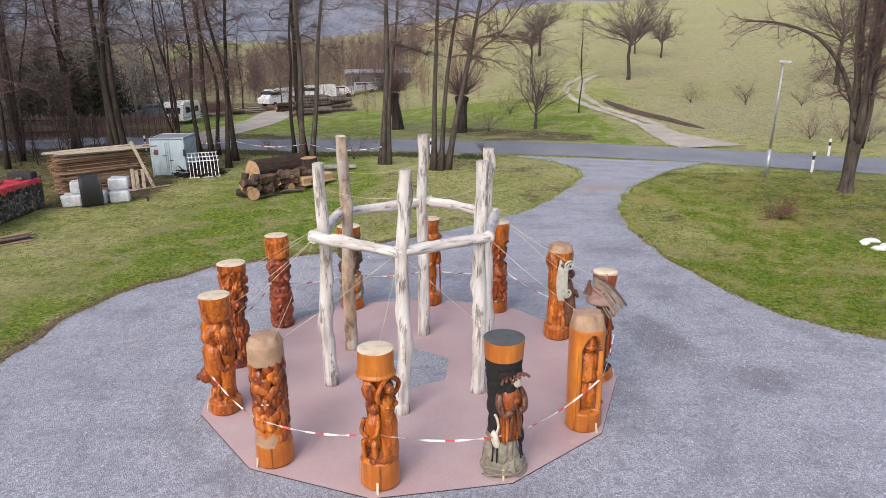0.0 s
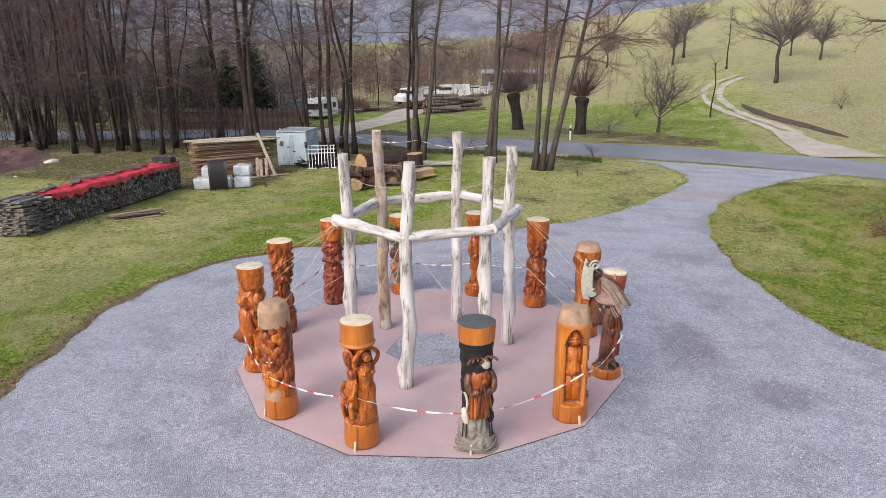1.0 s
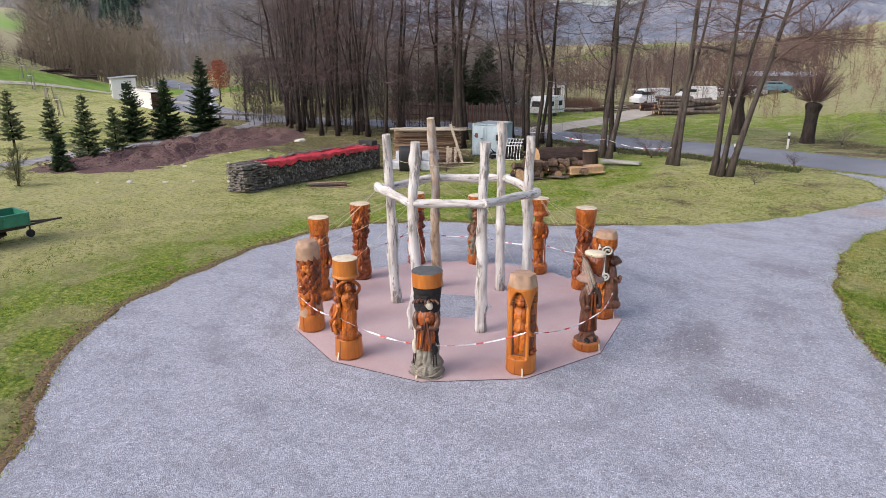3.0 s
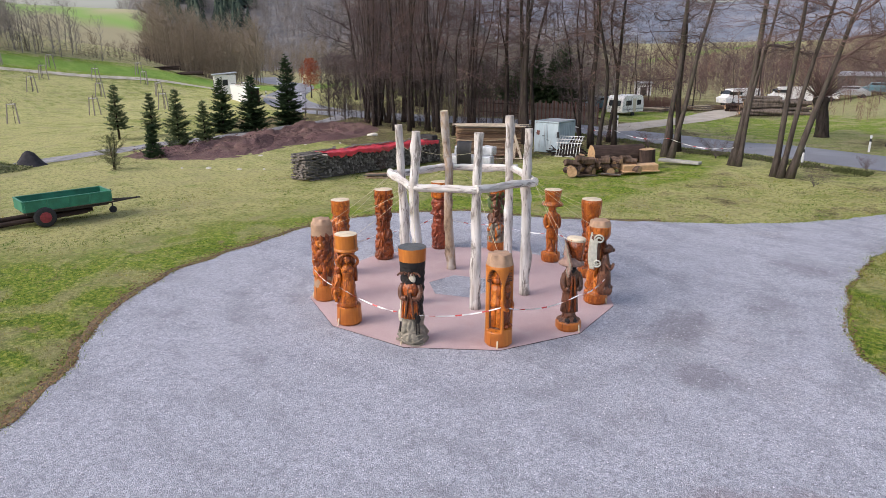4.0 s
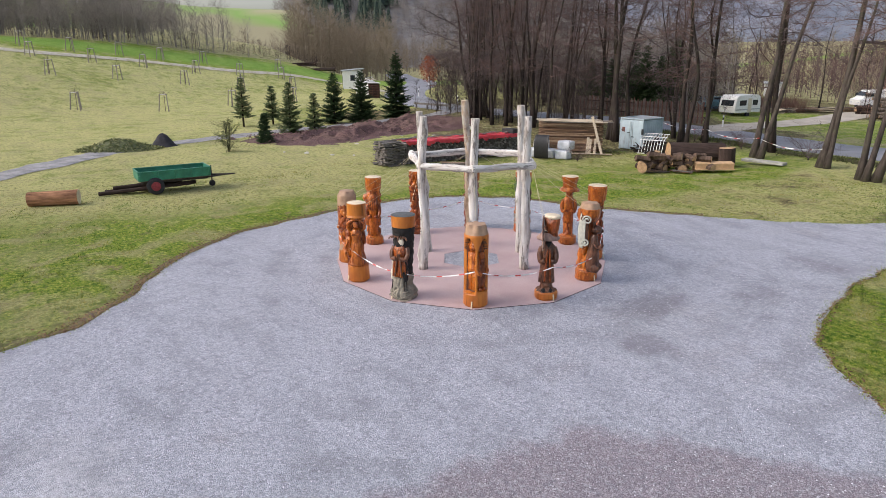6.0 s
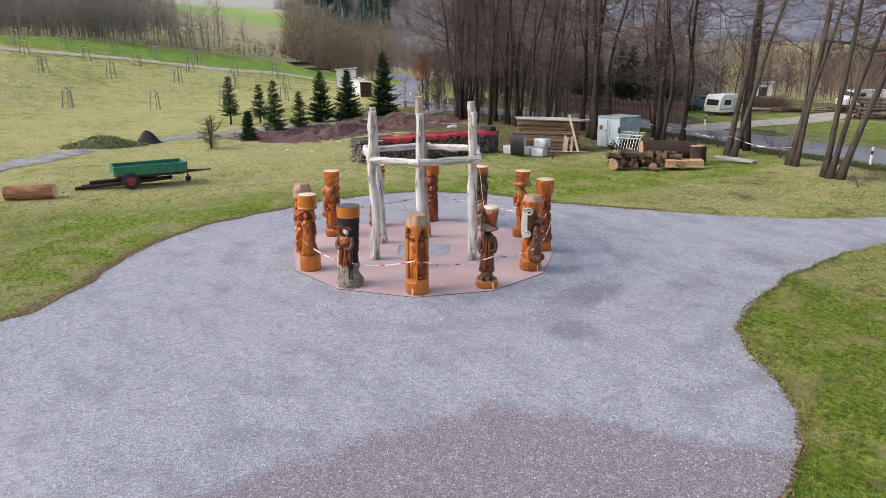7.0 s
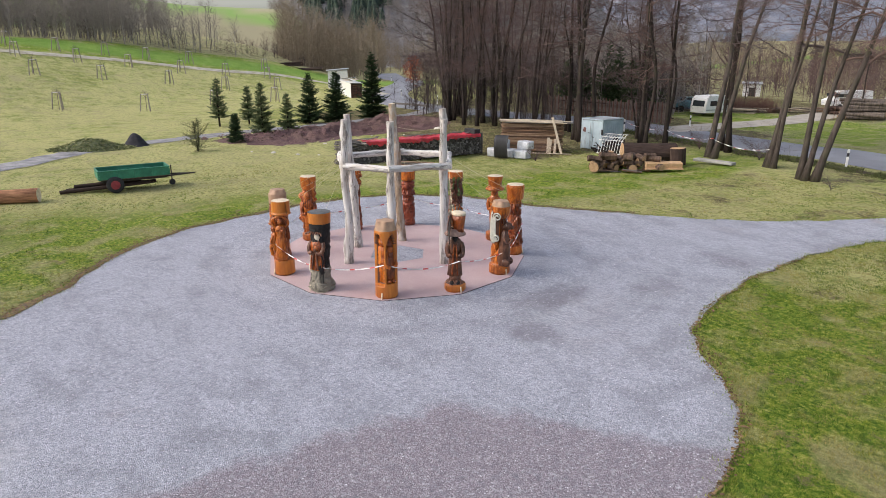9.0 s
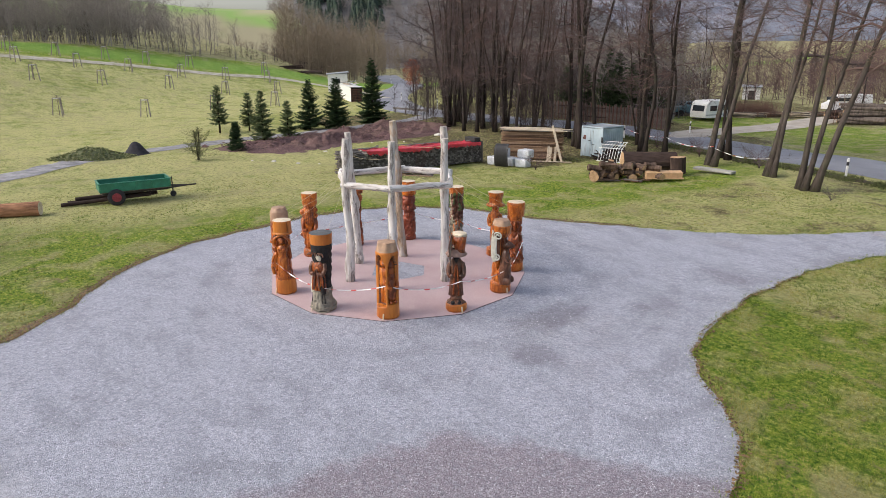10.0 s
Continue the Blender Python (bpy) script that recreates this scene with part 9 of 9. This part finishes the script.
plant_tree("shrub", bush, "small olive-green evergreen shrub beside the footpath", "shrub", "evergreen shrubs", -27.0, 13.0)
plant_tree("shrub", round_tree(404, 0.05, 0.03, 0.95, 16, BARK, twig_material("rusty_twigs", (0.09, 0.045, 0.035), (0.20, 0.11, 0.08)), 0.75, (9, 7)), "small rusty-brown dry shrub on the lawn", "shrub", "", 12.3, 23.5)


# ---- small growth ----
def scatter_grass(name, label, spots, seed, mat, low, high, wide):
    rnd = random.Random(seed)
    g = Geo()
    for x, y in spots:
        z = land(x, y) - 0.01
        for _ in range(3):
            a = rnd.random() * 6.283
            h = rnd.uniform(low, high)
            dx, dy = math.cos(a), math.sin(a)
            bx, by = x + rnd.uniform(-0.05, 0.05), y + rnd.uniform(-0.05, 0.05)
            lean = rnd.uniform(0.2, 1.0) * h
            w = wide * rnd.uniform(0.6, 1.3)
            g.add([(bx - dy * w, by + dx * w, z), (bx + dy * w, by - dx * w, z), (bx + dx * lean, by + dy * lean, z + h)], [(0, 1, 2)])
    return tagged(part(name, g, mat), label, "grass", kind="stuff")


def inside_yard(x, y):
    pts, c = yard_outline, False
    for i in range(len(pts)):
        a, b = pts[i], pts[i - 1]
        if (a.y > y) != (b.y > y) and x < (b.x - a.x) * (y - a.y) / (b.y - a.y) + a.x:
            c = not c
    return c


BLADE = twig_material("grass_blades", (0.055, 0.115, 0.012), (0.34, 0.38, 0.07))
TURF = Mat("turf_blades", 0.9, space="World")
TURF.b.inputs["Specular IOR Level"].default_value = 0.15
rich = TURF.mix(TURF.ramp(TURF.noise(3.2, 5.0, rough=0.75), (0.42, 0.0), (0.60, 1.0)), TURF.mix(TURF.island(), (0.016, 0.055, 0.005), (0.062, 0.150, 0.010)), TURF.mix(TURF.island(), (0.12, 0.175, 0.015), (0.31, 0.345, 0.045)))
pale = TURF.mix(TURF.ramp(TURF.noise(2.4, 5.0, rough=0.75), (0.44, 0.0), (0.60, 1.0)), TURF.mix(TURF.island(), (0.16, 0.165, 0.022), (0.40, 0.375, 0.07)), TURF.mix(TURF.island(), (0.22, 0.17, 0.055), (0.46, 0.375, 0.14)))
TURF = TURF.done(TURF.mix(TURF.ramp(TURF.noise(0.55, 6.0, rough=0.65, distort=0.8), (0.48, 0.0), (0.60, 1.0)), rich, pale))
STRAW = twig_material("straw_blades", (0.20, 0.175, 0.055), (0.40, 0.345, 0.125))


DITCH_LEAF = twig_material("ditch_leaves", (0.03, 0.04, 0.015), (0.17, 0.19, 0.07))


def lawns():
    rnd = random.Random(9)
    near, mid, straw, edge = [], [], [], []
    for _ in range(125000):
        x, y = 6.3 + 15 * rnd.random(), 2.0 + 31 * rnd.random() ** 1.3
        if not inside_yard(x, y) and rnd.random() < smooth01(21.5, 16, x + 1.5 * noise.noise((x * 0.4, y * 0.4, 2))) * smooth01(1.5, 7, y):
            n = noise.noise((x * 0.9, y * 0.9, 3)) + 0.6 * noise.noise((x * 3, y * 3, 5))
            if n > -0.48:
                (near if n > -0.22 else straw).append((x, y))
    for _ in range(36000):
        x, y = rnd.uniform(-20, 6), rnd.uniform(-1, 34)
        if not inside_yard(x, y):
            (mid if noise.noise((x * 0.5, y * 0.5, 3)) + 0.6 * noise.noise((x * 2.2, y * 2.2, 5)) > -0.05 + 0.25 * (x < -9) else straw).append((x, y))
    for p, q in zip(yard_outline, yard_outline[1:]):
        for _ in range(int((q - p).length * 40)):
            c = p.lerp(q, rnd.random())
            edge.append((c.x + rnd.gauss(0, 0.10), c.y + rnd.gauss(0, 0.10)))
    scatter_grass("lawn_grass", "short green grass blades on the lawn", mid, 1, TURF, 0.03, 0.08, 0.009)
    scatter_grass("verge_grass", "rough green grass on the lawn beside the gravel", near, 6, TURF, 0.03, 0.075, 0.0055)
    scatter_grass("dry_grass", "short dry straw-coloured grass on the lawn", straw, 2, STRAW, 0.02, 0.055, 0.006)
    scatter_grass("edge_grass", "ragged grass along the edge of the gravel", edge, 3, BLADE, 0.03, 0.09, 0.010)
    ditch = []
    for _ in range(9000):
        x = rnd.uniform(-24, 3)
        if noise.noise((x * 0.6, 0, 7)) > -0.15 - 0.3 * rnd.random():
            ditch.append((x, 39.6 - 0.30 * (x + 1) + rnd.gauss(0, 0.4) + (0.0 if x > -14 else 0.1 * (x + 14))))
    scatter_grass("ditch_growth", "rank dark green growth in the roadside ditch", ditch, 4, DITCH_LEAF, 0.04, 0.20, 0.016)


lawns()


def verge_litter():
    """Brown leaves and earth crumbs along the worn edge of the lawn."""
    rnd = random.Random(31)
    g = Geo()
    for (p, q), spread in [(e, 1.0) for e in zip(yard_outline[20:150], yard_outline[21:151])] + [(e, 0.4) for e in zip(yard_outline[205:296], yard_outline[206:297])]:
        if p.y > 22:
            continue
        out = Vector((-(q - p).y, (q - p).x, 0)).normalized()
        for _ in range(int((q - p).length * (190 if spread > 0.5 else 70))):
            c = p.lerp(q, rnd.random()) + out * (abs(rnd.gauss(0, 0.24 * spread)) - 0.05) * (0.5 + abs(noise.noise((p.x * 0.6, p.y * 0.6, 2))) * 2.2)
            a, s = rnd.random() * 6.28, rnd.uniform(0.015, 0.045)
            u, w = Vector((math.cos(a), math.sin(a), rnd.uniform(-0.3, 0.3))) * s, Vector((-math.sin(a), math.cos(a), rnd.uniform(-0.3, 0.3))) * s * 0.7
            c.z = 0.022
            g.add([c - u, c + w, c + u, c - w], [(0, 1, 2, 3)])
    tagged(part("leaf_litter", g, twig_material("brown_leaves", (0.06, 0.036, 0.022), (0.32, 0.21, 0.11))), "brown fallen leaves along the lawn's edge", "leaves", kind="stuff")


verge_litter()


def loose_gravel():
    rnd = random.Random(14)
    g = Geo()
    for _ in range(16000):
        x, y = rnd.uniform(-7, 15), rnd.uniform(0.5, 20)
        if not inside_yard(x, y) or (Vector((x, y, 0)) - RING).length < 3.9:
            continue
        s = rnd.uniform(0.008, 0.02)
        z = 0.012
        a = rnd.random() * 6.28
        q = [(x + s * math.cos(a + k * 2.09), y + s * math.sin(a + k * 2.09), z) for k in range(3)]
        g.add(q + [(x, y, z + s * 0.9)], [(0, 1, 3), (1, 2, 3), (2, 0, 3)])
    tagged(part("loose_stones", g, twig_material("loose_gravel_stones", (0.22, 0.22, 0.24), (0.74, 0.74, 0.78))), "loose light gravel stones on the yard", "gravel", kind="stuff")


loose_gravel()
